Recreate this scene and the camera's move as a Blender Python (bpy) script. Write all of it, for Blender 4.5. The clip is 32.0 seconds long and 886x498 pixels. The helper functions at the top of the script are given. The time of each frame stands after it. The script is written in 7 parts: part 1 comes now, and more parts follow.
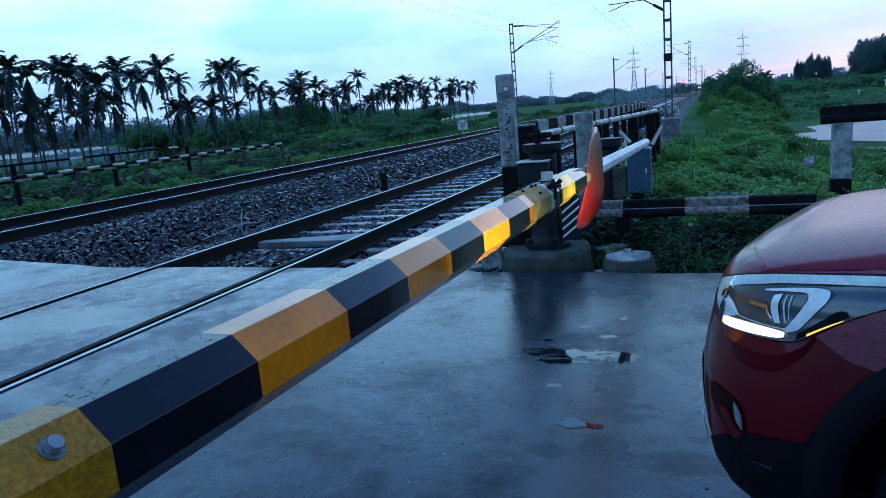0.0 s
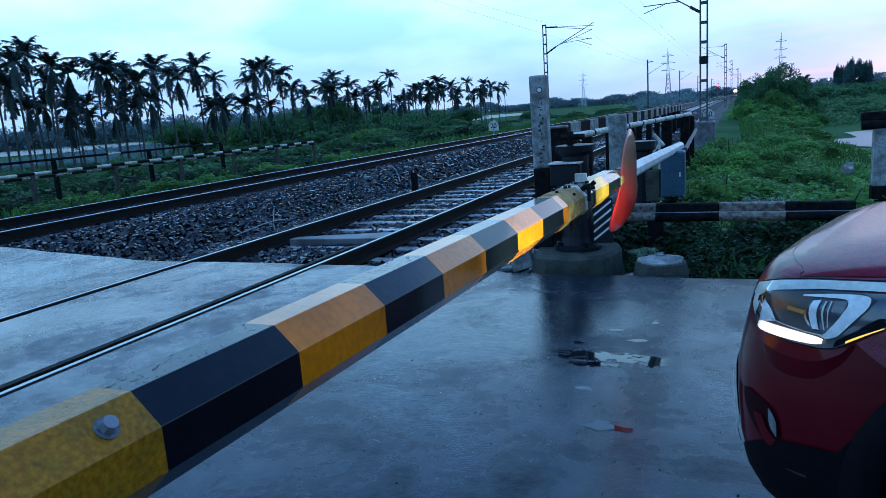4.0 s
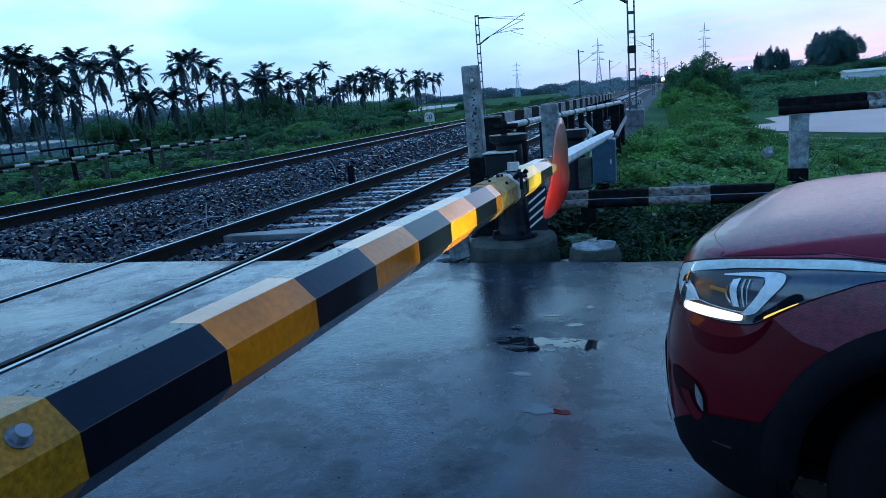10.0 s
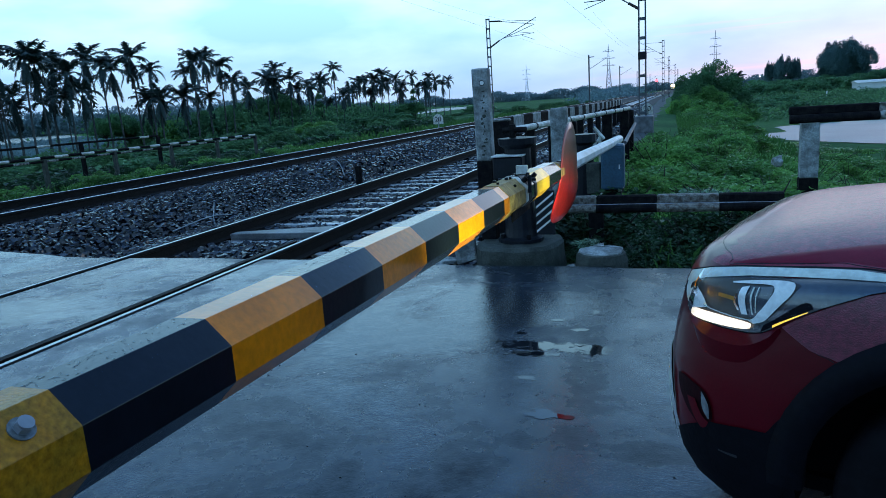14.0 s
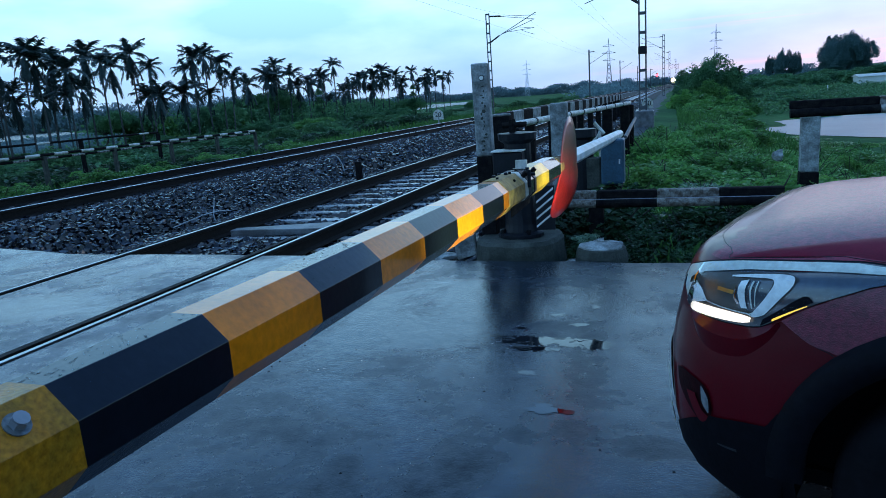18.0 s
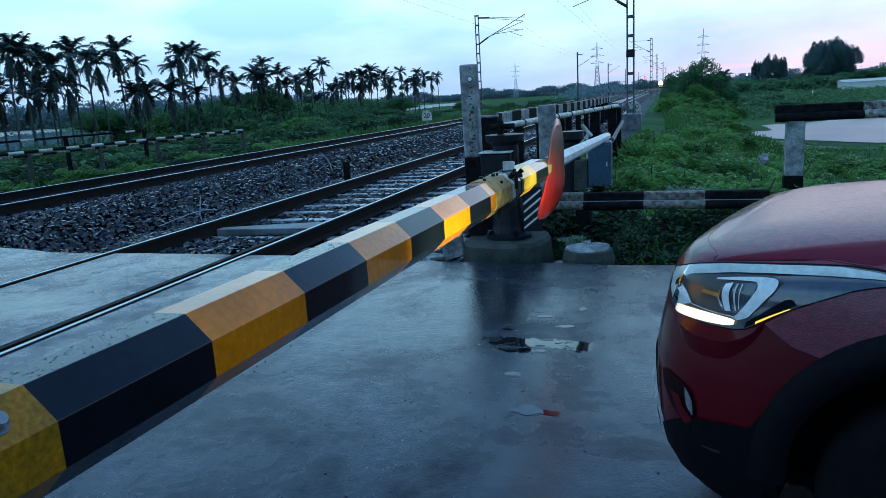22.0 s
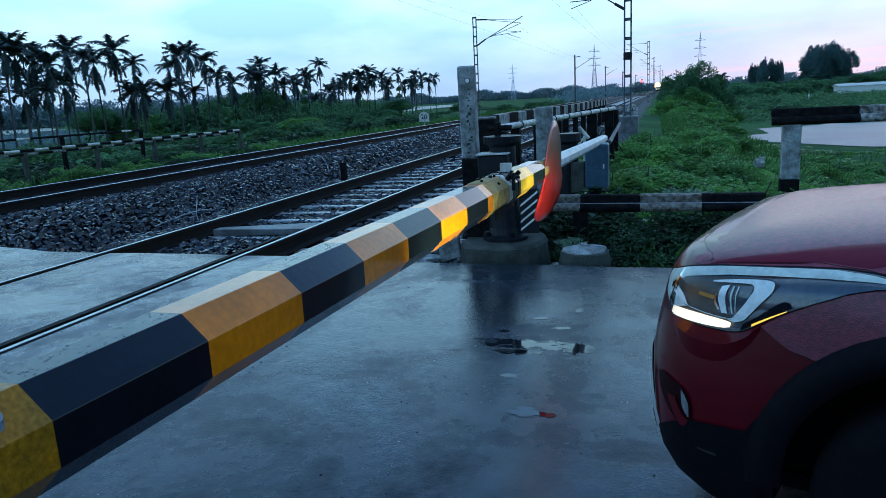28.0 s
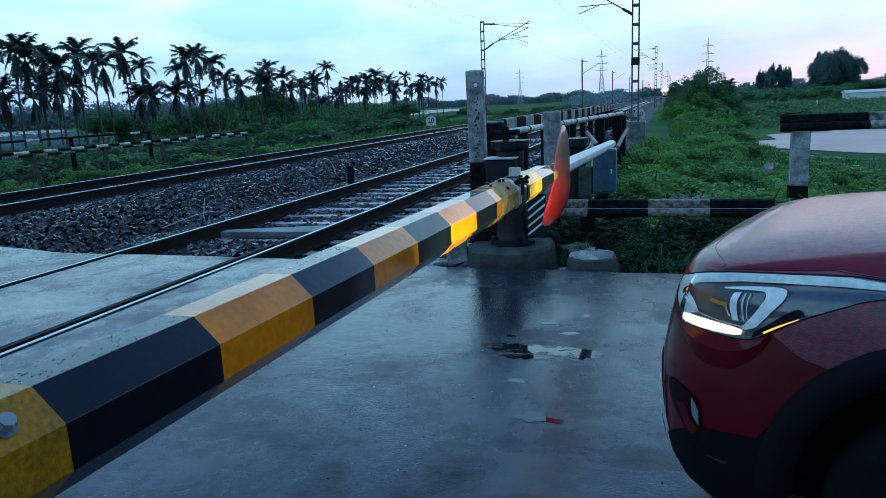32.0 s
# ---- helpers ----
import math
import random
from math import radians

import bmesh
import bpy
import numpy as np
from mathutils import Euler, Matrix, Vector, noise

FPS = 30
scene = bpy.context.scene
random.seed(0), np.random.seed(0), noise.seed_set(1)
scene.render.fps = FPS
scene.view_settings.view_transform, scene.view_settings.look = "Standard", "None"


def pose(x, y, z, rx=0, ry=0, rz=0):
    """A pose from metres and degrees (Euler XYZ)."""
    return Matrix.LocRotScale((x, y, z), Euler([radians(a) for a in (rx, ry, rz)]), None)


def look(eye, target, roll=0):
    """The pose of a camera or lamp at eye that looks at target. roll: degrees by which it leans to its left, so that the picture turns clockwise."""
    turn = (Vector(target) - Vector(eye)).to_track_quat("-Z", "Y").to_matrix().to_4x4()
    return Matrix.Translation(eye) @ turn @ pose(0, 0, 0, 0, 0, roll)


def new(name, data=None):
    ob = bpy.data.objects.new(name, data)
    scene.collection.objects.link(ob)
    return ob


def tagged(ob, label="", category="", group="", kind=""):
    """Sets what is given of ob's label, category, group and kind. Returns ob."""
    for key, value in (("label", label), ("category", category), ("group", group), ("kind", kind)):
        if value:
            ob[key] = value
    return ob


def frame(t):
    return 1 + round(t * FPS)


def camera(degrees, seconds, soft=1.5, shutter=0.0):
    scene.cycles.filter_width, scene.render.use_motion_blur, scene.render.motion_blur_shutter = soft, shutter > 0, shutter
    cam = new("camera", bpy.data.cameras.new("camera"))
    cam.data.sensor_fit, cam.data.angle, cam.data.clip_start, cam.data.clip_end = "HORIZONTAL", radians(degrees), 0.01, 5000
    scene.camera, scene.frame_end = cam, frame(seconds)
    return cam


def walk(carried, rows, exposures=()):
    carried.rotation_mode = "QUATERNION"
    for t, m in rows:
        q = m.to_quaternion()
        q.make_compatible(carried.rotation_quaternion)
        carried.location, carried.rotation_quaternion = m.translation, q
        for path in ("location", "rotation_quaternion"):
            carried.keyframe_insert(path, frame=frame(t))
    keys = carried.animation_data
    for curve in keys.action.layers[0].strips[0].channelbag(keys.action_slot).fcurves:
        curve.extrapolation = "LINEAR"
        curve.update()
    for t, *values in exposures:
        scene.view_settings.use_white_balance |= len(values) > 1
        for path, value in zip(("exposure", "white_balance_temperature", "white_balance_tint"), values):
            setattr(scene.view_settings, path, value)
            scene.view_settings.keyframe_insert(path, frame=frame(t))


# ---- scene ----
cam = camera(65.24, 32.0, 0.6)

# seconds, x, y, z, tilt, roll, yaw
PATH = [
    (0, -0.0094, 0.0119, 1.3756, -11.266, 4.763, 19.941),
    (0.5, -0.0043, 0.0058, 1.3758, -11.330, 4.348, 20.149),
    (1, -0.0093, 0.0029, 1.3730, -11.660, 3.992, 20.408),
    (1.5, -0.0108, -0.0048, 1.3719, -11.499, 4.790, 21.234),
    (2, -0.0177, -0.0039, 1.3719, -11.525, 4.871, 21.741),
    (2.5, -0.0166, -0.0047, 1.3727, -11.439, 4.682, 21.781),
    (3, -0.0183, -0.0073, 1.3726, -11.604, 4.428, 22.215),
    (3.5, -0.0218, -0.0105, 1.3730, -11.244, 4.112, 22.645),
    (5.5, -0.0184, -0.0084, 1.3749, -10.906, 3.894, 20.933),
    (6, -0.0191, -0.0036, 1.3746, -11.124, 3.796, 20.442),
    (6.5, -0.0159, -0.0064, 1.3728, -11.263, 3.933, 19.974),
    (7, -0.0151, -0.0075, 1.3718, -11.364, 4.210, 19.491),
    (7.5, -0.0154, -0.0065, 1.3726, -11.268, 3.934, 19.477),
    (8, -0.0196, -0.0082, 1.3722, -11.165, 3.628, 19.782),
    (8.5, -0.0166, -0.0099, 1.3717, -11.359, 3.648, 19.567),
    (9, -0.0173, -0.0086, 1.3698, -11.677, 3.866, 19.256),
    (9.5, -0.0130, -0.0007, 1.3695, -11.969, 4.508, 17.687),
    (10, -0.0028, -0.0047, 1.3694, -12.122, 4.825, 17.224),
    (10.5, 0.0044, -0.0051, 1.3680, -11.818, 4.565, 16.541),
    (11, -0.0007, 0.0037, 1.3663, -11.730, 3.923, 16.897),
    (11.5, 0.0024, -0.0033, 1.3677, -11.570, 4.042, 17.539),
    (12, 0.0038, -0.0043, 1.3670, -11.604, 4.097, 17.421),
    (12.5, 0.0055, 0.0005, 1.3689, -11.332, 4.207, 16.969),
    (13, -0.0000, -0.0000, 1.3700, -11.226, 3.839, 17.398),
    (13.5, -0.0085, 0.0018, 1.3680, -11.474, 3.605, 17.797),
    (14, -0.0079, 0.0007, 1.3644, -11.854, 3.758, 17.968),
    (14.5, -0.0002, -0.0053, 1.3623, -12.007, 4.770, 18.029),
    (16.5, -0.0010, 0.0033, 1.3636, -12.111, 3.923, 18.396),
    (17, -0.0011, 0.0037, 1.3622, -12.095, 3.791, 18.608),
    (17.5, -0.0024, 0.0035, 1.3608, -12.402, 3.741, 18.194),
    (18, -0.0041, 0.0054, 1.3610, -12.211, 3.971, 17.976),
    (18.5, -0.0016, 0.0048, 1.3626, -11.903, 3.997, 17.954),
    (19, -0.0046, 0.0045, 1.3630, -11.849, 3.748, 17.759),
    (19.5, -0.0058, 0.0056, 1.3617, -12.184, 3.475, 17.851),
    (20, -0.0039, 0.0090, 1.3614, -12.208, 3.732, 17.466),
    (20.5, -0.0027, 0.0062, 1.3601, -12.291, 3.579, 17.578),
    (21, -0.0048, 0.0088, 1.3614, -12.175, 3.266, 17.395),
    (21.5, -0.0066, 0.0127, 1.3606, -12.251, 3.240, 17.442),
    (22, -0.0012, 0.0079, 1.3604, -12.196, 3.364, 17.062),
    (22.5, 0.0007, 0.0076, 1.3593, -12.317, 3.424, 16.774),
    (23, 0.0015, 0.0043, 1.3604, -12.094, 3.336, 16.886),
    (23.5, -0.0023, 0.0084, 1.3609, -12.011, 3.216, 17.067),
    (24, -0.0001, 0.0090, 1.3604, -12.272, 3.249, 16.809),
    (24.5, -0.0011, 0.0079, 1.3589, -12.225, 3.319, 16.739),
    (25, -0.0020, 0.0117, 1.3581, -12.357, 3.261, 16.799),
    (25.5, -0.0032, 0.0128, 1.3585, -12.211, 3.080, 16.909),
    (27.5, -0.0055, 0.0134, 1.3582, -12.218, 3.088, 16.709),
    (28, -0.0029, 0.0087, 1.3593, -12.094, 3.019, 16.845),
    (28.5, -0.0059, 0.0094, 1.3600, -11.951, 2.870, 16.934),
    (29, -0.0032, 0.0065, 1.3596, -12.117, 2.922, 16.796),
    (29.5, -0.0027, 0.0098, 1.3594, -12.042, 2.991, 16.659),
    (30, -0.0056, 0.0085, 1.3619, -11.837, 2.991, 16.814),
    (30.5, -0.0065, 0.0074, 1.3626, -11.712, 2.732, 17.023),
    (31, -0.0100, 0.0082, 1.3606, -11.761, 2.698, 17.276),
    (31.5, -0.0125, 0.0063, 1.3594, -12.027, 2.642, 17.296),
    (32, -0.0157, 0.0098, 1.3607, -11.752, 2.670, 17.404),
]
walk(cam, [(t, pose(x, y, z, 90 + p, r, w)) for t, x, y, z, p, r, w in PATH],
     exposures=[(0, 0.13, 5920, 20), (6, 0.13, 5780, 20), (8, 0.13, 6010, 18), (10, 0.13, 5900, 19), (12, 0.14, 6450, 16), (14, 0.14, 6420, 15), (17, 0.12, 6180, 16), (18, 0.10, 6150, 17), (20, 0.12, 6420, 15), (24, 0.12, 6540, 15), (25, 0.08, 6360, 16), (29, 0.11, 6500, 14), (32, 0.14, 6580, 14)])


# ---- sky and light ----
world = bpy.data.worlds.new("dusk_sky")
scene.world = world
world.use_nodes = True
wn, wl = world.node_tree.nodes, world.node_tree.links
wn.clear()
w_out = wn.new("ShaderNodeOutputWorld")
w_bg = wn.new("ShaderNodeBackground")
w_sky = wn.new("ShaderNodeTexSky")
w_sky.sky_type = 'NISHITA'
w_sky.sun_disc = False
w_sky.sun_elevation = radians(2.0)
w_sky.sun_rotation = radians(14.0)
w_co = wn.new("ShaderNodeTexCoord")
w_sep = wn.new("ShaderNodeSeparateXYZ")
wl.new(w_co.outputs["Generated"], w_sep.inputs[0])


def w_ramp(stops):
    r = wn.new("ShaderNodeValToRGB")
    r.color_ramp.elements[0].position, r.color_ramp.elements[0].color = stops[0][0], (*stops[0][1], 1)
    r.color_ramp.elements[1].position, r.color_ramp.elements[1].color = stops[-1][0], (*stops[-1][1], 1)
    for p, c in stops[1:-1]:
        e = r.color_ramp.elements.new(p)
        e.color = (*c, 1)
    return r


def w_mix(kind, fac, a, b):
    m = wn.new("ShaderNodeMix")
    m.data_type, m.blend_type = 'RGBA', kind
    if isinstance(fac, float):
        m.inputs[0].default_value = fac
    else:
        wl.new(fac, m.inputs[0])
    for slot, v in ((6, a), (7, b)):
        if isinstance(v, tuple):
            m.inputs[slot].default_value = (*v, 1)
        else:
            wl.new(v, m.inputs[slot])
    return m.outputs[2]


# cloud deck: pale cyan aloft with darker bands, lavender towards the horizon, rose streaks low down on the sunset side
# stops above 0.2 lie unseen, placed to dim or brighten boom and road
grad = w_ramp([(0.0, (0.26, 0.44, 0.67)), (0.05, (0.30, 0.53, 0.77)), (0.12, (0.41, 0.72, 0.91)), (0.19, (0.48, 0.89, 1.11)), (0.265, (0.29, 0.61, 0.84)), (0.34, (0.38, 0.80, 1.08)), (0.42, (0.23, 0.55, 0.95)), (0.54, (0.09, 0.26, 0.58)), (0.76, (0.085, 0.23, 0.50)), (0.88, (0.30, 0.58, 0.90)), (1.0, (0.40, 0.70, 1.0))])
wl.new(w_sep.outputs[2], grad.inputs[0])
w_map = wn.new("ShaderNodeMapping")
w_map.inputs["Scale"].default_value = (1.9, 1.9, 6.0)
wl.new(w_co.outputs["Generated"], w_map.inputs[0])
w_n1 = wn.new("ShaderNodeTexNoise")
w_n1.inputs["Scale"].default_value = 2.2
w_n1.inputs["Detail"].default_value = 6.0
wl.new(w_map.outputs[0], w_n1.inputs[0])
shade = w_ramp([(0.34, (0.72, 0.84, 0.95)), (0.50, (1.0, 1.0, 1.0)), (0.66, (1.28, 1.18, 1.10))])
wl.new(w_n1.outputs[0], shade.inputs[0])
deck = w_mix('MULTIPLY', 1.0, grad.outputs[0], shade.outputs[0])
w_map2 = wn.new("ShaderNodeMapping")
w_map2.inputs["Scale"].default_value = (1.2, 1.2, 42.0)
wl.new(w_co.outputs["Generated"], w_map2.inputs[0])
w_n2 = wn.new("ShaderNodeTexNoise")
w_n2.inputs["Scale"].default_value = 2.0
w_n2.inputs["Detail"].default_value = 3.0
wl.new(w_map2.outputs[0], w_n2.inputs[0])
streak = w_ramp([(0.52, (0, 0, 0)), (0.64, (0.46, 0.46, 0.46))])
wl.new(w_n2.outputs[0], streak.inputs[0])
low = w_ramp([(0.0, (1, 1, 1)), (0.08, (1, 1, 1)), (0.24, (0.15, 0.15, 0.15))])
wl.new(w_sep.outputs[2], low.inputs[0])
side = wn.new("ShaderNodeVectorMath")
side.operation = 'DOT_PRODUCT'
side.inputs[1].default_value = (0.30, 0.954, 0.0)
wl.new(w_co.outputs["Generated"], side.inputs[0])
glow = w_ramp([(0.90, (0, 0, 0)), (0.975, (1, 1, 1))])
wl.new(side.outputs["Value"], glow.inputs[0])
rose = w_mix('MULTIPLY', 1.0, w_mix('MULTIPLY', 1.0, streak.outputs[0], low.outputs[0]), glow.outputs[0])
deck = w_mix('MIX', rose, deck, (0.52, 0.45, 0.58))
# dims the right-hand sky, mostly unseen, to shade the boom's near faces
side_dim = w_ramp([(0.0, (0.45, 0.50, 0.56)), (0.12, (0.45, 0.50, 0.56)), (0.28, (0.88, 0.92, 0.96)), (0.50, (0.60, 0.74, 0.86)), (0.61, (0.82, 0.88, 0.95)), (0.72, (1, 1, 1))])
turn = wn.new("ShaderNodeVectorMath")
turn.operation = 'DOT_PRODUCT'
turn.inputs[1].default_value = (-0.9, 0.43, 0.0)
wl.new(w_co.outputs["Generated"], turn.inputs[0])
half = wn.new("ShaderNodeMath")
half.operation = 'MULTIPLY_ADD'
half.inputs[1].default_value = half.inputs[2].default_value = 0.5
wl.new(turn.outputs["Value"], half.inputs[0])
wl.new(half.outputs[0], side_dim.inputs[0])
deck = w_mix('MULTIPLY', 1.0, deck, side_dim.outputs[0])
dim_sky = w_mix('MULTIPLY', 1.0, w_sky.outputs[0], (0.12, 0.12, 0.12))
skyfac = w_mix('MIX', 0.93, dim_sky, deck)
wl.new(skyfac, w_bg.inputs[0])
w_bg.inputs[1].default_value = 1.5
wl.new(w_bg.outputs[0], w_out.inputs[0])

# the last of the sun, far below the cloud deck
sun = new("sun", bpy.data.lights.new("sun", 'SUN'))
sun.data.energy, sun.data.angle, sun.data.color = 0.06, radians(20), (1.0, 0.75, 0.7)
sun.matrix_world = look((0, 0, 0), (-0.24, -0.96, -0.14))


# ---- materials ----
def mat(name, base, rough=0.6, metal=0.0, var=0.25, scale=8.0, bump=0.2, second=None, fine=60.0, coat=0.0, bscale=None, rvar=0.0, island=0.0, spec=0.5, trans=0.0, coat_rough=0.06, film=1.5):
    """A surface: base colour broken up by noise at two sizes, with relief and uneven gloss."""
    m = bpy.data.materials.new(name)
    m.use_nodes = True
    n, l = m.node_tree.nodes, m.node_tree.links
    p = n["Principled BSDF"]
    co = n.new("ShaderNodeTexCoord")
    a, b = n.new("ShaderNodeTexNoise"), n.new("ShaderNodeTexNoise")
    a.inputs["Scale"].default_value, b.inputs["Scale"].default_value = scale, fine
    a.inputs["Detail"].default_value = b.inputs["Detail"].default_value = 5.0
    l.new(co.outputs["Object"], a.inputs[0]), l.new(co.outputs["Object"], b.inputs[0])
    r = n.new("ShaderNodeValToRGB")
    sec = second or tuple(c * (1 - var) for c in base)
    r.color_ramp.elements[0].position, r.color_ramp.elements[1].position = 0.36, 0.64
    r.color_ramp.elements[0].color, r.color_ramp.elements[1].color = (*sec, 1), (*base, 1)
    l.new(a.outputs[0], r.inputs[0])
    f = n.new("ShaderNodeMapRange")
    f.inputs[1].default_value, f.inputs[2].default_value, f.inputs[3].default_value, f.inputs[4].default_value = 0.3, 0.7, 1 - var * 0.7, 1 + var * 0.5
    l.new(b.outputs[0], f.inputs[0])
    v = n.new("ShaderNodeMix")
    v.data_type, v.blend_type = 'RGBA', 'MULTIPLY'
    v.inputs[0].default_value = 1.0
    l.new(r.outputs[0], v.inputs[6]), l.new(f.outputs[0], v.inputs[7])
    colour = v.outputs[2]
    if island:
        info, geo = n.new("ShaderNodeObjectInfo"), n.new("ShaderNodeNewGeometry")
        add = n.new("ShaderNodeMath")
        add.operation = 'ADD'
        l.new(info.outputs["Random"], add.inputs[0]), l.new(geo.outputs["Random Per Island"], add.inputs[1])
        k = n.new("ShaderNodeMapRange")
        k.inputs[1].default_value, k.inputs[2].default_value, k.inputs[3].default_value, k.inputs[4].default_value = 0.0, 2.0, 1 - island, 1 + island
        l.new(add.outputs[0], k.inputs[0])
        v2 = n.new("ShaderNodeMix")
        v2.data_type, v2.blend_type = 'RGBA', 'MULTIPLY'
        v2.inputs[0].default_value = 1.0
        l.new(colour, v2.inputs[6]), l.new(k.outputs[0], v2.inputs[7])
        colour = v2.outputs[2]
    l.new(colour, p.inputs["Base Color"])
    p.inputs["Metallic"].default_value, p.inputs["Roughness"].default_value = metal, rough
    p.inputs["Coat Weight"].default_value, p.inputs["Coat Roughness"].default_value = coat, coat_rough
    p.inputs["Specular IOR Level"].default_value = spec
    p.inputs["Coat IOR"].default_value = film
    if rvar:
        q = n.new("ShaderNodeMapRange")
        q.inputs[1].default_value, q.inputs[2].default_value, q.inputs[3].default_value, q.inputs[4].default_value = 0.35, 0.65, max(rough - rvar, 0.03), min(rough + rvar, 1)
        l.new(a.outputs[0], q.inputs[0])
        l.new(q.outputs[0], p.inputs["Roughness"])
    if bump:
        u = n.new("ShaderNodeBump")
        u.inputs["Strength"].default_value, u.inputs["Distance"].default_value = bump, 0.01
        if bscale:
            b2 = n.new("ShaderNodeTexNoise")
            b2.inputs["Scale"].default_value, b2.inputs["Detail"].default_value = bscale, 4.0
            l.new(co.outputs["Object"], b2.inputs[0])
            l.new(b2.outputs[0], u.inputs["Height"])
        else:
            l.new(b.outputs[0], u.inputs["Height"])
        l.new(u.outputs[0], p.inputs["Normal"])
    if trans:
        tr = n.new("ShaderNodeBsdfTranslucent")
        mx = n.new("ShaderNodeMixShader")
        mx.inputs[0].default_value = trans
        l.new(colour, tr.inputs[0])
        l.new(p.outputs[0], mx.inputs[1]), l.new(tr.outputs[0], mx.inputs[2])
        l.new(mx.outputs[0], n["Material Output"].inputs[0])
    return m


def glow_mat(name, colour, strength):
    m = bpy.data.materials.new(name)
    m.use_nodes = True
    p = m.node_tree.nodes["Principled BSDF"]
    p.inputs["Base Color"].default_value = (*colour, 1)
    p.inputs["Emission Color"].default_value, p.inputs["Emission Strength"].default_value = (*colour, 1), strength
    return m


def glass_mat(name, tint=(1, 1, 1)):
    m = bpy.data.materials.new(name)
    m.use_nodes = True
    p = m.node_tree.nodes["Principled BSDF"]
    p.inputs["Base Color"].default_value = (*tint, 1)
    p.inputs["Transmission Weight"].default_value, p.inputs["Roughness"].default_value, p.inputs["IOR"].default_value = 1.0, 0.02, 1.2
    return m


def lens_mat(name):
    """Thin clear plastic: see-through, with the gloss of its outer face."""
    m = bpy.data.materials.new(name)
    m.use_nodes = True
    n, l = m.node_tree.nodes, m.node_tree.links
    n.remove(n["Principled BSDF"])
    clear, shine, edge, mx = n.new("ShaderNodeBsdfTransparent"), n.new("ShaderNodeBsdfGlossy"), n.new("ShaderNodeFresnel"), n.new("ShaderNodeMixShader")
    clear.inputs[0].default_value, shine.inputs["Roughness"].default_value, edge.inputs[0].default_value = (0.97, 0.98, 1.0, 1), 0.03, 1.16
    l.new(edge.outputs[0], mx.inputs[0]), l.new(clear.outputs[0], mx.inputs[1]), l.new(shine.outputs[0], mx.inputs[2])
    l.new(mx.outputs[0], n["Material Output"].inputs[0])
    return m


def wet_mat(name, base, dark, film, dry, lo, hi, grain, pool=None):
    """A wet road: a film of water that lies in patches, with dry, rough and pitted spots between; pool: one larger standing film."""
    m = mat(name, base, 0.3, var=0.5, scale=2.2, second=dark, fine=130.0, bump=0.0)
    n, l = m.node_tree.nodes, m.node_tree.links
    p = n["Principled BSDF"]
    co = n.new("ShaderNodeTexCoord")
    big, mid, small = (n.new("ShaderNodeTexNoise") for k in range(3))
    for t, s, d in ((big, 0.9, 6.0), (mid, 9.0, 4.0), (small, 70.0, 5.0)):
        t.inputs["Scale"].default_value, t.inputs["Detail"].default_value = s, d
        t.inputs["Roughness"].default_value = 0.62
        l.new(co.outputs["Object"], t.inputs[0])
    big.inputs["Distortion"].default_value = 0.6

    def rng(src, a, b, c, d):
        q = n.new("ShaderNodeMapRange")
        for k, v in enumerate((a, b, c, d)):
            q.inputs[k + 1].default_value = v
        l.new(src, q.inputs[0])
        return q.outputs[0]

    def two(kind, a, b):
        q = n.new("ShaderNodeMath")
        q.operation = kind
        for k, v in enumerate((a, b)):
            if isinstance(v, float):
                q.inputs[k].default_value = v
            else:
                l.new(v, q.inputs[k])
        return q.outputs[0]

    wet = two('ADD', rng(big.outputs[0], 0.36, 0.62, 0.0, 0.72), rng(mid.outputs[0], 0.35, 0.65, 0.0, 0.28))
    if pool:
        off = n.new("ShaderNodeMapping")
        off.vector_type = 'TEXTURE'
        off.inputs["Location"].default_value, off.inputs["Scale"].default_value = (*pool[:2], 0), (*pool[2:], 1)
        size = n.new("ShaderNodeVectorMath")
        size.operation = 'LENGTH'
        l.new(co.outputs["Object"], off.inputs[0]), l.new(off.outputs[0], size.inputs[0])
        ragged = two('ADD', size.outputs["Value"], rng(big.outputs[0], 0.3, 0.7, 0.55, -0.55))
        wet = two('ADD', wet, rng(ragged, 1.0, 0.45, 0.0, 0.75))
    l.new(rng(wet, 0.0, 1.0, dry, film), p.inputs["Roughness"])
    l.new(rng(wet, 0.0, 1.0, lo, hi), p.inputs["Specular IOR Level"])
    u = n.new("ShaderNodeBump")
    u.inputs["Strength"].default_value, u.inputs["Distance"].default_value = grain, 0.006
    l.new(two('ADD', rng(small.outputs[0], 0.3, 0.7, 0.0, 0.45), rng(mid.outputs[0], 0.3, 0.7, 0.0, 0.9)), u.inputs["Height"])
    l.new(u.outputs[0], p.inputs["Normal"])
    return m


M_ROAD = wet_mat("wet_asphalt", (0.018, 0.027, 0.038), (0.010, 0.016, 0.024), 0.16, 0.37, 0.16, 1.0, 0.20, (-1.35, 4.55, 0.75, 1.0))
M_PANEL = wet_mat("wet_concrete", (0.075, 0.090, 0.115), (0.030, 0.038, 0.054), 0.09, 0.40, 0.12, 1.0, 0.15)
M_CONC = mat("weathered_concrete", (0.40, 0.42, 0.41), 0.75, var=0.5, scale=9.0, bump=0.7, second=(0.13, 0.135, 0.125))
M_CONCD = mat("mossy_concrete", (0.058, 0.064, 0.052), 0.8, var=0.5, scale=9.0, bump=0.7, second=(0.025, 0.030, 0.022))
M_SLAB = mat("damp_slab_concrete", (0.17, 0.175, 0.185), 0.4, var=0.5, scale=5.0, bump=0.5, second=(0.08, 0.08, 0.085))
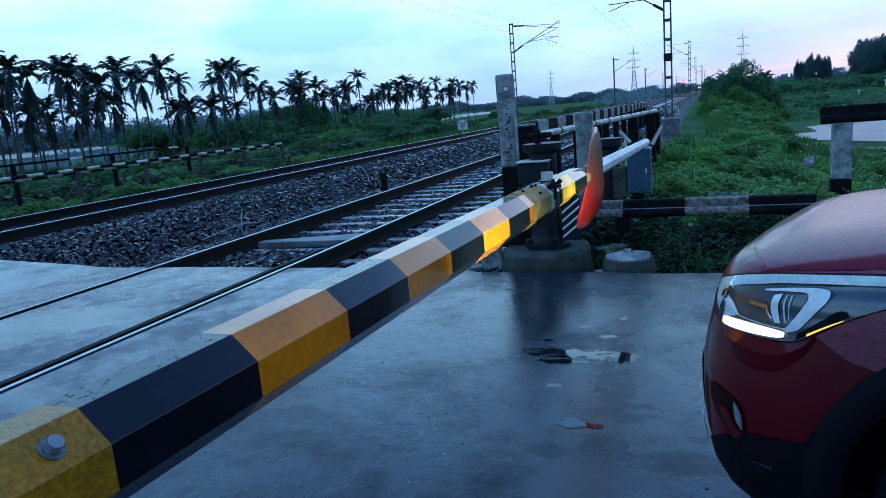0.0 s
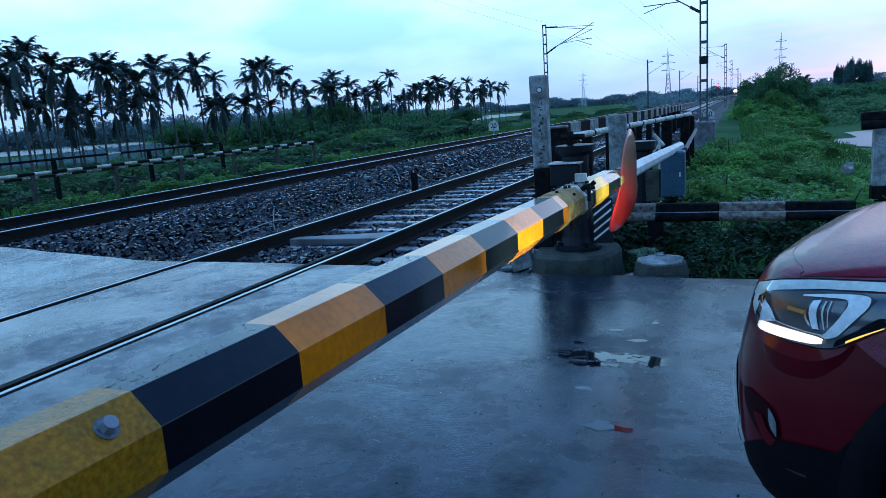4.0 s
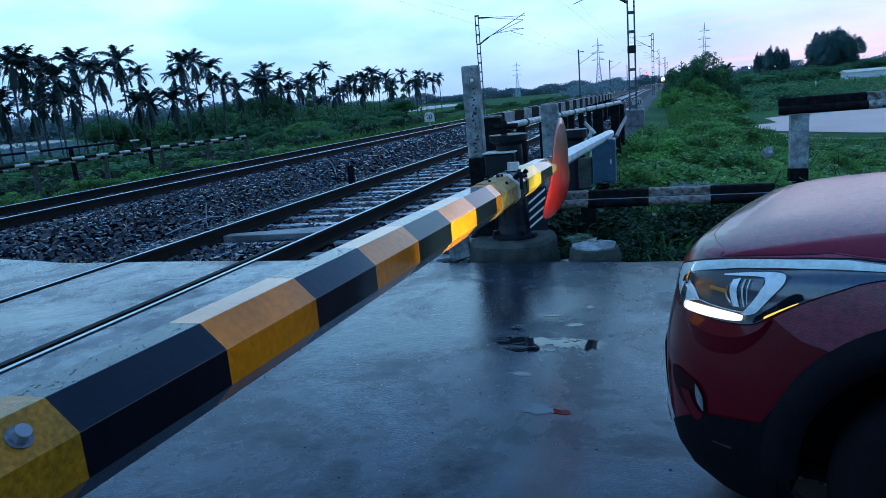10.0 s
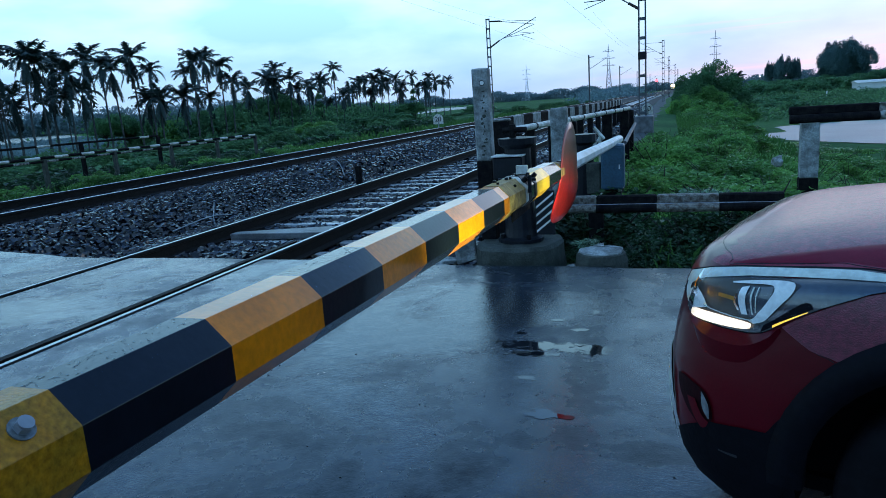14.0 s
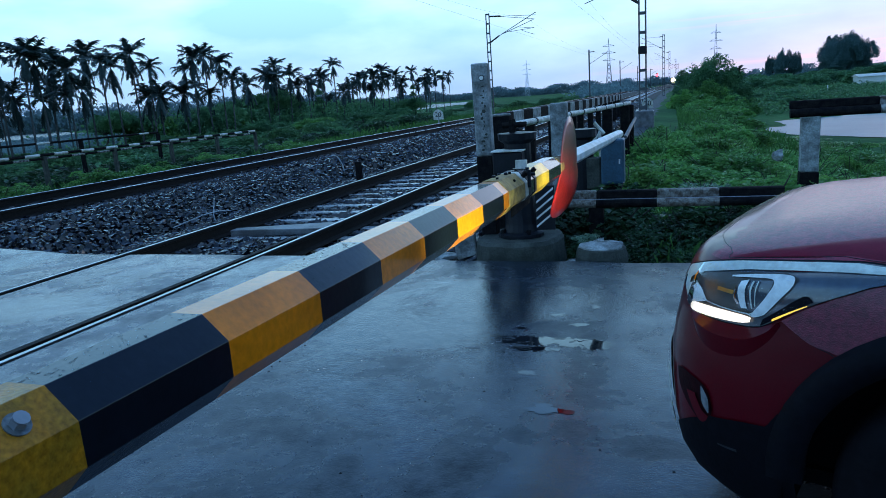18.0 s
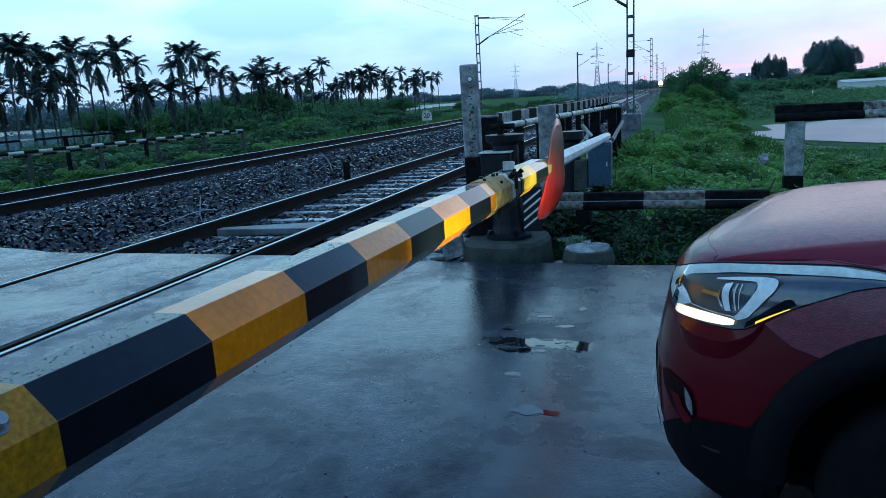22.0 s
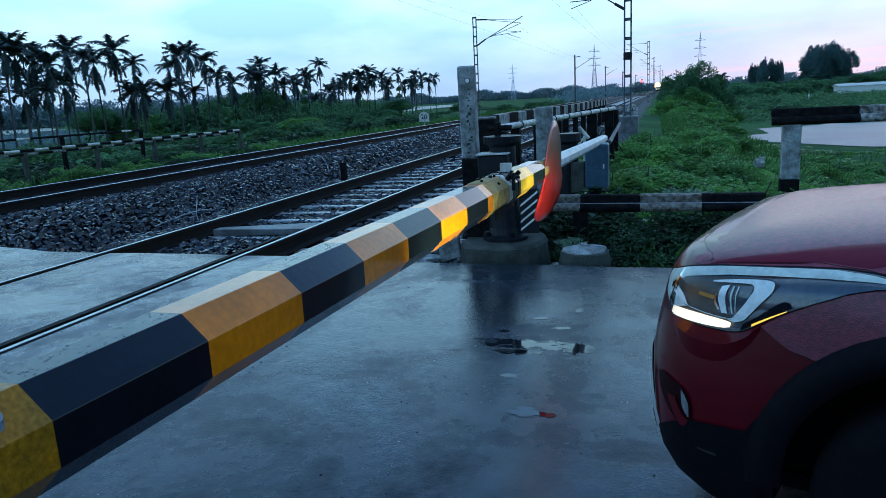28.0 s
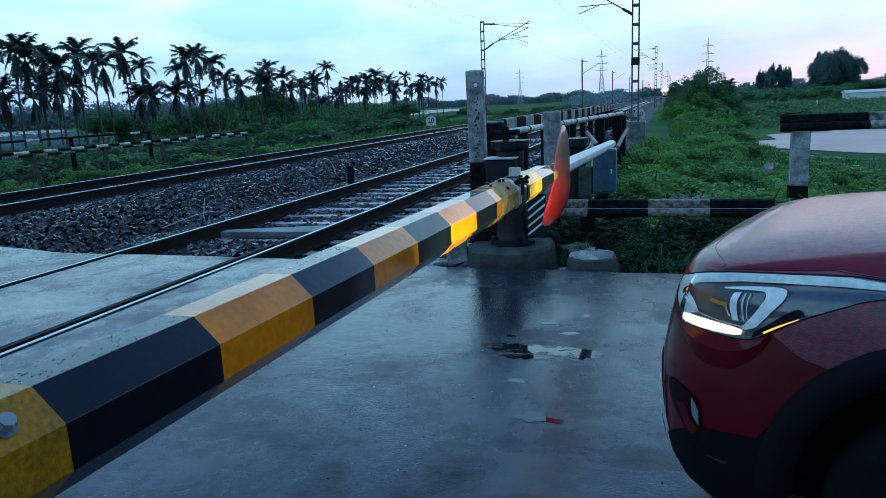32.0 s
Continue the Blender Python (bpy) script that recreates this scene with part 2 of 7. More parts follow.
M_BALLAST = mat("ballast_stone", (0.0042, 0.0056, 0.0120), 0.20, var=0.4, scale=14.0, bump=0.3, island=0.8, spec=0.42)
M_BED = mat("ballast_dirt", (0.010, 0.010, 0.011), 0.7, var=0.5, scale=20.0, bump=1.0, spec=0.2)
M_SHOULDER = mat("grey_shoulder_gravel", (0.045, 0.055, 0.068), 0.7, var=0.6, scale=1.5, fine=18.0, bump=0.8, second=(0.022, 0.034, 0.034), spec=0.2)
M_SLEEPER = mat("sleeper_concrete", (0.46, 0.48, 0.51), 0.18, var=0.5, scale=6.0, bump=0.3, island=0.4)
M_RUST = mat("rusty_rail_web", (0.016, 0.013, 0.012), 0.65, var=0.4, scale=25.0, bump=0.3, spec=0.12)
M_STEEL = mat("polished_rail_head", (0.55, 0.56, 0.58), 0.28, 1.0, var=0.2, scale=12.0, bump=0.05)
M_BLACK = mat("black_paint", (0.009, 0.011, 0.016), 0.42, var=0.35, scale=10.0, bump=0.12, spec=0.2)
M_BLACKW = mat("worn_black_paint", (0.006, 0.006, 0.008), 0.8, var=0.5, scale=14.0, bump=0.3, second=(0.018, 0.016, 0.015), spec=0.04)
M_YEL = mat("yellow_paint", (0.86, 0.215, 0.002), 0.36, var=0.22, scale=7.0, bump=0.05, coat=1.0, coat_rough=0.07, spec=0.15, film=1.30)
# copy of the yellow paint with headlamp light put into its colour
M_YEL_LIT = mat("lamplit_yellow_paint", (0.62, 0.36, 0.025), 0.4, var=0.3, scale=9.0, bump=0.08, coat=0.6, coat_rough=0.1, spec=0.15, film=1.30)
M_YELG = mat("grimy_yellow_paint", (0.44, 0.160, 0.006), 0.42, var=0.5, scale=26.0, fine=140.0, bump=0.15, second=(0.30, 0.135, 0.010), coat=0.6, coat_rough=0.14, spec=0.12, film=1.30)
M_BOOMK = mat("black_boom_paint", (0.006, 0.008, 0.013), 0.40, var=0.3, scale=9.0, bump=0.06, spec=0.10, coat=1.0, coat_rough=0.07, film=1.27)
M_WHITE = mat("chalky_white_paint", (0.72, 0.72, 0.68), 0.5, var=0.3, scale=9.0, bump=0.2, second=(0.42, 0.38, 0.30))
M_CLEAN = mat("clean_white_paint", (0.84, 0.84, 0.82), 0.45, var=0.12, scale=6.0, bump=0.1, second=(0.66, 0.64, 0.58))
M_CREAM = mat("cream_filler", (0.46, 0.27, 0.075), 0.55, var=0.4, scale=14.0, bump=0.5, second=(0.20, 0.115, 0.035), spec=0.2)
M_WHITEW = mat("flaking_white_paint", (0.40, 0.40, 0.37), 0.6, var=0.6, scale=18.0, bump=0.6, second=(0.06, 0.045, 0.035))
M_TARGET = mat("red_target_faded_unlit_top", (0.66, 0.030, 0.024), 0.38, var=0.3, scale=6.0, bump=0.08, coat=0.45, coat_rough=0.10, spec=0.18)
# upper half greyed by wear and, painted in, by missing headlamp light
fn, fl = M_TARGET.node_tree.nodes, M_TARGET.node_tree.links
f_co, f_sep, f_map, f_mix = fn.new("ShaderNodeTexCoord"), fn.new("ShaderNodeSeparateXYZ"), fn.new("ShaderNodeMapRange"), fn.new("ShaderNodeMix")
f_mix.data_type = 'RGBA'
f_mix.inputs[7].default_value = (0.062, 0.040, 0.042, 1)
f_map.inputs[1].default_value, f_map.inputs[2].default_value, f_map.inputs[4].default_value = 0.82, 1.02, 0.9
fl.new(fn["Principled BSDF"].inputs["Base Color"].links[0].from_socket, f_mix.inputs[6])
fl.new(f_co.outputs["Object"], f_sep.inputs[0]), fl.new(f_sep.outputs[2], f_map.inputs[0]), fl.new(f_map.outputs[0], f_mix.inputs[0])
fl.new(f_mix.outputs[2], fn["Principled BSDF"].inputs["Base Color"])
M_ZINC = mat("galvanised_steel", (0.62, 0.66, 0.70), 0.35, 0.9, var=0.3, scale=20.0, bump=0.2)
M_BOLT = mat("dull_zinc_bolt", (0.20, 0.21, 0.21), 0.45, 0.5, var=0.5, scale=60.0, bump=0.2)
M_MAST = mat("mast_steel", (0.10, 0.11, 0.12), 0.55, 0.4, var=0.3, scale=6.0, bump=0.1)
# pale steel; on the pylons, distance haze is in this colour
M_PYLON = mat("pale_bluish_steel", (0.30, 0.32, 0.36), 0.6, 0.2, var=0.2, scale=2.0, bump=0.0)
# lifted almost to the sky's tone to paint in the haze
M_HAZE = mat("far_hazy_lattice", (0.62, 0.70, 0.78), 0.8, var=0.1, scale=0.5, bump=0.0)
M_BLUE = mat("blue_cabinet_paint", (0.026, 0.092, 0.150), 0.5, var=0.35, scale=7.0, bump=0.15)
M_LEAF = mat("bush_leaf", (0.200, 0.420, 0.105), 0.36, var=0.4, scale=0.7, bump=0.0, second=(0.085, 0.225, 0.062), island=0.5, spec=0.3, trans=0.42)
M_LEAFY = mat("creeper_leaf", (0.200, 0.400, 0.085), 0.36, var=0.4, scale=1.2, bump=0.0, second=(0.075, 0.20, 0.055), island=0.5, spec=0.4, trans=0.4)
M_LEAFD = mat("tree_leaf", (0.135, 0.300, 0.125), 0.5, var=0.4, scale=0.5, bump=0.0, second=(0.060, 0.160, 0.078), island=0.4, spec=0.25, trans=0.4)
M_LEAFL = mat("damp_scrub_leaf", (0.155, 0.305, 0.120), 0.45, var=0.5, scale=0.35, bump=0.0, second=(0.062, 0.150, 0.072), island=0.5, spec=0.2, trans=0.35)
# darkened copy of the bush leaf, with shade between low bushes in its colour
M_LEAFK = mat("bush_leaf_shaded", (0.040, 0.115, 0.042), 0.45, var=0.4, scale=0.9, bump=0.0, second=(0.018, 0.045, 0.022), island=0.5, spec=0.3, trans=0.2)
# palm leaf lifted towards blue-grey as painted haze
M_PALM = mat("palm_leaf", (0.058, 0.090, 0.088), 0.5, var=0.3, scale=0.5, bump=0.0, island=0.4, spec=0.12)
M_TRUNK = mat("palm_trunk", (0.085, 0.088, 0.085), 0.8, var=0.4, scale=3.0, bump=0.4)
M_BARK = mat("bark", (0.06, 0.045, 0.035), 0.8, var=0.4, scale=6.0, bump=0.5)
M_GRASS = mat("meadow", (0.055, 0.145, 0.046), 0.9, var=0.45, scale=0.12, fine=3.0, bump=0.0, second=(0.030, 0.085, 0.032), spec=0.03)
M_BLADE = mat("grass_blade", (0.090, 0.210, 0.050), 0.5, var=0.3, scale=0.6, bump=0.0, second=(0.048, 0.130, 0.034), island=0.4, spec=0.15, trans=0.3)
# far leaf colour is greyed and blued to hold the distance haze
M_FAR = mat("haze_tinted_foliage", (0.23, 0.33, 0.345), 0.9, var=0.35, scale=0.05, fine=0.4, bump=0.0, spec=0.0, trans=0.35)
M_WATER = mat("still_water", (0.03, 0.05, 0.06), 0.27, var=0.1, scale=0.4, bump=0.45, bscale=3.0, spec=0.035)
M_POND = mat("pond_water", (0.13, 0.23, 0.26), 0.30, var=0.15, scale=0.4, bump=0.9, bscale=4.0, spec=0.011)
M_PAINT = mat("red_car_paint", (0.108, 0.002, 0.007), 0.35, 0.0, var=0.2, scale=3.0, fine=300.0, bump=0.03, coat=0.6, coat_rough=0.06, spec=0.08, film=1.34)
# duller copy of the car's red, as the steep edge mirrors less sky
M_EDGE = mat("dull_red_panel_edge", (0.17, 0.004, 0.022), 0.6, 0.0, var=0.25, scale=6.0, fine=200.0, bump=0.06, coat=0.08, coat_rough=0.3, spec=0.08)
# paler copy of the car's red; skylight on the bonnet is in it
M_BONNET = mat("skylit_beaded_red_paint", (0.24, 0.007, 0.028), 0.45, 0.0, var=0.45, scale=40.0, fine=190.0, bump=0.16, coat=0.42, coat_rough=0.20, spec=0.2)
M_TRIM = mat("black_plastic_trim", (0.005, 0.005, 0.008), 0.6, var=0.25, scale=30.0, bump=0.15, spec=0.09)
M_TYRE = mat("tyre_rubber", (0.007, 0.006, 0.008), 0.75, var=0.3, scale=25.0, bump=0.3, spec=0.1)
M_CHROME = mat("bright_chrome", (0.75, 0.78, 0.80), 0.12, 1.0, var=0.08, scale=20.0, bump=0.0)
M_LAMPD = mat("lamp_housing", (0.06, 0.075, 0.09), 0.15, var=0.2, scale=20.0, bump=0.0, coat=1.0)
M_BOWL = mat("lamp_reflector", (0.045, 0.042, 0.036), 0.3, 0.0, var=0.3, scale=20.0, bump=0.0)
M_ALLOY = mat("alloy_rim", (0.45, 0.46, 0.48), 0.35, 0.8, var=0.2, scale=20.0, bump=0.05)
M_SEDAN = mat("dark_window_glass", (0.012, 0.014, 0.016), 0.06, var=0.1, scale=5.0, bump=0.0, coat=0.5)
M_BAND = mat("pale_trim_and_sky_sheen", (0.60, 0.66, 0.58), 0.45, 0.0, var=0.2, scale=20.0, bump=0.0)
M_AMBERD = mat("amber_plastic", (0.55, 0.22, 0.02), 0.3, var=0.2, scale=20.0, bump=0.0)
M_DRL = glow_mat("lit_daytime_lamp", (1.0, 0.85, 0.62), 0.92)
M_AMBER = glow_mat("lit_amber_strip", (1.0, 0.55, 0.06), 0.9)
M_HEAD = glow_mat("train_lamp_glare", (1.0, 0.60, 0.17), 2.2)
M_HEADC = glow_mat("train_headlight_core", (1.0, 0.84, 0.45), 14.0)
M_SIGRED = glow_mat("signal_red_glow", (1.0, 0.08, 0.10), 5.0)
M_FRAME = mat("white_frame_and_lens_glint", (0.86, 0.88, 0.82), 0.25, 0.0, var=0.15, scale=30.0, bump=0.0, coat=0.6)
# dark red standing for the shade inside the fog lamp recess
M_RECESS = mat("recess_shade_red", (0.022, 0.002, 0.004), 0.55, var=0.3, scale=30.0, bump=0.1, spec=0.1)
M_FOG = mat("dull_fog_lens", (0.20, 0.22, 0.24), 0.25, var=0.3, scale=40.0, bump=0.0)
M_COVER = mat("dull_bumper_plastic", (0.020, 0.024, 0.032), 0.5, var=0.3, scale=40.0, bump=0.1)
# bluish copy of the tree leaf with distance haze put into it
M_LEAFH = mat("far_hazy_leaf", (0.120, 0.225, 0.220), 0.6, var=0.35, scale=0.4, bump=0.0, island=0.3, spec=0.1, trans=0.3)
M_RUSTW = mat("rust_spotted_white_paint", (0.27, 0.25, 0.215), 0.65, var=0.6, scale=26.0, fine=110.0, bump=0.6, second=(0.075, 0.048, 0.032))
# paler copy of the car's red, tinted for sky caught on the wing
M_WING = mat("skylit_beaded_wing_paint", (0.20, 0.015, 0.040), 0.42, 0.0, var=0.45, scale=60.0, fine=260.0, bump=0.4, coat=0.65, coat_rough=0.30, spec=0.4)
M_LENS = lens_mat("clear_lamp_lens")


# ---- mesh helpers ----
def box(bm, x0, y0, z0, x1, y1, z1, bevel=0.0, m=None):
    r = bmesh.ops.create_cube(bm, size=1.0)
    vs = r["verts"]
    t = Matrix.Translation(((x0 + x1) / 2, (y0 + y1) / 2, (z0 + z1) / 2)) @ Matrix.Diagonal((x1 - x0, y1 - y0, z1 - z0, 1))
    bmesh.ops.transform(bm, matrix=(m @ t) if m else t, verts=vs)
    if bevel:
        es = list({e for v in vs for e in v.link_edges})
        bmesh.ops.bevel(bm, geom=es, offset=bevel, segments=1, affect='EDGES')


def tube(bm, a, b, r0, r1=None, n=10, caps=True):
    a, b = Vector(a), Vector(b)
    d = b - a
    m = Matrix.Translation((a + b) / 2) @ d.to_track_quat('Z', 'Y').to_matrix().to_4x4()
    bmesh.ops.create_cone(bm, cap_ends=caps, segments=n, radius1=r0, radius2=r0 if r1 is None else r1, depth=d.length, matrix=m)


def lathe(bm, prof, centre=(0, 0, 0), n=20, m=None):
    """Rings of (radius, height) round the z axis."""
    rings = []
    for r, z in prof:
        ring = []
        for i in range(n):
            a = 2 * math.pi * i / n
            p = Vector((r * math.cos(a), r * math.sin(a), z))
            ring.append(bm.verts.new((m @ p if m else p) + Vector(centre)))
        rings.append(ring)
    for p, q in zip(rings, rings[1:]):
        for i in range(n):
            bm.faces.new((p[i], p[(i + 1) % n], q[(i + 1) % n], q[i]))
    if prof[0][0] > 1e-4:
        bm.faces.new(rings[0][::-1])
    if prof[-1][0] > 1e-4:
        bm.faces.new(rings[-1])


def finish(name, bm, material, smooth=False):
    me = bpy.data.meshes.new(name)
    bm.normal_update()
    bm.to_mesh(me)
    bm.free()
    me.materials.append(material)
    if smooth:
        me.shade_smooth()
    return me


def part(name, bm, material, parent=None, label="", smooth=False):
    ob = new(name, finish(name, bm, material, smooth))
    ob.parent = parent
    if label:
        tagged(ob, label)
    return ob


def raw(name, verts, faces, material, parent=None, label="", smooth=False, kind=""):
    me = bpy.data.meshes.new(name)
    me.from_pydata([tuple(v) for v in verts], [], [tuple(f) for f in faces])
    me.materials.append(material)
    if smooth:
        me.shade_smooth()
    ob = new(name, me)
    ob.parent = parent
    return tagged(ob, label, kind=kind)


def thing(name, label, category, at=(0, 0, 0), group="", kind=""):
    ob = new(name)
    ob.location = at
    ob.empty_display_size = 0.2
    return tagged(ob, label, category, group, kind)


def B():
    return bmesh.new()


def rnd(a, b):
    return random.uniform(a, b)


# ---- the lie of the land (rail head of the near track is the zero level) ----
T1, T2, GAUGE = -4.685, -10.72, 0.838
ROAD_N, ROAD_S = 5.72, -4.3
Z2 = 0.15


def lerp_table(x, pts):
    if x <= pts[0][0]:
        return pts[0][1]
    for (a, p), (b, q) in zip(pts, pts[1:]):
        if x <= b:
            return p + (q - p) * (x - a) / (b - a)
    return pts[-1][1]


def road_z(x):
    return lerp_table(x, [(-60, -0.5), (-20, -0.15), (-13, 0.12), (-9.6, 0.15), (-8.6, 0.14), (-6.2, -0.004), (-3.4, -0.008), (-2.0, -0.05), (2, -0.06), (60, -0.2)])


def ground_z(x, y):
    side = lerp_table(x, [(-400, -1.9), (-40, -1.7), (-20, -1.0), (-14.5, -0.25), (-13.6, -0.25), (-13.0, -0.75), (-2.6, -0.75), (-2.0, -0.36), (-1.0, -0.30), (1.5, -0.50), (3.8, -1.07), (6, -1.10), (30, -1.25), (300, -1.6)])
    if y > ROAD_N or y < ROAD_S:
        d = max(0.0, (y - ROAD_N) if y > ROAD_N else (ROAD_S - y))
        k = min(1.0, d / 7.0)
        base = -0.22
        z = base + (side - base) * k if x > -2.4 or x < -13 else side
        if x < -13 and d < 7:
            z = base + (side - base) * k
    else:
        z = min(-0.25, road_z(x) - 0.3)
    return z + 0.05 * noise.noise((x * 0.35, y * 0.35, 0)) * (1 if abs(x) < 60 else 0)



# ---- ground, road, track bed ----
def track_x(y):
    """Sideways drift of the line where it bends away beyond the near masts."""
    k = min(1.0, max(0.0, (y - 120) / 300))
    return 4.68 * k * k * (3 - 2 * k)


def spread(lo, hi, fine_lo, fine_hi, step, grow=1.25):
    out, v, s = [], fine_lo, step
    while v < fine_hi:
        out.append(v)
        v += step
    out.append(fine_hi)
    v, s = fine_hi, step
    while v < hi:
        s *= grow
        v += s
        out.append(min(v, hi))
    v, s = fine_lo, step
    while v > lo:
        s *= grow
        v -= s
        out.insert(0, max(v, lo))
    return out


def make_ground():
    xs = spread(-2600, 2600, -24, 14, 1.0)
    ys = spread(-600, 3600, -8, 40, 1.0)
    vs = [(x, y, ground_z(x, y)) for y in ys for x in xs]
    nx = len(xs)
    fs = [(j * nx + i, j * nx + i + 1, (j + 1) * nx + i + 1, (j + 1) * nx + i) for j in range(len(ys) - 1) for i in range(nx - 1)]
    tagged(raw("ground", vs, fs, M_GRASS, smooth=True), "damp green meadow beside the railway", "ground", kind="structure")


make_ground()


def strip(name, x0, x1, material, parent, top=road_z, y0=ROAD_S, y1=ROAD_N, wob=0.05):
    """A stretch of paving between two lines across the road, with worn outer edges."""
    n = max(1, int((x1 - x0) / 0.35))
    ny = 14
    vs, fs = [], []
    for i in range(n + 1):
        x = x0 + (x1 - x0) * i / n
        for j in range(ny + 1):
            y = y0 + (y1 - y0) * j / ny
            if j in (0, ny):
                y += wob * noise.noise((x * 1.7, y, 3)) + 0.5 * wob * noise.noise((x * 6, y, 5))
            vs.append((x, y, top(x) + 0.002 * noise.noise((x * 0.8, y * 0.8, 7))))
    k = len(vs)
    vs += [(x, y, z - 0.3) for x, y, z in vs]
    w = ny + 1
    for i in range(n):
        for j in range(ny):
            a = i * w + j
            fs.append((a, a + w, a + w + 1, a + 1))
        a, b = i * w, i * w + ny
        fs.append((a, a + k, a + w + k, a + w))
        fs.append((b, b + w, b + w + k, b + k))
    for j in range(ny):
        fs.append((j, j + 1, j + 1 + k, j + k))
        a = n * w + j
        fs.append((a, a + k, a + 1 + k, a + 1))
    return raw(name, vs, fs, material, parent, smooth=False)


road = thing("road", "wet dark road surface reflecting the sky", "road", kind="structure")
strip("carriageway", T1 + GAUGE + 1.05, 60, M_ROAD, road)
strip("carriageway", -60, T2 - GAUGE - 0.9, M_ROAD, road)
HEAD = 0.037
for c in (T1, T2):
    strip("crossing_panel", c - GAUGE + HEAD + 0.062, c + GAUGE - HEAD - 0.075, M_PANEL, road)
strip("crossing_panel", T1 + GAUGE + HEAD + 0.004, T1 + GAUGE + 1.045, M_PANEL, road)
strip("crossing_panel", T2 + GAUGE + HEAD + 0.004, T1 - GAUGE - HEAD - 0.004, M_PANEL, road)
strip("crossing_panel", T2 - GAUGE - 0.895, T2 - GAUGE - HEAD - 0.004, M_PANEL, road)

RAIL = [(-0.068, -0.172), (0.068, -0.172), (0.068, -0.158), (0.012, -0.135), (0.012, -0.048), (0.036, -0.036), (0.036, -0.006), (0.028, 0.0), (-0.028, 0.0), (-0.036, -0.006), (-0.036, -0.036), (-0.012, -0.048), (-0.012, -0.135), (-0.068, -0.158)]
YS = [-60, -30, -8] + [v for v in range(0, 120, 20)] + [v for v in range(120, 1500, 20)]


def sweep(xc, z0, prof, ys=YS):
    vs, fs, n = [], [], len(prof)
    for y in ys:
        vs += [(xc + dx + track_x(y), y, z0 + dz) for dx, dz in prof]
    for j in range(len(ys) - 1):
        for i in range(n):
            a, b = j * n + i, j * n + (i + 1) % n
            fs.append((a, b, b + n, a + n))
    return vs, fs


def make_track(name, c, z0, label, worn):
    tr = thing(name, label, "railway track", kind="structure")
    for s in (-1, 1):
        vs, fs = sweep(c + s * GAUGE, z0, RAIL)
        r = raw("rail", vs, fs, M_RUST, tr)
        vs, fs = sweep(c + s * GAUGE, z0, [(-worn, -0.003), (worn, -0.003), (worn - 0.003, 0.0015), (0.003 - worn, 0.0015)])
        raw("running_surface", vs, fs, M_STEEL, r, "polished steel rail head")
    return tr


track_1 = make_track("track_near", T1, 0.0, "wet broad-gauge track with concrete sleepers on ballast", 0.020)
track_2 = make_track("track_far", T2, Z2, "second broad-gauge track raised on its ballast shoulder", 0.032)
vs, fs = sweep(T1 + GAUGE - 0.118, -0.004, [(-0.03, -0.14), (0.03, -0.14), (0.03, 0.0), (-0.03, 0.0)], [-5.2, 5.0, 6.6])
raw("check_rail", vs, fs, M_RUST, track_1, "rusty check rail beside the running rail")


def bed_z(x, y):
    """Top of the ballast."""
    heap = 0.055 * min(1.0, max(0.0, (7.35 - y) / 0.4)) if -5.4 < x < -4.0 else 0.0
    return heap + lerp_table(x, [(-13.4, -0.32), (-12.6, -0.14), (-12.2, -0.045), (-9.2, -0.045), (-8.5, -0.12), (-7.4, -0.40), (-6.4, -0.30), (-6.1, -0.213), (-3.3, -0.213), (-3.0, -0.22), (-2.2, -0.36)])


def make_bed():
    xs = [-13.6 + 0.3 * i for i in range(39)]
    ys = spread(5.6, 1480, 5.6, 30, 0.5, 1.3)
    vs = [(x + track_x(y), y, bed_z(x, y) - 0.03 + 0.03 * noise.noise((x * 2, y * 2, 1))) for y in ys for x in xs]
    nx = len(xs)
    fs = [(j * nx + i, j * nx + i + 1, (j + 1) * nx + i + 1, (j + 1) * nx + i) for j in range(len(ys) - 1) for i in range(nx - 1)]
    tagged(raw("track_bed", vs, fs, M_BED, smooth=True), "dark wet ballast bed under both tracks", "track bed", kind="structure")


make_bed()


def make_shoulder():
    xs = [-2.5 + 0.18 * i for i in range(12)]
    ys = spread(24, 420, 24, 60, 1.0, 1.2)
    vs = [(x + track_x(y) + 0.25 * noise.noise((x, y * 0.4, 2)), y, ground_z(x, y) + 0.05 - 0.10 * (i / 11) ** 3 - (0.12 if y < 25 else 0)) for y in ys for i, x in enumerate(xs)]
    fs = [(j * 12 + i, j * 12 + i + 1, (j + 1) * 12 + i + 1, (j + 1) * 12 + i) for j in range(len(ys) - 1) for i in range(11)]
    tagged(raw("track_shoulder", vs, fs, M_SHOULDER, smooth=True), "grey gravel shoulder falling away beside the near track", "track bed", kind="structure")


make_shoulder()


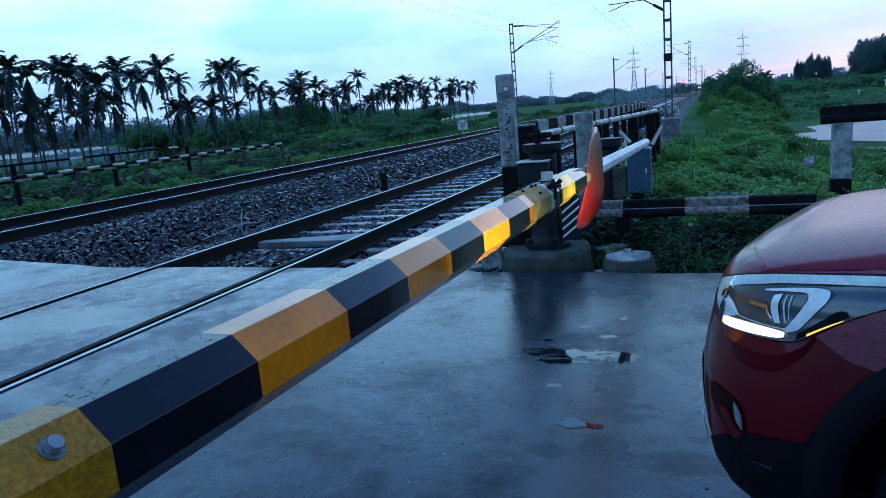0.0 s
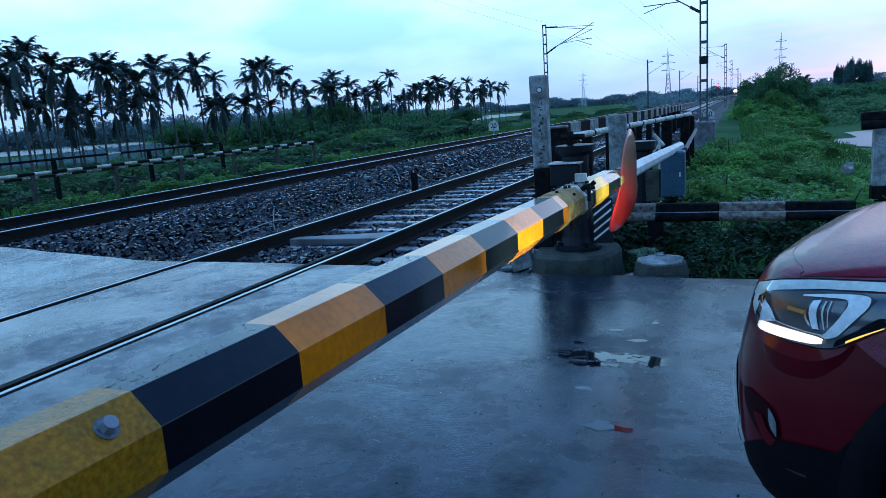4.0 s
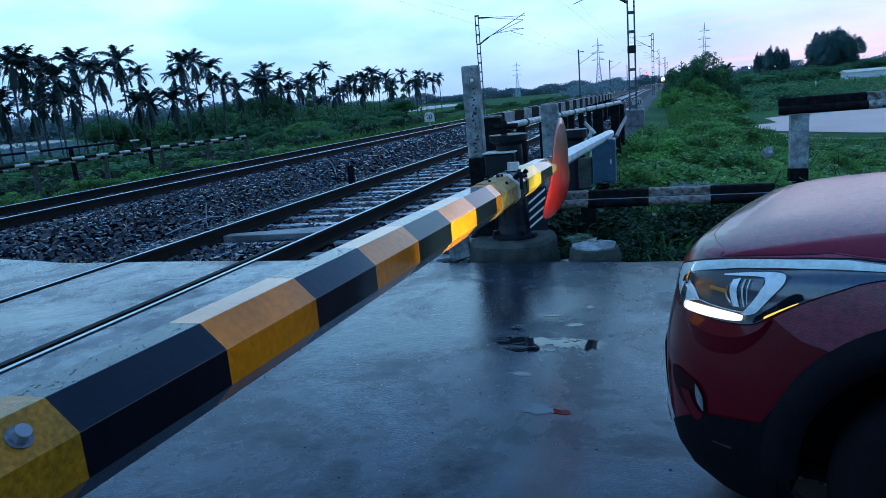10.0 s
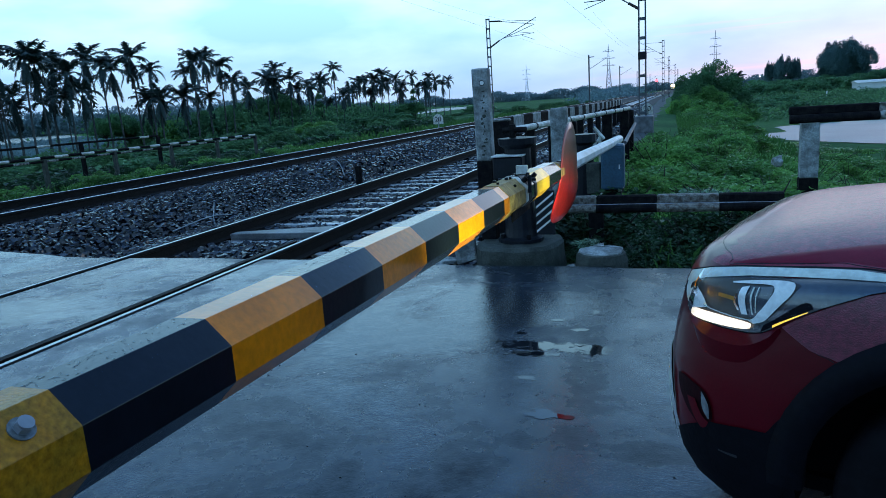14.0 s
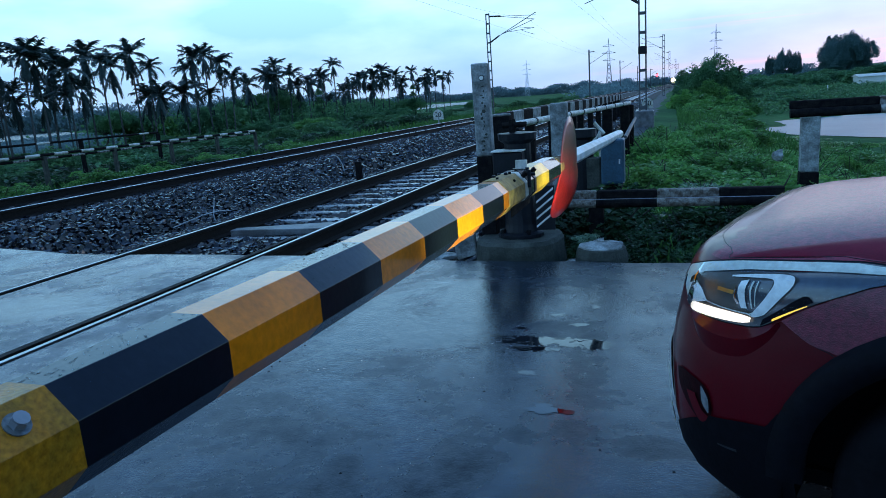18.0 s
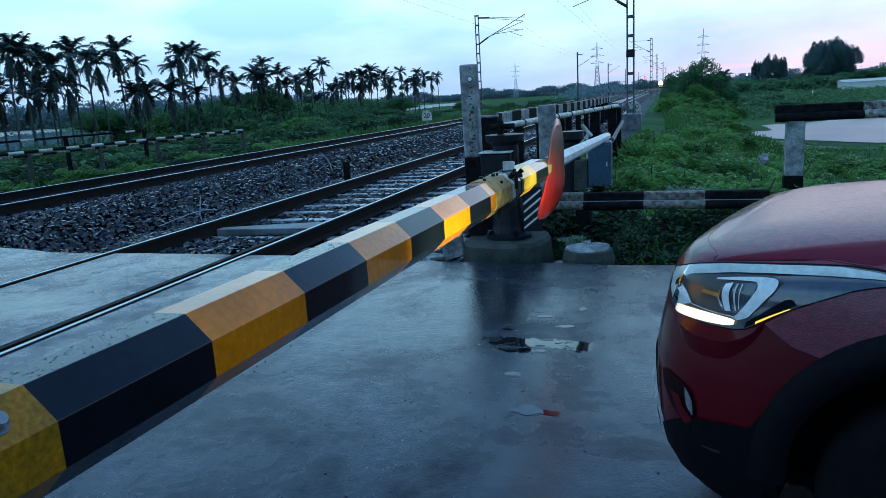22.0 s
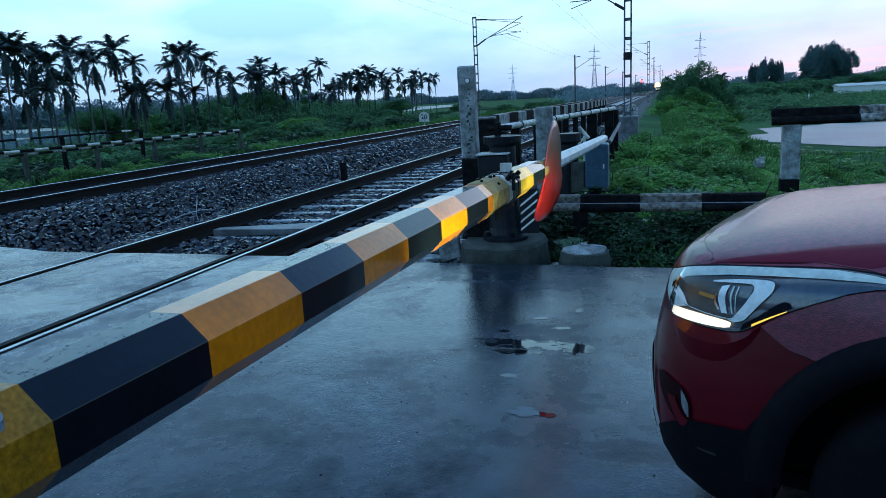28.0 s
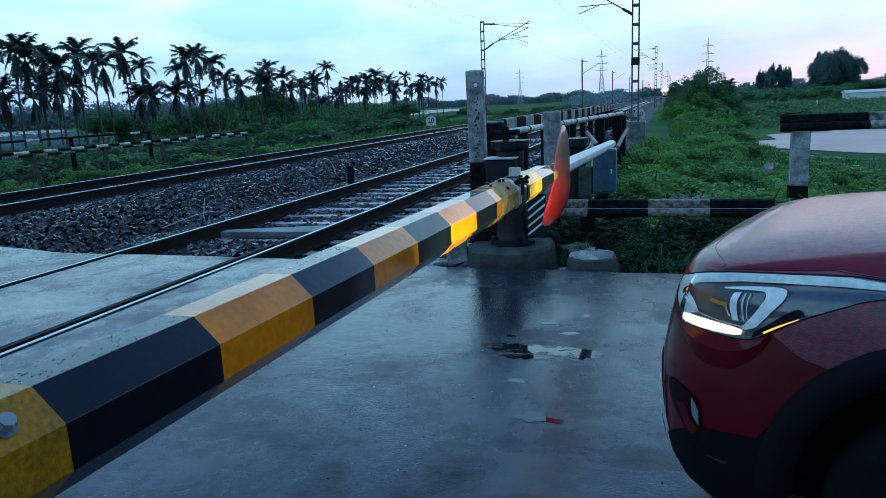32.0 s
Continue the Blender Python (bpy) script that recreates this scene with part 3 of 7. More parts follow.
def make_stones():
    rng = np.random.default_rng(4)
    base = np.array([(-1, -1, -1), (1, -1, -1), (1, 1, -1), (-1, 1, -1), (-0.7, -0.7, 1), (0.8, -0.6, 1), (0.7, 0.8, 0.9), (-0.8, 0.6, 1)], float)
    quads = np.array([(0, 1, 5, 4), (1, 2, 6, 5), (2, 3, 7, 6), (3, 0, 4, 7), (4, 5, 6, 7)])
    pts = []
    for n, y0, y1, s in ((27000, 5.75, 15, 0.033), (17000, 15, 34, 0.045), (6000, 34, 80, 0.09)):
        x, y = rng.uniform(-13.2, -2.3, n), rng.uniform(y0, y1, n)
        for a, b in zip(x, y):
            pts.append((a, b, bed_z(a, b), s))
    for a, b in zip(rng.uniform(-2.75, -1.75, 1500), 5.72 + 1.9 * rng.uniform(0, 1, 1500) ** 1.5):
        pts.append((a, b, ground_z(a, b) + 0.02, 0.034))
    pts = np.array(pts)
    n = len(pts)
    q = base[None] * rng.uniform(0.6, 1.25, (n, 8, 3))
    q *= (pts[:, 3] * rng.uniform(0.45, 1.7, n))[:, None, None] * np.array([1.0, 1.0, 0.75])
    th, ph = rng.uniform(0, 6.28, n), rng.uniform(-1.0, 1.0, n)
    c, s = np.cos(th)[:, None], np.sin(th)[:, None]
    cp, sp = np.cos(ph)[:, None], np.sin(ph)[:, None]
    y1, z1 = q[..., 1] * cp - q[..., 2] * sp, q[..., 1] * sp + q[..., 2] * cp
    q = np.stack([q[..., 0] * c - y1 * s, q[..., 0] * s + y1 * c, z1], -1)
    q += pts[:, None, :3]
    f = (quads[None] + 8 * np.arange(n)[:, None, None]).reshape(-1, 4)
    me = bpy.data.meshes.new("ballast_stones")
    v = q.reshape(-1, 3)
    me.from_pydata(v.tolist(), [], f.tolist())
    me.materials.append(M_BALLAST)
    tagged(new("ballast_stones", me), "loose wet grey ballast stones", "ballast", kind="stuff")


make_stones()


# ---- foliage ----
def leaf_mesh(name, n, shape, size, material, seed, flat=0.35, aspect=0.55, lay=1.0):
    """n leaves, each a folded blade, at the places that shape(rng, n) gives."""
    rng = np.random.default_rng(seed)
    p = shape(rng, n)
    s = size * rng.uniform(0.6, 1.3, n)
    d = rng.normal(size=(n, 3)) * np.array([1, 1, flat])
    d /= np.linalg.norm(d, axis=1)[:, None]
    up = rng.normal(size=(n, 3)) * 0.55 + np.array([0, 0, lay])
    w = np.cross(d, up)
    w /= np.linalg.norm(w, axis=1)[:, None] + 1e-9
    nrm = np.cross(w, d)
    a, b = d * s[:, None], w * (s * aspect)[:, None]
    fold = nrm * (s * 0.16)[:, None]
    v = np.stack([p - a * 0.5, p + b * 0.5 + fold, p + a * 0.5 - fold * 0.6, p - b * 0.5 + fold], 1).reshape(-1, 3)
    k = 4 * np.arange(n)[:, None]
    f = np.concatenate([k + np.array([0, 1, 2]), k + np.array([0, 2, 3])], 0)
    me = bpy.data.meshes.new(name)
    me.from_pydata(v.tolist(), [], f.tolist())
    me.materials.append(material)
    return me


def clumps(k, rx, ry, rz, sub, seed, lift=0.5, shell=0.55):
    """Leaves gathered in k uneven clumps that fill a mound."""
    r0 = np.random.default_rng(seed)
    c = r0.normal(size=(k, 3))
    c /= np.linalg.norm(c, axis=1)[:, None]
    c *= r0.uniform(0.35, 1.0, (k, 1)) ** 0.5
    c = c * np.array([rx, ry, rz])
    c[:, 2] = np.abs(c[:, 2]) + lift * 0
    rad = r0.uniform(0.6, 1.3, k) * sub

    def shape(rng, n):
        i = rng.integers(0, k, n)
        d = rng.normal(size=(n, 3))
        d /= np.linalg.norm(d, axis=1)[:, None]
        r = rng.uniform(shell, 1.0, (n, 1)) ** 0.7
        q = c[i] + d * r * rad[i][:, None] * np.array([1, 1, 0.8])
        q[:, 2] = np.maximum(q[:, 2], 0.02)
        return q
    return shape


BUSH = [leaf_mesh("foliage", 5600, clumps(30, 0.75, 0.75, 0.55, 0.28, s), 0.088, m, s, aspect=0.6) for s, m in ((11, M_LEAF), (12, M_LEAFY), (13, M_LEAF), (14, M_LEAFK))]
SHRUB = [leaf_mesh("foliage", 2100, clumps(34, 1.0, 1.0, 0.95, 0.36, s), 0.21, m, s) for s, m in ((21, M_LEAF), (22, M_LEAF), (23, M_LEAFD))]
SCRUB = [leaf_mesh("foliage", 3000, clumps(34, 1.0, 1.0, 0.95, 0.36, s), 0.16, m, s) for s, m in ((25, M_LEAFL), (26, M_LEAFL), (27, M_LEAFD))]
DARK_SHRUB = leaf_mesh("foliage", 2600, clumps(34, 1.0, 1.0, 0.95, 0.36, 24), 0.19, M_LEAFK, 24)
CROWNL = [leaf_mesh("crown", 8000, clumps(46, 1.0, 1.0, 0.95, 0.30, s, shell=0.3), 0.085, M_LEAF, s) for s in (34, 35, 36)]
CROWN = [leaf_mesh("crown", 10000, clumps(46, 1.0, 1.0, 0.95, 0.30, s, shell=0.3), 0.078, M_LEAFD, s) for s in (31, 32, 33)]


def twig_mesh(seed):
    rr = random.Random(seed)
    bm = B()
    for k in range(9):
        a, r = 6.28 * k / 9 + rr.uniform(-0.3, 0.3), rr.uniform(0.3, 0.8)
        tube(bm, (0.1 * math.cos(a), 0.1 * math.sin(a), -0.05), (r * math.cos(a), r * math.sin(a), rr.uniform(0.35, 0.75)), 0.014, 0.005, 5)
    return finish("stem", bm, M_BARK)


TWIGS = twig_mesh(3)


def bush(mesh, x, y, sx, sz, label, group="", name="bush", z=None):
    ob = thing(name, label, "bush", (x, y, (ground_z(x, y) if z is None else z) - 0.06), group)
    ob.rotation_euler = (0, 0, rnd(0, 6.28))
    ob.scale = (sx, sx * rnd(0.85, 1.15), sz)
    for nm, me in (("foliage", mesh), ("stem", TWIGS)):
        c = new(nm, me)
        c.parent = ob
    return ob


def stem_mesh(h, r, n_limbs, seed):
    rr = random.Random(seed)
    bm = B()
    p, q = Vector((0, 0, -0.3)), r
    top = []
    for i in range(4):
        d = Vector((rr.uniform(-0.06, 0.06) * h, rr.uniform(-0.06, 0.06) * h, h * 0.19))
        tube(bm, p, p + d, q, q * 0.82, 8)
        p, q = p + d, q * 0.82
    for i in range(n_limbs):
        a = 6.28 * i / n_limbs + rr.uniform(-0.3, 0.3)
        e = p + Vector((math.cos(a) * h * 0.25, math.sin(a) * h * 0.25, h * rr.uniform(0.12, 0.3)))
        tube(bm, p - Vector((0, 0, h * 0.08)), e, q * 0.6, q * 0.25, 6)
    return finish("trunk", bm, M_BARK)


STEM = stem_mesh(1.0, 0.035, 6, 5)


def tree(x, y, h, w, label, crowns=1, z=None, group="", seed=0, kinds=None):
    rr = random.Random(seed)
    t = thing("tree", label, "tree", (x, y, ground_z(x, y) if z is None else z), group)
    tr = new("trunk", STEM)
    tr.parent, tr.scale = t, (h, h, h * 0.75)
    for i in range(crowns):
        c = new("crown", (kinds or CROWN)[(seed + i) % 3])
        c.parent = t
        a = rr.uniform(0, 6.28)
        k = 0.0 if crowns == 1 else 0.42
        c.location = (math.cos(a + i * 2.2) * w * k, math.sin(a + i * 2.2) * w * k, h * rr.uniform(0.28, 0.42))
        c.rotation_euler = (0, 0, rr.uniform(0, 6.28))
        s = w * (0.5 if crowns == 1 else 0.36)
        c.scale = (s, s, h * rr.uniform(0.46, 0.52) if crowns == 1 else h * rr.uniform(0.36, 0.5))
    return t


# ---- palms ----
def palm_crown(seed, skirt):
    """Stiff upswept fronds in a fan, a few that arch over, and old ones hanging in a bunch below."""
    rr = random.Random(seed)
    vs, fs = [], []
    up, arch, hang = 9, 5, 12 if skirt else 4
    for k in range(up + arch + hang):
        a = 6.28 * k * 0.381966 + rr.uniform(-0.3, 0.3)
        if k < up:
            rise, L, droop, thick = rr.uniform(0.7, 1.4), rr.uniform(1.5, 2.2), rr.uniform(0.09, 0.20), 0.92
        elif k < up + arch:
            rise, L, droop, thick = rr.uniform(0.1, 0.7), rr.uniform(1.6, 2.3), rr.uniform(0.16, 0.28), 0.85
        else:
            rise, L, droop, thick = rr.uniform(-1.5, -0.95), rr.uniform(1.3, 2.6), 0.04, 0.5
        pts, ang, p = [], rise, Vector((0, 0, -0.1 if k < up + arch else -0.3))
        for i in range(9):
            pts.append(p.copy())
            p = p + Vector((math.cos(a) * math.cos(ang), math.sin(a) * math.cos(ang), math.sin(ang))) * (L / 8)
            ang -= droop * rr.uniform(0.6, 1.4)
        side = Vector((-math.sin(a), math.cos(a), 0))
        for i in range(1, 9):
            d = (pts[i] - pts[i - 1]).normalized()
            for s in (-1, 1):
                for h in (0.0, 0.25, 0.5, 0.75):
                    if rr.random() < 0.08:
                        continue
                    o = pts[i - 1].lerp(pts[i], h)
                    ll = thick * (1 - abs(i - 4.5) / 8) * rr.uniform(0.6, 1.25)
                    tip = o + side * s * ll * rr.uniform(0.35, 0.75) + d * ll * rr.uniform(0.3, 0.7) + Vector((0, 0, -ll * rr.uniform(0.05, 0.55)))
                    b = len(vs)
                    vs += [o, o + d * 0.17, tip]
                    fs.append((b, b + 1, b + 2))
            b = len(vs)
            vs += [pts[i - 1] + side * 0.025, pts[i - 1] - side * 0.025, pts[i] - side * 0.02, pts[i] + side * 0.02]
            fs.append((b, b + 1, b + 2, b + 3))
    me = bpy.data.meshes.new("crown")
    me.from_pydata([tuple(v) for v in vs], [], fs)
    me.materials.append(M_PALM)
    return me


def palm_trunk(seed):
    rr = random.Random(seed)
    bm = B()
    p, r = Vector((0, 0, -0.05)), 0.0108
    bend = rr.uniform(-0.006, 0.006)
    for i in range(8):
        q = Vector((bend * i * i / 8, 0, (i + 1) / 8))
        tube(bm, p, q, r, r * 0.94, 7)
        p, r = q, r * 0.94
    return finish("trunk", bm, M_TRUNK), p


PALMS = [(palm_crown(s, s % 3), palm_trunk(s)) for s in (1, 2, 3, 4, 5, 7, 8, 10)]


def palm(x, y, h, i):
    c, (tm, top) = PALMS[(i * 5 + int(y)) % 8]
    z = -1.7
    t = thing("areca_palm", "tall slender areca palm with a dark feathery crown", "palm", (x, y, z), "row of areca palms")
    tr = new("trunk", tm)
    tr.parent, tr.scale = t, (h, h, h - 1.1)
    k = new("crown", c)
    k.parent = t
    k.location = (top.x * h, 0, h - 1.25)
    s = rnd(0.95, 1.3)
    k.scale = (s, s, s)
    t.rotation_euler = (rnd(-0.03, 0.03), rnd(-0.03, 0.03), rnd(0, 6.28))


PALM_ROW = [(51.2, 11.2), (53.0, 10.9), (53.8, 10.3), (56.0, 10.0), (58.7, 11.0), (60.9, 11.0), (62.7, 10.3), (65.6, 11.8), (67.9, 10.4), (69.2, 7.5), (75.7, 11.7), (78.5, 11.8), (81.6, 11.2), (83.5, 9.4), (73.7, 7.5), (55.5, 7.4), (95.2, 11.0), (92.6, 9.7), (99.1, 9.8), (102.2, 7.7), (105.3, 9.0), (110.3, 9.6), (115.0, 11.6), (117.9, 7.0), (120.4, 7.7), (125.2, 9.4), (128.4, 9.6), (132.1, 10.0), (136.6, 11.0), (140.0, 9.8), (145.3, 10.3), (149.0, 8.5), (155.4, 11.1), (159.4, 8.6), (167.0, 11.1), (171.1, 10.1), (178.0, 9.4), (183.7, 10.6), (43.0, 11.6), (44.4, 12.0), (46.0, 11.3), (48.5, 10.6), (40.0, 11.5)]
random.seed(21)
for i, (y, h) in enumerate(PALM_ROW):
    k = 1 + rnd(-0.04, 0.04)
    palm(-57.5 * k, y * k, h * k, i)
    if rnd(0, 1) < 0.75:
        palm(-57.5 * k - rnd(1, 5), (y + rnd(-1.3, 1.3)) * k, h * rnd(0.72, 0.95), i + 1)
    if y < 60:
        palm(-57.5 * k - rnd(2, 9), (y + rnd(-1.8, 1.8)) * k, h * rnd(0.55, 0.9), i + 2)

# undergrowth and low trees round the palms
for i in range(46):
    y = 30 + i * 4.3
    x = -50 + rnd(-8, 6)
    k = 0.45 if y < 62 else 1.0
    bush(SCRUB[i % 3], x, y, rnd(2.0, 3.2) * k, rnd(0.8, 1.6) * k * (1.0 if y < 95 else 0.62 if y < 106 else 0.36), "dense dark green shrub under the palms", "undergrowth by the palms", "shrub")
for x, y, h, w, s in ((-66, 68, 5.6, 6.5, 2), (-66, 73, 5.2, 6.5, 4), (-64, 87, 5.4, 6.5, 6), (-66, 96, 6.8, 8.5, 8), (-66, 103, 8.4, 10.5, 2), (-67, 110, 7.6, 9.5, 4), (-66, 124, 5.0, 8.0, 1), (-66, 134, 4.6, 8.0, 3), (-66, 146, 4.8, 9.0, 5), (-46, 113, 2.6, 5.0, 2), (-52, 138, 5.0, 6.0, 7), (-40, 152, 3.0, 6.0, 4), (-45, 72, 2.6, 5.0, 4), (-44, 80, 2.4, 5.0, 1), (-45, 98, 2.4, 5.5, 2)):
    tree(x, y, h, w, "low round dark tree among the undergrowth", 3, group="low trees by the palms", seed=s, kinds=CROWNL if s % 4 == 1 else CROWN)
for x, y, h in ((-49.5, 93.5, 6.2), (-50, 134.5, 6.8)):
    v = thing("vine_column", "tall trunk wrapped in dark hanging vines", "vine", (x, y, -1.7), "vine-covered trunks")
    for k in range(5):
        c = new("foliage", CROWN[k % 3])
        c.parent, c.location, c.scale, c.rotation_euler = v, (0.15 * math.sin(k * 2.1), 0, h * k / 5), (0.85 - 0.06 * k, 0.85 - 0.06 * k, 0.95), (0, 0, k * 1.3)
    tr = new("trunk", STEM)
    tr.parent, tr.scale = v, (h * 0.6, h * 0.6, h)
for i in range(40):
    y = rnd(12, 70)
    x = rnd(-30, -16.8)
    bush(SCRUB[i % 3], x, y, rnd(0.6, 1.1), rnd(0.35, 0.6), "low green bush on the embankment foot", "bushes beyond the fence")
for i in range(46):
    y = rnd(7, 24)
    x = rnd(-16.2, -13.7) if i % 2 else rnd(-22, -16.5)
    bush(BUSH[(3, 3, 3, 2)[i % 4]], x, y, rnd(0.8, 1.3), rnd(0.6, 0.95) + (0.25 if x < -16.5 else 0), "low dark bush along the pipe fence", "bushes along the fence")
for i in range(40):
    y = rnd(22, 85)
    x = -28 - rnd(0, 15)
    bush(SCRUB[i % 3], x, y, rnd(1.2, 2.2), rnd(0.8, 1.5), "dark green thicket in the low field", "undergrowth by the palms", "shrub")
for i in range(64):
    y = rnd(8, 82)
    x = rnd(-72, -31)
    bush(SCRUB[i % 3], x, y, rnd(1.9, 3.2), rnd(0.45, 0.85), "low dark thicket in the wet field", "undergrowth by the palms", "shrub")
for i in range(26):
    y = rnd(60, 190)
    x = -15.5 - rnd(0, 10) - (y - 60) * 0.02
    bush(SCRUB[0], x, y, rnd(1.0, 1.9), rnd(0.7, 1.3), "green scrub beside the far track", "scrub along the line", "shrub")


random.seed(21)
# right-hand side: creepers and bushes falling away from the road, a big bush tree, a pond, far trees
i = 0
for row in range(15):
    y = 7.4 + row * 1.55
    for k in range(6):
        x = -0.55 + k * 1.25 + rnd(-0.4, 0.4) - (0.6 if row > 4 else 0)
        if y > 21 and x < 0.5:
            continue
        if row > 7 and x > 5.2 and rnd(0, 1) < 0.6:
            continue
        top = rnd(0.45, 1.15)
        if x > 0.085 * y:
            top = min(top, max(0.2, (1.34 - 0.079 * y - ground_z(x, y)) * 0.9))
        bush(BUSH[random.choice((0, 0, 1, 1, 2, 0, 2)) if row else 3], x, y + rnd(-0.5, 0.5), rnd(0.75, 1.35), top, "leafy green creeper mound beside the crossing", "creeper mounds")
        i += 1
# dark copies crowd under the low guard beam to paint its shade
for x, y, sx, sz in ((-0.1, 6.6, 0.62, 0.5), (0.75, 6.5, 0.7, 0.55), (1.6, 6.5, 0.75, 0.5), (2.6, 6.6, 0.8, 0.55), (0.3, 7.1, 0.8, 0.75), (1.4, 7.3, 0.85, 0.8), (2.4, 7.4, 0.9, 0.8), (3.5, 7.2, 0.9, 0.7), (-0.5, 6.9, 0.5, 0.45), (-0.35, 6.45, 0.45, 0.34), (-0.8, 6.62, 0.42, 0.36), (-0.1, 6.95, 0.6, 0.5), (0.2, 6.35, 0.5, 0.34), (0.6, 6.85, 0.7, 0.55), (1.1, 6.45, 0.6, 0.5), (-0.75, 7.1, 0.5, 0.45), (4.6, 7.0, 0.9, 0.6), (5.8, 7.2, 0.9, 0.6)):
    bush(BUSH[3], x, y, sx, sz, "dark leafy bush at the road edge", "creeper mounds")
for j in range(30):
    y = rnd(31, 75)
    x = rnd(0.9, 2.6) + (y - 30) * 0.015
    bush(SHRUB[j % 2], x, y, rnd(0.7, 1.2), rnd(0.3, 0.55), "green scrub at the foot of the line", "scrub along the line", "shrub")
big = thing("bush_tree", "broad dense dark green tree bush by the line", "tree", (2.35, 58, -0.7))
for dx, dy, dz, s, sz, me in ((0.5, 0.3, 0.9, 1.9, 2.25, CROWN[0]), (-1.0, 0.2, 0.5, 1.35, 2.0, CROWN[1]), (1.8, 0.4, 0.5, 1.35, 1.75, CROWN[2]), (-0.2, -1.0, 0.6, 1.2, 1.9, CROWN[0]), (2.1, -0.8, -0.1, 1.3, 1.35, CROWN[1]), (-1.5, -1.0, -0.1, 0.9, 1.5, CROWN[2]), (0.2, -2.2, 0.35, 1.25, 1.25, CROWNL[0]), (-0.7, -2.4, -0.05, 1.0, 1.1, CROWNL[1]), (1.2, -2.2, -0.1, 1.1, 1.2, CROWN[0])):
    c = new("crown", me)
    c.parent, c.location, c.scale, c.rotation_euler = big, (dx, dy, dz * 1.1 + 0.1), (s * 1.04, s * 1.04, sz * 1.2), (0, 0, dx * 3)
tr = new("trunk", STEM)
tr.parent, tr.scale = big, (3, 3, 2.2)
for j, (x, y, sx, sz) in enumerate(((0.6, 51, 1.0, 1.2), (2.0, 49.5, 1.2, 1.1), (3.4, 51, 1.2, 1.2), (4.6, 53, 1.0, 1.0), (1.4, 46, 1.0, 0.7), (2.9, 45, 1.0, 0.6), (3.6, 48, 1.0, 0.7))):
    bush(SHRUB[0], x, y, sx, sz, "bright green shrub in front of the bush tree", "scrub along the line", "shrub")
palm_small = new("crown", PALMS[1][0])
palm_small.parent, palm_small.location, palm_small.scale = big, (2.3, 0.0, 2.65), (0.36, 0.36, 0.28)

pond = []
for k in range(72):
    a = 6.2832 * k / 72
    r = (abs(math.cos(a)) ** 2.8 + abs(math.sin(a)) ** 2.8) ** (-1 / 2.8) * (1 + 0.06 * noise.noise((math.cos(a) * 3, math.sin(a) * 3, 4)))
    pond.append((15.6 + 11.4 * r * math.cos(a), 36.4 + 9.0 * r * math.sin(a), -1.08))
tagged(raw("pond_water", pond, [tuple(range(72))], M_POND), "still grey pond water among reeds", "pond", kind="structure")
lake = [(-100, 226, -1.62), (-84, 238, -1.62), (-88, 262, -1.62), (-92, 300, -1.62), (-78, 322, -1.62), (-130, 470, -1.62), (-170, 440, -1.62), (-160, 380, -1.62)]
tagged(raw("lake_water", lake, [tuple(range(8))], M_WATER), "pale flooded field behind the palms", "water", kind="structure")
lake = [(-225, 120, -1.60), (-165, 140, -1.60), (-168, 172, -1.60), (-300, 285, -1.60), (-420, 250, -1.60)]
tagged(raw("lake_water", lake, [tuple(range(5))], M_WATER), "pale flooded field behind the palms", "water", kind="structure")

for x, y, h, w, n, s in ((27.6, 232, 10.2, 2.2, 4, 2), (30.8, 230, 11.4, 3.4, 5, 5), (33.4, 233, 10.6, 3.2, 5, 3), (41.5, 222, 13.0, 6.2, 6, 1), (45.2, 226, 15.2, 7.8, 7, 6), (49.3, 228, 13.6, 6.2, 6, 2), (22, 210, 3.6, 9, 3, 3), (30, 200, 3.8, 10, 3, 7), (38, 190, 4.2, 10, 3, 4), (46, 185, 4.4, 12, 3, 8), (55, 190, 5.0, 12, 3, 9), (64, 200, 6.5, 14, 4, 3)):
    far_tree = tree(x, y, h, w, "dark rounded tree beyond the wet meadow", n, group="trees beyond the meadow", seed=s)
    if h > 8:
        for k in range(3):
            c = new("crown", CROWN[k])
            c.parent = far_tree
            if w < 4:
                c.location, c.scale = (w * 0.22 * (k - 1), 0.4 * k, h * (0.22, 0.56, 0.40)[k]), (w * 0.42, w * 0.42, h * 0.20)
            else:
                c.location, c.scale = (w * 0.25 * (k - 1), 0.4 * k, h * 0.12), (w * 0.3, w * 0.3, h * 0.42)
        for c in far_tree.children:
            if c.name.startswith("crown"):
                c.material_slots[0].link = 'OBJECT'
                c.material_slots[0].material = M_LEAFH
for j in range(26):
    bush(SHRUB[2], rnd(13, 38), rnd(140, 185), rnd(2.0, 3.2), rnd(1.7, 3.0), "dark hedge bush across the meadow", "hedge across the meadow", "shrub")
for j in range(14):
    bush(SHRUB[2], rnd(6.6, 13.5), rnd(62, 100), rnd(1.0, 1.7), rnd(0.5, 0.9), "dark hedge bush across the meadow", "hedge across the meadow", "shrub")
for j in range(26):
    a = rnd(-0.3, 2.9)
    bush(BUSH[j % 3], 15.2 + 11.6 * math.cos(a), 37.6 + 9.3 * math.sin(a), rnd(0.7, 1.2), rnd(0.4, 0.8), "reedy bush at the pond edge", "bushes at the pond")

for j in range(16):
    bush(BUSH[j % 3], 5.0 + j * 0.75 + rnd(-0.3, 0.3), 26.6 + rnd(-1.0, 0.6), rnd(0.5, 0.9), rnd(0.16, 0.34), "low reedy bush at the pond edge", "bushes at the pond")

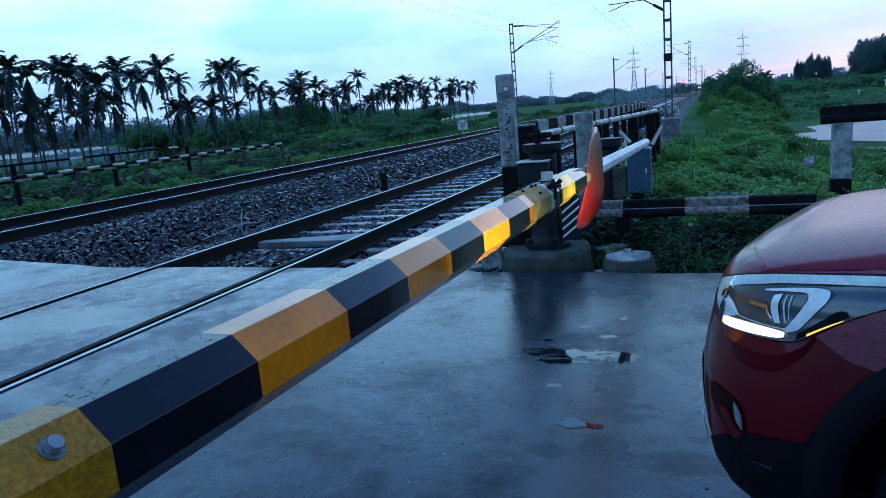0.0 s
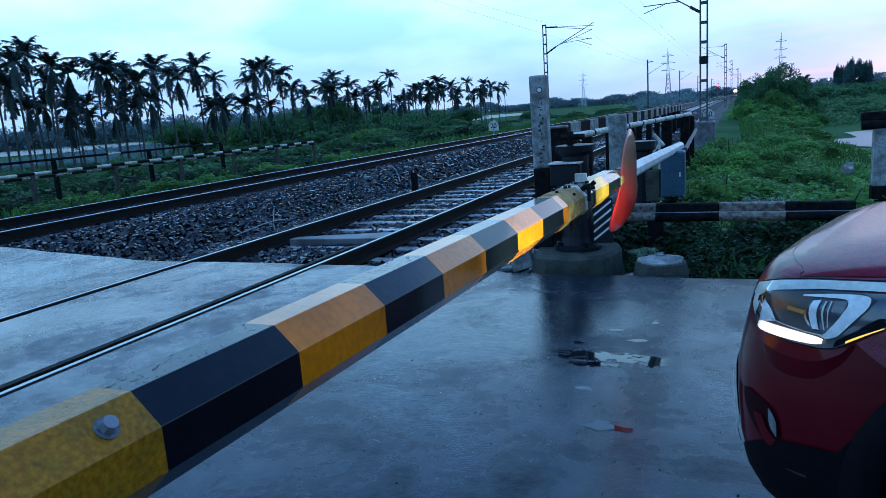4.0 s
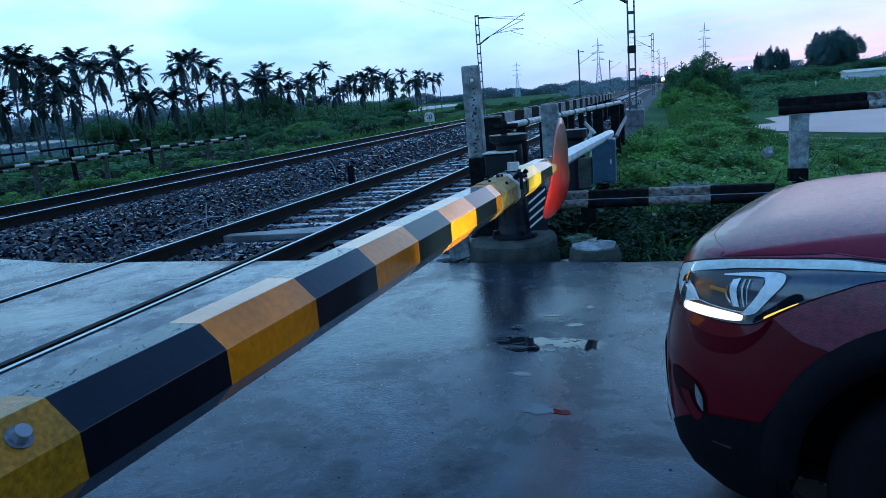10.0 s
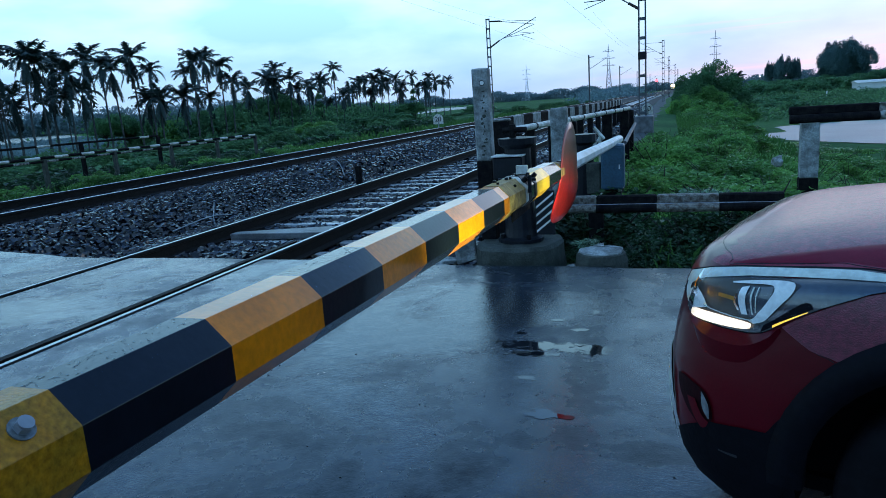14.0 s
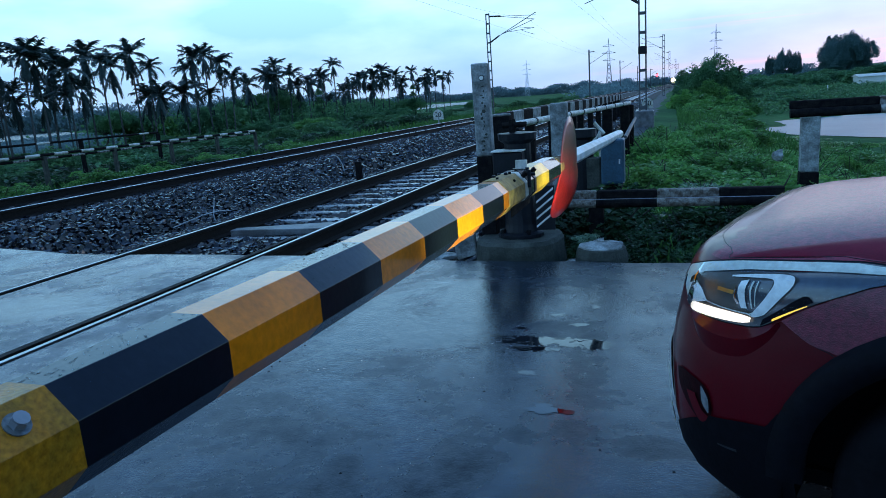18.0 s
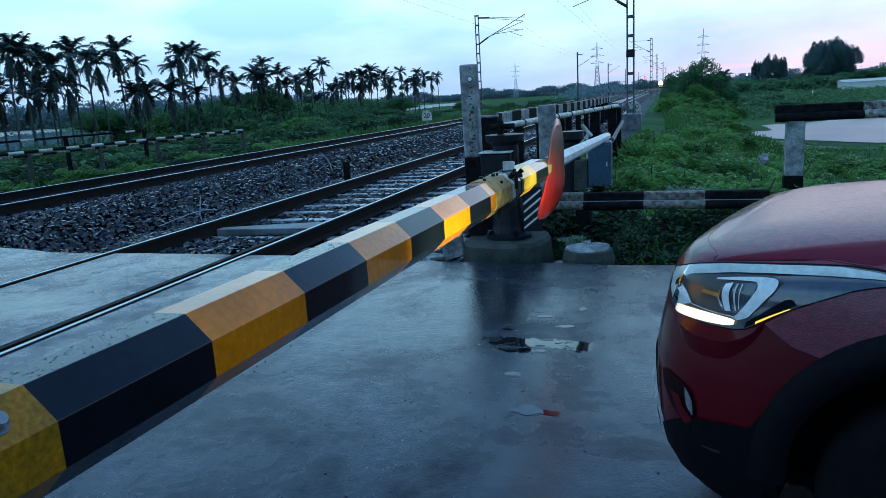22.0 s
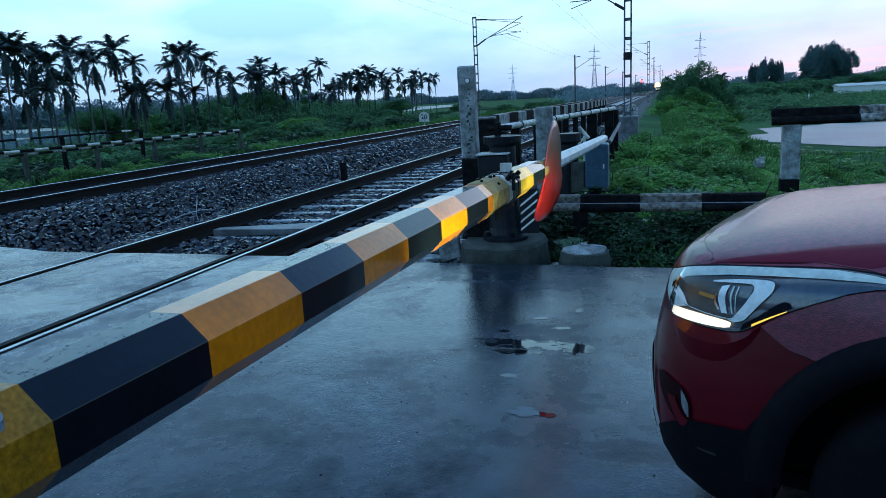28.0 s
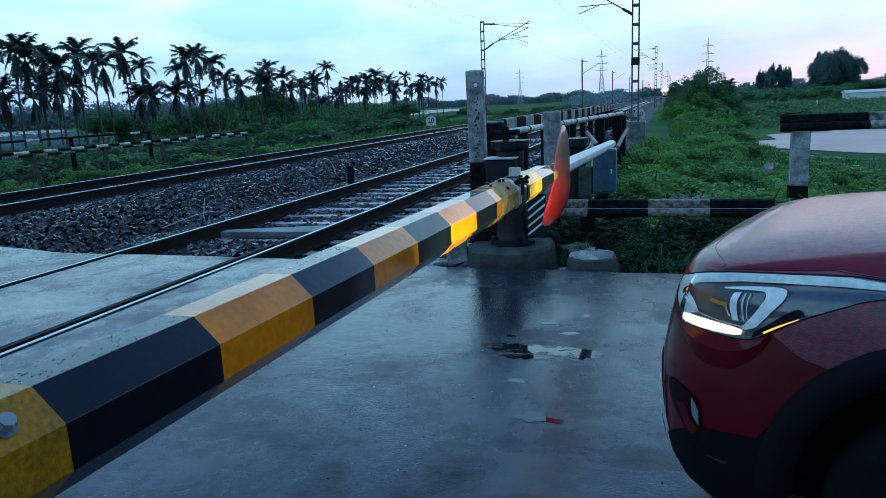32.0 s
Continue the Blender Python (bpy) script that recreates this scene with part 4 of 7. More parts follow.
shed = thing("long_shed", "long low white shed roof beyond the meadow", "shed", (30.5, 139, -1.3))
bm = B()
box(bm, 0, 0, 0, 26, 5, 1.5)
part("wall", bm, M_CLEAN, shed)
bm = B()
vs = [bm.verts.new(v) for v in ((-0.3, -0.3, 1.46), (26.3, -0.3, 1.46), (26.3, 2.5, 1.9), (-0.3, 2.5, 1.9), (26.3, 5.3, 1.46), (-0.3, 5.3, 1.46))]
for f in ((0, 1, 2, 3), (3, 2, 4, 5), (0, 3, 5), (1, 4, 2)):
    bm.faces.new([vs[k] for k in f])
part("roof", bm, M_WHITE, shed)


def make_far(name, x0, x1, y0, y1, n, h, size, seed, label, material=M_FAR):
    def shape(rng, m):
        t = rng.uniform(0, 1, m)
        top = h * (0.45 + 0.55 * np.abs(np.sin(t * 37 + seed) * np.sin(t * 91 + 2 * seed))) * (0.94 + 0.08 * rng.uniform(0, 1, m))
        return np.stack([x0 + (x1 - x0) * t + rng.normal(0, 4, m), y0 + (y1 - y0) * t + rng.normal(0, 8, m), -1.7 + top * rng.uniform(0, 1, m) ** 0.8], -1)
    tagged(new(name, leaf_mesh(name, n, shape, size, material, seed, flat=1.0, aspect=0.9, lay=0.0)), label, "far woods", kind="stuff")


GLOSSY = leaf_mesh("foliage", 1500, clumps(14, 0.7, 0.5, 0.45, 0.22, 41), 0.075, mat("pale_glossy_leaf", (0.26, 0.42, 0.27), 0.25, var=0.3, scale=2.0, bump=0.0, second=(0.17, 0.28, 0.19), island=0.4, spec=0.6, trans=0.2), 41, aspect=0.7)
for x, y, z, k in ((0.10, 7.5, 0.20, 0.36), (0.40, 7.55, 0.22, 0.34), (0.72, 7.6, 0.20, 0.36), (0.30, 7.95, 0.20, 0.4), (-0.79, 6.45, 0.03, 0.18)):
    bush(GLOSSY, x, y, k, k * 0.8, "pale glossy creeper leaves over the mound", "creeper mounds", z=z)
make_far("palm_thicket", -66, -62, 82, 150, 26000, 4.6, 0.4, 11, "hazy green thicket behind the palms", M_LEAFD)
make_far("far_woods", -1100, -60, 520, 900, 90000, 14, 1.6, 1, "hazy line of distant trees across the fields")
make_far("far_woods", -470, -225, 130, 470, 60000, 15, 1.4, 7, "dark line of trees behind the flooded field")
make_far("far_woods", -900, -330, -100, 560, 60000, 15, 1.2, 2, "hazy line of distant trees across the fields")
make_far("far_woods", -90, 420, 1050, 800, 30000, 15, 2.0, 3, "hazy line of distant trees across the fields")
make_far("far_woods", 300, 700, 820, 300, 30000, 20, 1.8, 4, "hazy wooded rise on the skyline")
make_far("middle_scrub", -16, -45, 190, 520, 30000, 4.6, 0.7, 5, "green scrub belt along the far side of the line")
make_far("middle_scrub", -78, -150, 62, 150, 16000, 0.95, 0.5, 9, "low green growth in the wet field")
make_far("middle_scrub", -150, -260, 200, 330, 20000, 2.2, 0.7, 6, "green scrub belt along the far side of the line")


def make_scrub():
    def shape(rng, m):
        x, y = rng.uniform(5, 75, m), rng.uniform(48, 215, m)
        swell = np.abs(np.sin(x * 0.55 + y * 0.21) * np.sin(y * 0.33 - x * 0.2)) + 0.35 * np.abs(np.sin(x * 1.9) * np.sin(y * 1.1))
        return np.stack([x, y, -1.2 - (x - 5) * 0.004 + 0.75 * swell * rng.uniform(0, 1, m) ** 0.5], -1)
    tagged(new("meadow_scrub", leaf_mesh("meadow_scrub", 60000, shape, 0.36, M_LEAFL, 8, flat=0.5)), "uneven green scrub over the wet meadow", "scrub", kind="stuff")


make_scrub()


def make_grass():
    rng = np.random.default_rng(9)
    vs, fs = [], []
    spots = []
    for n, x0, x1, y0, y1, h in ((9000, -30, -13.3, 8, 30, 0.30), (9000, -34, -13.6, 30, 75, 0.42), (9000, -0.3, 6.5, 6.15, 18, 0.22), (5000, 0.2, 4, 18, 60, 0.30), (4000, 2.0, 18, 6.2, 26, 0.20)):
        for x, y in zip(rng.uniform(x0, x1, n), rng.uniform(y0, y1, n)):
            if abs((x - 15.6) / 11.8) ** 2.8 + abs((y - 36.8) / 8.9) ** 2.8 < 1.05:
                continue
            spots.append((x, y, h))
    for x, y, h in spots:
        z = ground_z(x, y) - 0.02
        a, l, k = rng.uniform(0, 6.28), h * rng.uniform(0.5, 1.4), rng.uniform(0.1, 0.6)
        ux, uy, w = math.cos(a), math.sin(a), 0.012 + 0.02 * h
        b = len(vs)
        vs += [(x - uy * w, y + ux * w, z), (x + uy * w, y - ux * w, z), (x + ux * l * k * 0.4, y + uy * l * k * 0.4, z + l * 0.7), (x + ux * l * k, y + uy * l * k, z + l)]
        fs += [(b, b + 1, b + 2), (b + 2, b + 3, b)]
    tagged(raw("grass", vs, fs, M_BLADE), "rough wet grass on the verges", "grass", kind="stuff")


make_grass()


# ---- overhead line masts, pylons, signal ----
def lattice_mast(x, y, h, arm, label, base=-0.3):
    """Two channels joined by batten plates, with a bracket arm reaching over the track."""
    t = thing("catenary_mast", label, "catenary mast", (x, y, base), "overhead line masts")
    for s in (-1, 1):
        bm = B()
        box(bm, s * 0.125 - 0.03, -0.06, 0, s * 0.125 + 0.03, 0.06, h - base)
        part("channel", bm, M_MAST, t)
    n = int((h - base) / 0.72)
    for k in range(n + 1):
        bm = B()
        z = (h - base - 0.12) * k / n
        box(bm, -0.155, -0.066, z, 0.155, 0.066, z + 0.11)
        part("batten", bm, M_MAST, t)
    if arm:
        zt = h - base
        bm = B()
        tube(bm, (arm * 0.15, 0, zt - 1.75), (arm * 0.55, 0, zt - 1.60), 0.06, n=8)
        part("insulator", bm, M_BARK, t, "brown ribbed insulator")
        bm = B()
        tube(bm, (arm * 0.15, 0, zt - 0.25), (arm * 0.5, 0, zt - 0.28), 0.055, n=8)
        part("insulator", bm, M_BARK, t, "brown ribbed insulator")
        bm = B()
        tube(bm, (arm * 0.5, 0, zt - 1.62), (arm * 2.9, 0, zt - 0.15), 0.024, n=6)
        part("bracket_tube", bm, M_MAST, t)
        bm = B()
        tube(bm, (arm * 0.5, 0, zt - 0.28), (arm * 2.7, 0, zt - 0.27), 0.016, n=6)
        part("stay_tube", bm, M_MAST, t)
        bm = B()
        tube(bm, (arm * 1.2, 0, zt - 1.18), (arm * 2.9, 0, zt - 0.9), 0.017, n=6)
        tube(bm, (arm * 1.0, 0, zt - 1.34), (arm * 2.75, 0, zt - 1.5), 0.017, n=6)
        part("registration_arm", bm, M_MAST, t)
    return t


near_mast = lattice_mast(-1.16, 29.5, 7.8, 0, "grey lattice catenary mast with a black equipment plate")
bm = B()
tube(bm, (-0.12, 0, 4.79), (-0.5, 0, 5.035), 0.055, n=8)
part("insulator", bm, M_BARK, near_mast, "brown ribbed insulator")
bm = B()
tube(bm, (-0.48, 0, 5.02), (-2.5, 0, 6.31), 0.024, n=6)
part("bracket_tube", bm, M_MAST, near_mast)
bm = B()
tube(bm, (-0.15, 0, 7.3), (-2.5, 0, 6.36), 0.018, n=6)
part("stay_tube", bm, M_MAST, near_mast)
bm = B()
tube(bm, (-0.90, 0, 5.27), (-2.23, 0, 5.25), 0.018, n=6)
part("registration_arm", bm, M_MAST, near_mast)
bm = B()
tube(bm, (-1.42, 0, 5.24), (-2.22, 0, 4.98), 0.014, n=6)
part("steady_arm", bm, M_MAST, near_mast)
bm = B()
box(bm, -0.165, -0.1, 2.86, 0.165, 0.09, 3.16, 0.015)
part("equipment_plate", bm, M_BLACK, near_mast)
bm = B()
box(bm, -0.32, -0.35, -0.4, 0.42, 0.4, 0.66, 0.04)
part("footing", bm, M_SLAB, near_mast, "pale concrete footing block")
lattice_mast(-1.24, 100, 7.7, -1, "grey lattice catenary mast beside the near track")
lattice_mast(-0.75, 152, 7.7, -1, "grey lattice catenary mast beside the near track")
lattice_mast(0.6, 205, 7.7, -1, "grey lattice catenary mast beside the near track")
lattice_mast(1.6, 260, 7.7, -1, "grey lattice catenary mast beside the near track")
far_mast = lattice_mast(-13.76, 55, 7.62, 0, "grey lattice catenary mast beyond the far track")
for nm, a, b, r, m in (("insulator", (0.15, 7.69), (1.03, 7.63), 0.06, M_BARK), ("stay_tube", (1.03, 7.63), (3.8, 7.45), 0.018, M_MAST), ("stay_tube", (1.03, 7.6), (3.66, 7.17), 0.018, M_MAST), ("insulator", (0.15, 5.75), (0.85, 6.18), 0.06, M_BARK), ("bracket_tube", (0.8, 6.15), (3.8, 7.66), 0.028, M_MAST), ("bracket_tube", (1.2, 6.32), (3.66, 7.16), 0.022, M_MAST), ("registration_arm", (1.51, 6.40), (3.63, 6.54), 0.018, M_MAST), ("registration_arm", (2.46, 6.69), (3.63, 6.50), 0.016, M_MAST), ("steady_arm", (2.66, 6.42), (3.62, 6.04), 0.016, M_MAST)):
    bm = B()
    tube(bm, (a[0], 0, a[1]), (b[0], 0, b[1]), r, n=8)
    part(nm, bm, m, far_mast)


def tube_mast(x, y, h):
    t = thing("mast_pole", "slim dark line mast beyond the far track", "catenary mast", (x, y, -0.3), "overhead line masts")
    bm = B()
    box(bm, -0.11, -0.09, 0, 0.11, 0.09, h + 0.3)
    part("pole", bm, M_MAST, t)
    bm = B()
    tube(bm, (0.1, 0, h - 0.1), (0.9, 0, h - 0.05), 0.06, n=8)
    tube(bm, (0.1, 0, h - 2.0), (2.9, 0, h - 0.4), 0.035, n=6)
    part("bracket_tube", bm, M_MAST, t)


tube_mast(-13.3, 121, 7.7)
tube_mast(-12.6, 183, 7.7)
tube_mast(-11.3, 245, 7.7)
tube_mast(-9.0, 307, 7.7)


def wire(name, pts, r, label):
    cu = bpy.data.curves.new(name, 'CURVE')
    cu.dimensions, cu.bevel_depth, cu.bevel_resolution = '3D', r, 1
    sp = cu.splines.new('POLY')
    sp.points.add(len(pts) - 1)
    for p, q in zip(sp.points, pts):
        p.co = (*q, 1)
    cu.materials.append(M_MAST)
    tagged(new(name, cu), label, "wire")


def span(x, z, sag, ys, xs=0.0):
    out = []
    for a, b in zip(ys, ys[1:]):
        for k in range(8):
            t = k / 8
            y = a + (b - a) * t
            out.append((x + track_x(y), y, z - sag * 4 * t * (1 - t)))
    return out


wire("contact_wire", span(T1, 5.6, 0.02, [-40, 29.5, 100, 152, 205, 260]), 0.0035, "thin contact wire over the near track")
wire("catenary_wire", span(T1, 6.9, 0.9, [-40, 29.5, 100, 152, 205, 260]), 0.0035, "thin sagging catenary wire over the near track")
wire("contact_wire", span(T2, 5.7, 0.02, [0, 55, 121, 183, 245, 307]), 0.0035, "thin contact wire over the far track")
wire("catenary_wire", span(T2, 7.0, 0.9, [0, 55, 121, 183, 245, 307]), 0.0035, "thin sagging catenary wire over the far track")


def pylon(x, y, h, s=1.0, paint=None):
    t = thing("power_pylon", "tall lattice power pylon on the skyline", "pylon", (x, y, -1.7), "power pylons")
    w = 4.2 * s
    for sx in (-1, 1):
        for sy in (-1, 1):
            bm = B()
            tube(bm, (sx * w / 2, sy * w / 2, 0), (sx * 0.7, sy * 0.7, h * 0.55), 0.16, n=4)
            tube(bm, (sx * 0.7, sy * 0.7, h * 0.55), (0, 0, h), 0.13, n=4)
            part("leg", bm, paint or M_PYLON, t)
    bm = B()
    for k in range(7):
        a, b = k / 7 * 0.55, (k + 1) / 7 * 0.55
        ra, rb = w / 2 + (0.7 - w / 2) * k / 7, w / 2 + (0.7 - w / 2) * (k + 1) / 7
        for s2 in (-1, 1):
            tube(bm, (-ra, s2 * ra, a * h), (rb, s2 * rb, b * h), 0.08, n=4)
            tube(bm, (ra, s2 * ra, a * h), (-rb, s2 * rb, b * h), 0.08, n=4)
    part("bracing", bm, paint or M_PYLON, t)
    for z, l in ((0.60, 3.9), (0.73, 4.2), (0.86, 3.5)):
        bm = B()
        box(bm, -l * s, -0.2, z * h - 0.12, l * s, 0.2, z * h + 0.12)
        tube(bm, (-l * s, 0, z * h), (0, 0, z * h + 1.3), 0.07, n=4)
        tube(bm, (l * s, 0, z * h), (0, 0, z * h + 1.3), 0.07, n=4)
        part("cross_arm", bm, paint or M_PYLON, t)


pylon(-38.0, 455, 32.5)
pylon(24.2, 462, 35.5, 0.85)
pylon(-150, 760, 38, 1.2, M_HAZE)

sig = thing("rail_signal", "distant railway signal showing red", "signal", (-7.3, 350, -0.3))
bm = B()
tube(bm, (0, 0, 0), (0, 0, 6.4), 0.1, n=8)
part("post", bm, M_MAST, sig)
bm = B()
box(bm, -0.35, -0.12, 4.9, 0.35, 0.2, 6.7, 0.03)
part("signal_head", bm, M_BLACK, sig)
# disc is wider than the lamp, so that it includes the glare
bm = B()
tube(bm, (0, -0.16, 5.75), (0, -0.13, 5.75), 0.6, n=16)
part("red_lamp", bm, M_SIGRED, sig, "red signal lamp widened to take in its glare")


lamp_post = thing("yard_lamp", "distant white yard lamp on a pole beyond the meadow", "lamp", (42.6, 400, -1.6))
bm = B()
tube(bm, (0, 0, 0), (0, 0, 5.6), 0.12, 0.09, n=8)
part("pole", bm, M_MAST, lamp_post)
bm = B()
lathe(bm, [(0.1, 5.6), (0.35, 5.75), (0.45, 6.0), (0.35, 6.25), (0.1, 6.4)], n=12)
part("globe", bm, glow_mat("white_yard_light", (0.85, 0.95, 1.0), 1.6), lamp_post, "lit white lamp globe")


# ---- speed boards ----
def round_board(x, y, z, r, label, text):
    t = thing("speed_board", label, "sign", (x, y, -0.3))
    bm = B()
    tube(bm, (0, 0.03, 0), (0, 0.03, z + 0.3), 0.04, n=8)
    part("post", bm, M_CONC, t)
    bm = B()
    pts = [(math.cos(a) * r, math.sin(a) * r) for a in [math.pi * k / 14 for k in range(15)]] + [(-r, -r * 0.9), (r, -r * 0.9)]
    fr = [bm.verts.new((px, 0, z + 0.3 + pz)) for px, pz in pts]
    bk = [bm.verts.new((px, 0.03, z + 0.3 + pz)) for px, pz in pts]
    bm.faces.new(fr)
    bm.faces.new(bk[::-1])
    for k in range(len(pts)):
        bm.faces.new((fr[k], bk[k], bk[(k + 1) % len(pts)], fr[(k + 1) % len(pts)]))
    part("board", bm, M_WHITE, t)
    cu = bpy.data.curves.new("lettering", 'FONT')
    cu.body, cu.size, cu.align_x, cu.align_y, cu.extrude = text, r * 1.3, 'CENTER', 'CENTER', 0.004
    cu.materials.append(M_BLACK)
    ob = new("lettering", cu)
    ob.parent, ob.location, ob.rotation_euler = t, (0, -0.012, z + 0.3), (radians(90), 0, 0)


round_board(-12.85, 38.5, 0.50, 0.30, "white round-topped speed board with black numerals", "20")
round_board(-1.02, 30.6, 0.60, 0.22, "white round-topped speed board with black numerals", "20")



# ---- fences ----
def post_fence(x, y0, y1, z, gap, label, w=0.07, pale=2, post=M_CONCD, twin=False):
    t = thing("rail_fence", label, "fence", (x, y0, 0))
    n = int((y1 - y0) / 0.42)
    for k in range(n):
        bm = B()
        a, b = (y1 - y0) * k / n, (y1 - y0) * (k + 1) / n
        tube(bm, (0, a, z), (0, b, z), w / 2, n=8)
        part("rail_band", bm, M_WHITE if k % pale == 1 else M_BLACKW, t)
        if twin:
            bm = B()
            tube(bm, (0, a + 0.1, z - 0.085), (0, min(b + 0.1, y1 - y0), z - 0.085), w * 0.42, n=8)
            part("lower_rail_band", bm, M_WHITEW if k % pale == 0 else M_BLACKW, t)
    m = max(1, round((y1 - y0) / gap))
    for k in range(m + 1):
        y = (y1 - y0) * k / m
        g = ground_z(x, y0 + y)
        bm = B()
        box(bm, -0.05, y - 0.05, g - 0.1, 0.05, y + 0.05, z - 0.03, 0.01)
        part("post", bm, post, t)
    return t


post_fence(-14.5, 6.2, 22.2, 0.71, 2.3, "low black and white pipe fence on concrete posts", twin=True)
post_fence(-16.0, 6.2, 18.9, 0.95, 3.1, "dark weathered pipe fence on concrete posts", 0.06, 9, M_BLACKW)

# long beam in black and pale bands on posts along the near track
bf = thing("banded_beam", "long concrete beam in black and pale bands on dark posts along the track", "fence", (-2.72, 11.2, 0))
for k in range(32):
    y = k * 0.9
    top = 1.072 - 0.0042 * y
    bm = B()
    box(bm, -0.07, y, top - 0.27, 0.07, y + 0.9, top + rnd(-0.004, 0.004), 0.012)
    part("band", bm, (M_BLACKW, M_CONC)[k % 2], bf)
    if k % 3 == 0:
        bm = B()
        box(bm, -0.09, y - 0.09, -0.6, 0.09, y + 0.09, top - 0.265, 0.012)
        part("post", bm, M_BLACKW, bf)

# pale pipe rail running out beside the track
pr = thing("pipe_rail", "pale pipe rail on dark posts beside the track", "fence", (0, 0, 0))
PA, PB = Vector((-1.83, 8.3, 1.0)), Vector((-0.92, 16.0, 1.0))
for k in range(9):
    a, b = PA.lerp(PB, k / 9), PA.lerp(PB, (k + 1) / 9)
    bm = B()
    tube(bm, a, b, 0.041, n=10)
    part("pipe_section", bm, M_WHITE, pr)
    bm = B()
    tube(bm, a - Vector((0, 0.02, 0)), a + Vector((0, 0.03, 0)), 0.05, n=10)
    part("collar", bm, M_BLACK, pr)
for k in (0, 0.35, 0.7, 0.93, 1.0):
    p = PA.lerp(PB, k)
    bm = B()
    box(bm, p.x - 0.09, p.y - 0.09, -0.4, p.x + 0.09, p.y + 0.09, 0.96, 0.01)
    part("post", bm, M_BLACKW, pr)
bm = B()
tube(bm, (-0.80, 16.0, 0.66), (-0.765, 12.0, 0.53), 0.035, n=8)
part("brace", bm, M_MAST, pr)


# ---- gate equipment at the far road edge ----
def plain_post(x0, x1, y, z, split, label, lean=0.0, hole=False, name="concrete_post"):
    t = thing(name, label, "post", ((x0 + x1) / 2, y, 0))
    w = (x1 - x0) / 2
    sh = Matrix.Rotation(lean, 4, 'Y')
    bm = B()
    box(bm, -w, -0.07, split, w, 0.07, z, 0.012, sh)
    part("pale_shaft", bm, M_CONC, t)
    bm = B()
    box(bm, -w - 0.003, -0.073, -0.3, w + 0.003, 0.073, split + 0.002, 0.01, sh)
    part("black_foot", bm, M_BLACKW, t, "black painted foot")
    if hole:
        bm = B()
        tube(bm, (0.005, -0.078, z - 0.133), (0.005, -0.07, z - 0.133), 0.020, n=16)
        o = part("mark", bm, M_CLEAN, t, "round white spot")
        bm = B()
        tube(bm, (0.005, -0.077, z - 0.133), (0.005, -0.069, z - 0.133), 0.026, n=16)
        part("mark_rim", bm, M_BLACK, t)
        # irregular strokes stand in for a column of illegible painted text
        rr = random.Random(12)
        for k in range(17):
            bm = B()
            zz, xx = z - 0.21 - k * 0.036 + rr.uniform(-0.008, 0.008), rr.uniform(-0.02, 0.028)
            hw, hh = rr.uniform(0.006, 0.024), rr.uniform(0.004, 0.017)
            vs = [bm.verts.new((xx + hw * math.cos(q * 1.047) * rr.uniform(0.6, 1.2), -0.0745, zz + hh * math.sin(q * 1.047) * rr.uniform(0.6, 1.2))) for q in range(6)]
            f = bm.faces.new(vs)
            e = bmesh.ops.extrude_face_region(bm, geom=[f])
            bmesh.ops.translate(bm, vec=(0, 0.004, 0), verts=[v for v in e["geom"] if isinstance(v, bmesh.types.BMVert)])
            part("stain_bar", bm, M_CONCD, t)
    return t


plain_post(-1.752, -1.605, 6.4, 1.66, 0.81, "tall weathered concrete post with a black foot", -0.012, True)
plain_post(-1.49, -1.28, 9.0, 1.217, 0.1, "pale weathered concrete post by the gate gear")
plain_post(-2.0, -1.80, 8.0, 1.15, 1.12, "squat blackened concrete post behind the gate gear")

base = thing("gate_plinth", "mossy concrete plinth under the gate pedestal", "plinth", (-1.36, 6.3, -0.3))
bm = B()
lathe(bm, [(0.40, 0.0), (0.405, 0.12), (0.40, 0.24), (0.395, 0.33), (0.37, 0.36), (0.22, 0.362), (0.02, 0.362)], n=30)
for v in bm.verts:
    v.co += Vector((noise.noise(v.co * 5), noise.noise(v.co * 5 + Vector((9, 0, 0))), noise.noise(v.co * 5 + Vector((0, 9, 0))))) * 0.018
for v in bm.verts:
    r = math.hypot(v.co.x, v.co.y)
    if r > 1e-3:
        c, q = abs(v.co.x) / r, abs(v.co.y) / r
        k = (c ** 3.5 + q ** 3.5) ** (-1 / 3.5)
        v.co.x, v.co.y = v.co.x * (k if v.co.x < 0 else 1 + (k - 1) * 0.4), v.co.y * k
part("block", bm, M_CONCD, base)

ped = thing("gate_pedestal", "black cast gate pedestal with a cap and gear box", "gate pedestal", (-1.36, 6.3, 0.06))
bm = B()
lathe(bm, [(0.21, 0), (0.21, 0.03), (0.165, 0.05), (0.15, 0.12), (0.125, 0.45), (0.12, 0.86), (0.175, 0.90), (0.18, 0.955), (0.05, 0.965)], n=20)
part("column", bm, M_BLACK, ped, smooth=False)
for k in range(4):
    a = 0.6 + k * 1.57
    bm = B()
    tube(bm, (0.18 * math.cos(a), 0.18 * math.sin(a), 0.03), (0.18 * math.cos(a), 0.18 * math.sin(a), 0.075), 0.022, n=6)
    part("anchor_bolt", bm, M_BLACKW, ped)
bm = B()
box(bm, -0.19, -0.22, 0.60, 0.08, 0.0, 0.80, 0.012)
part("gear_box", bm, M_BLACK, ped)
bm = B()
box(bm, -0.20, -0.23, 0.801, 0.09, 0.005, 0.815, 0.003)
part("gear_box_lid", bm, M_WHITE, ped, "pale lid of the gear box")
bm = B()
tube(bm, (-0.03, -0.05, 0.96), (-0.03, -0.05, 1.08), 0.03, n=10)
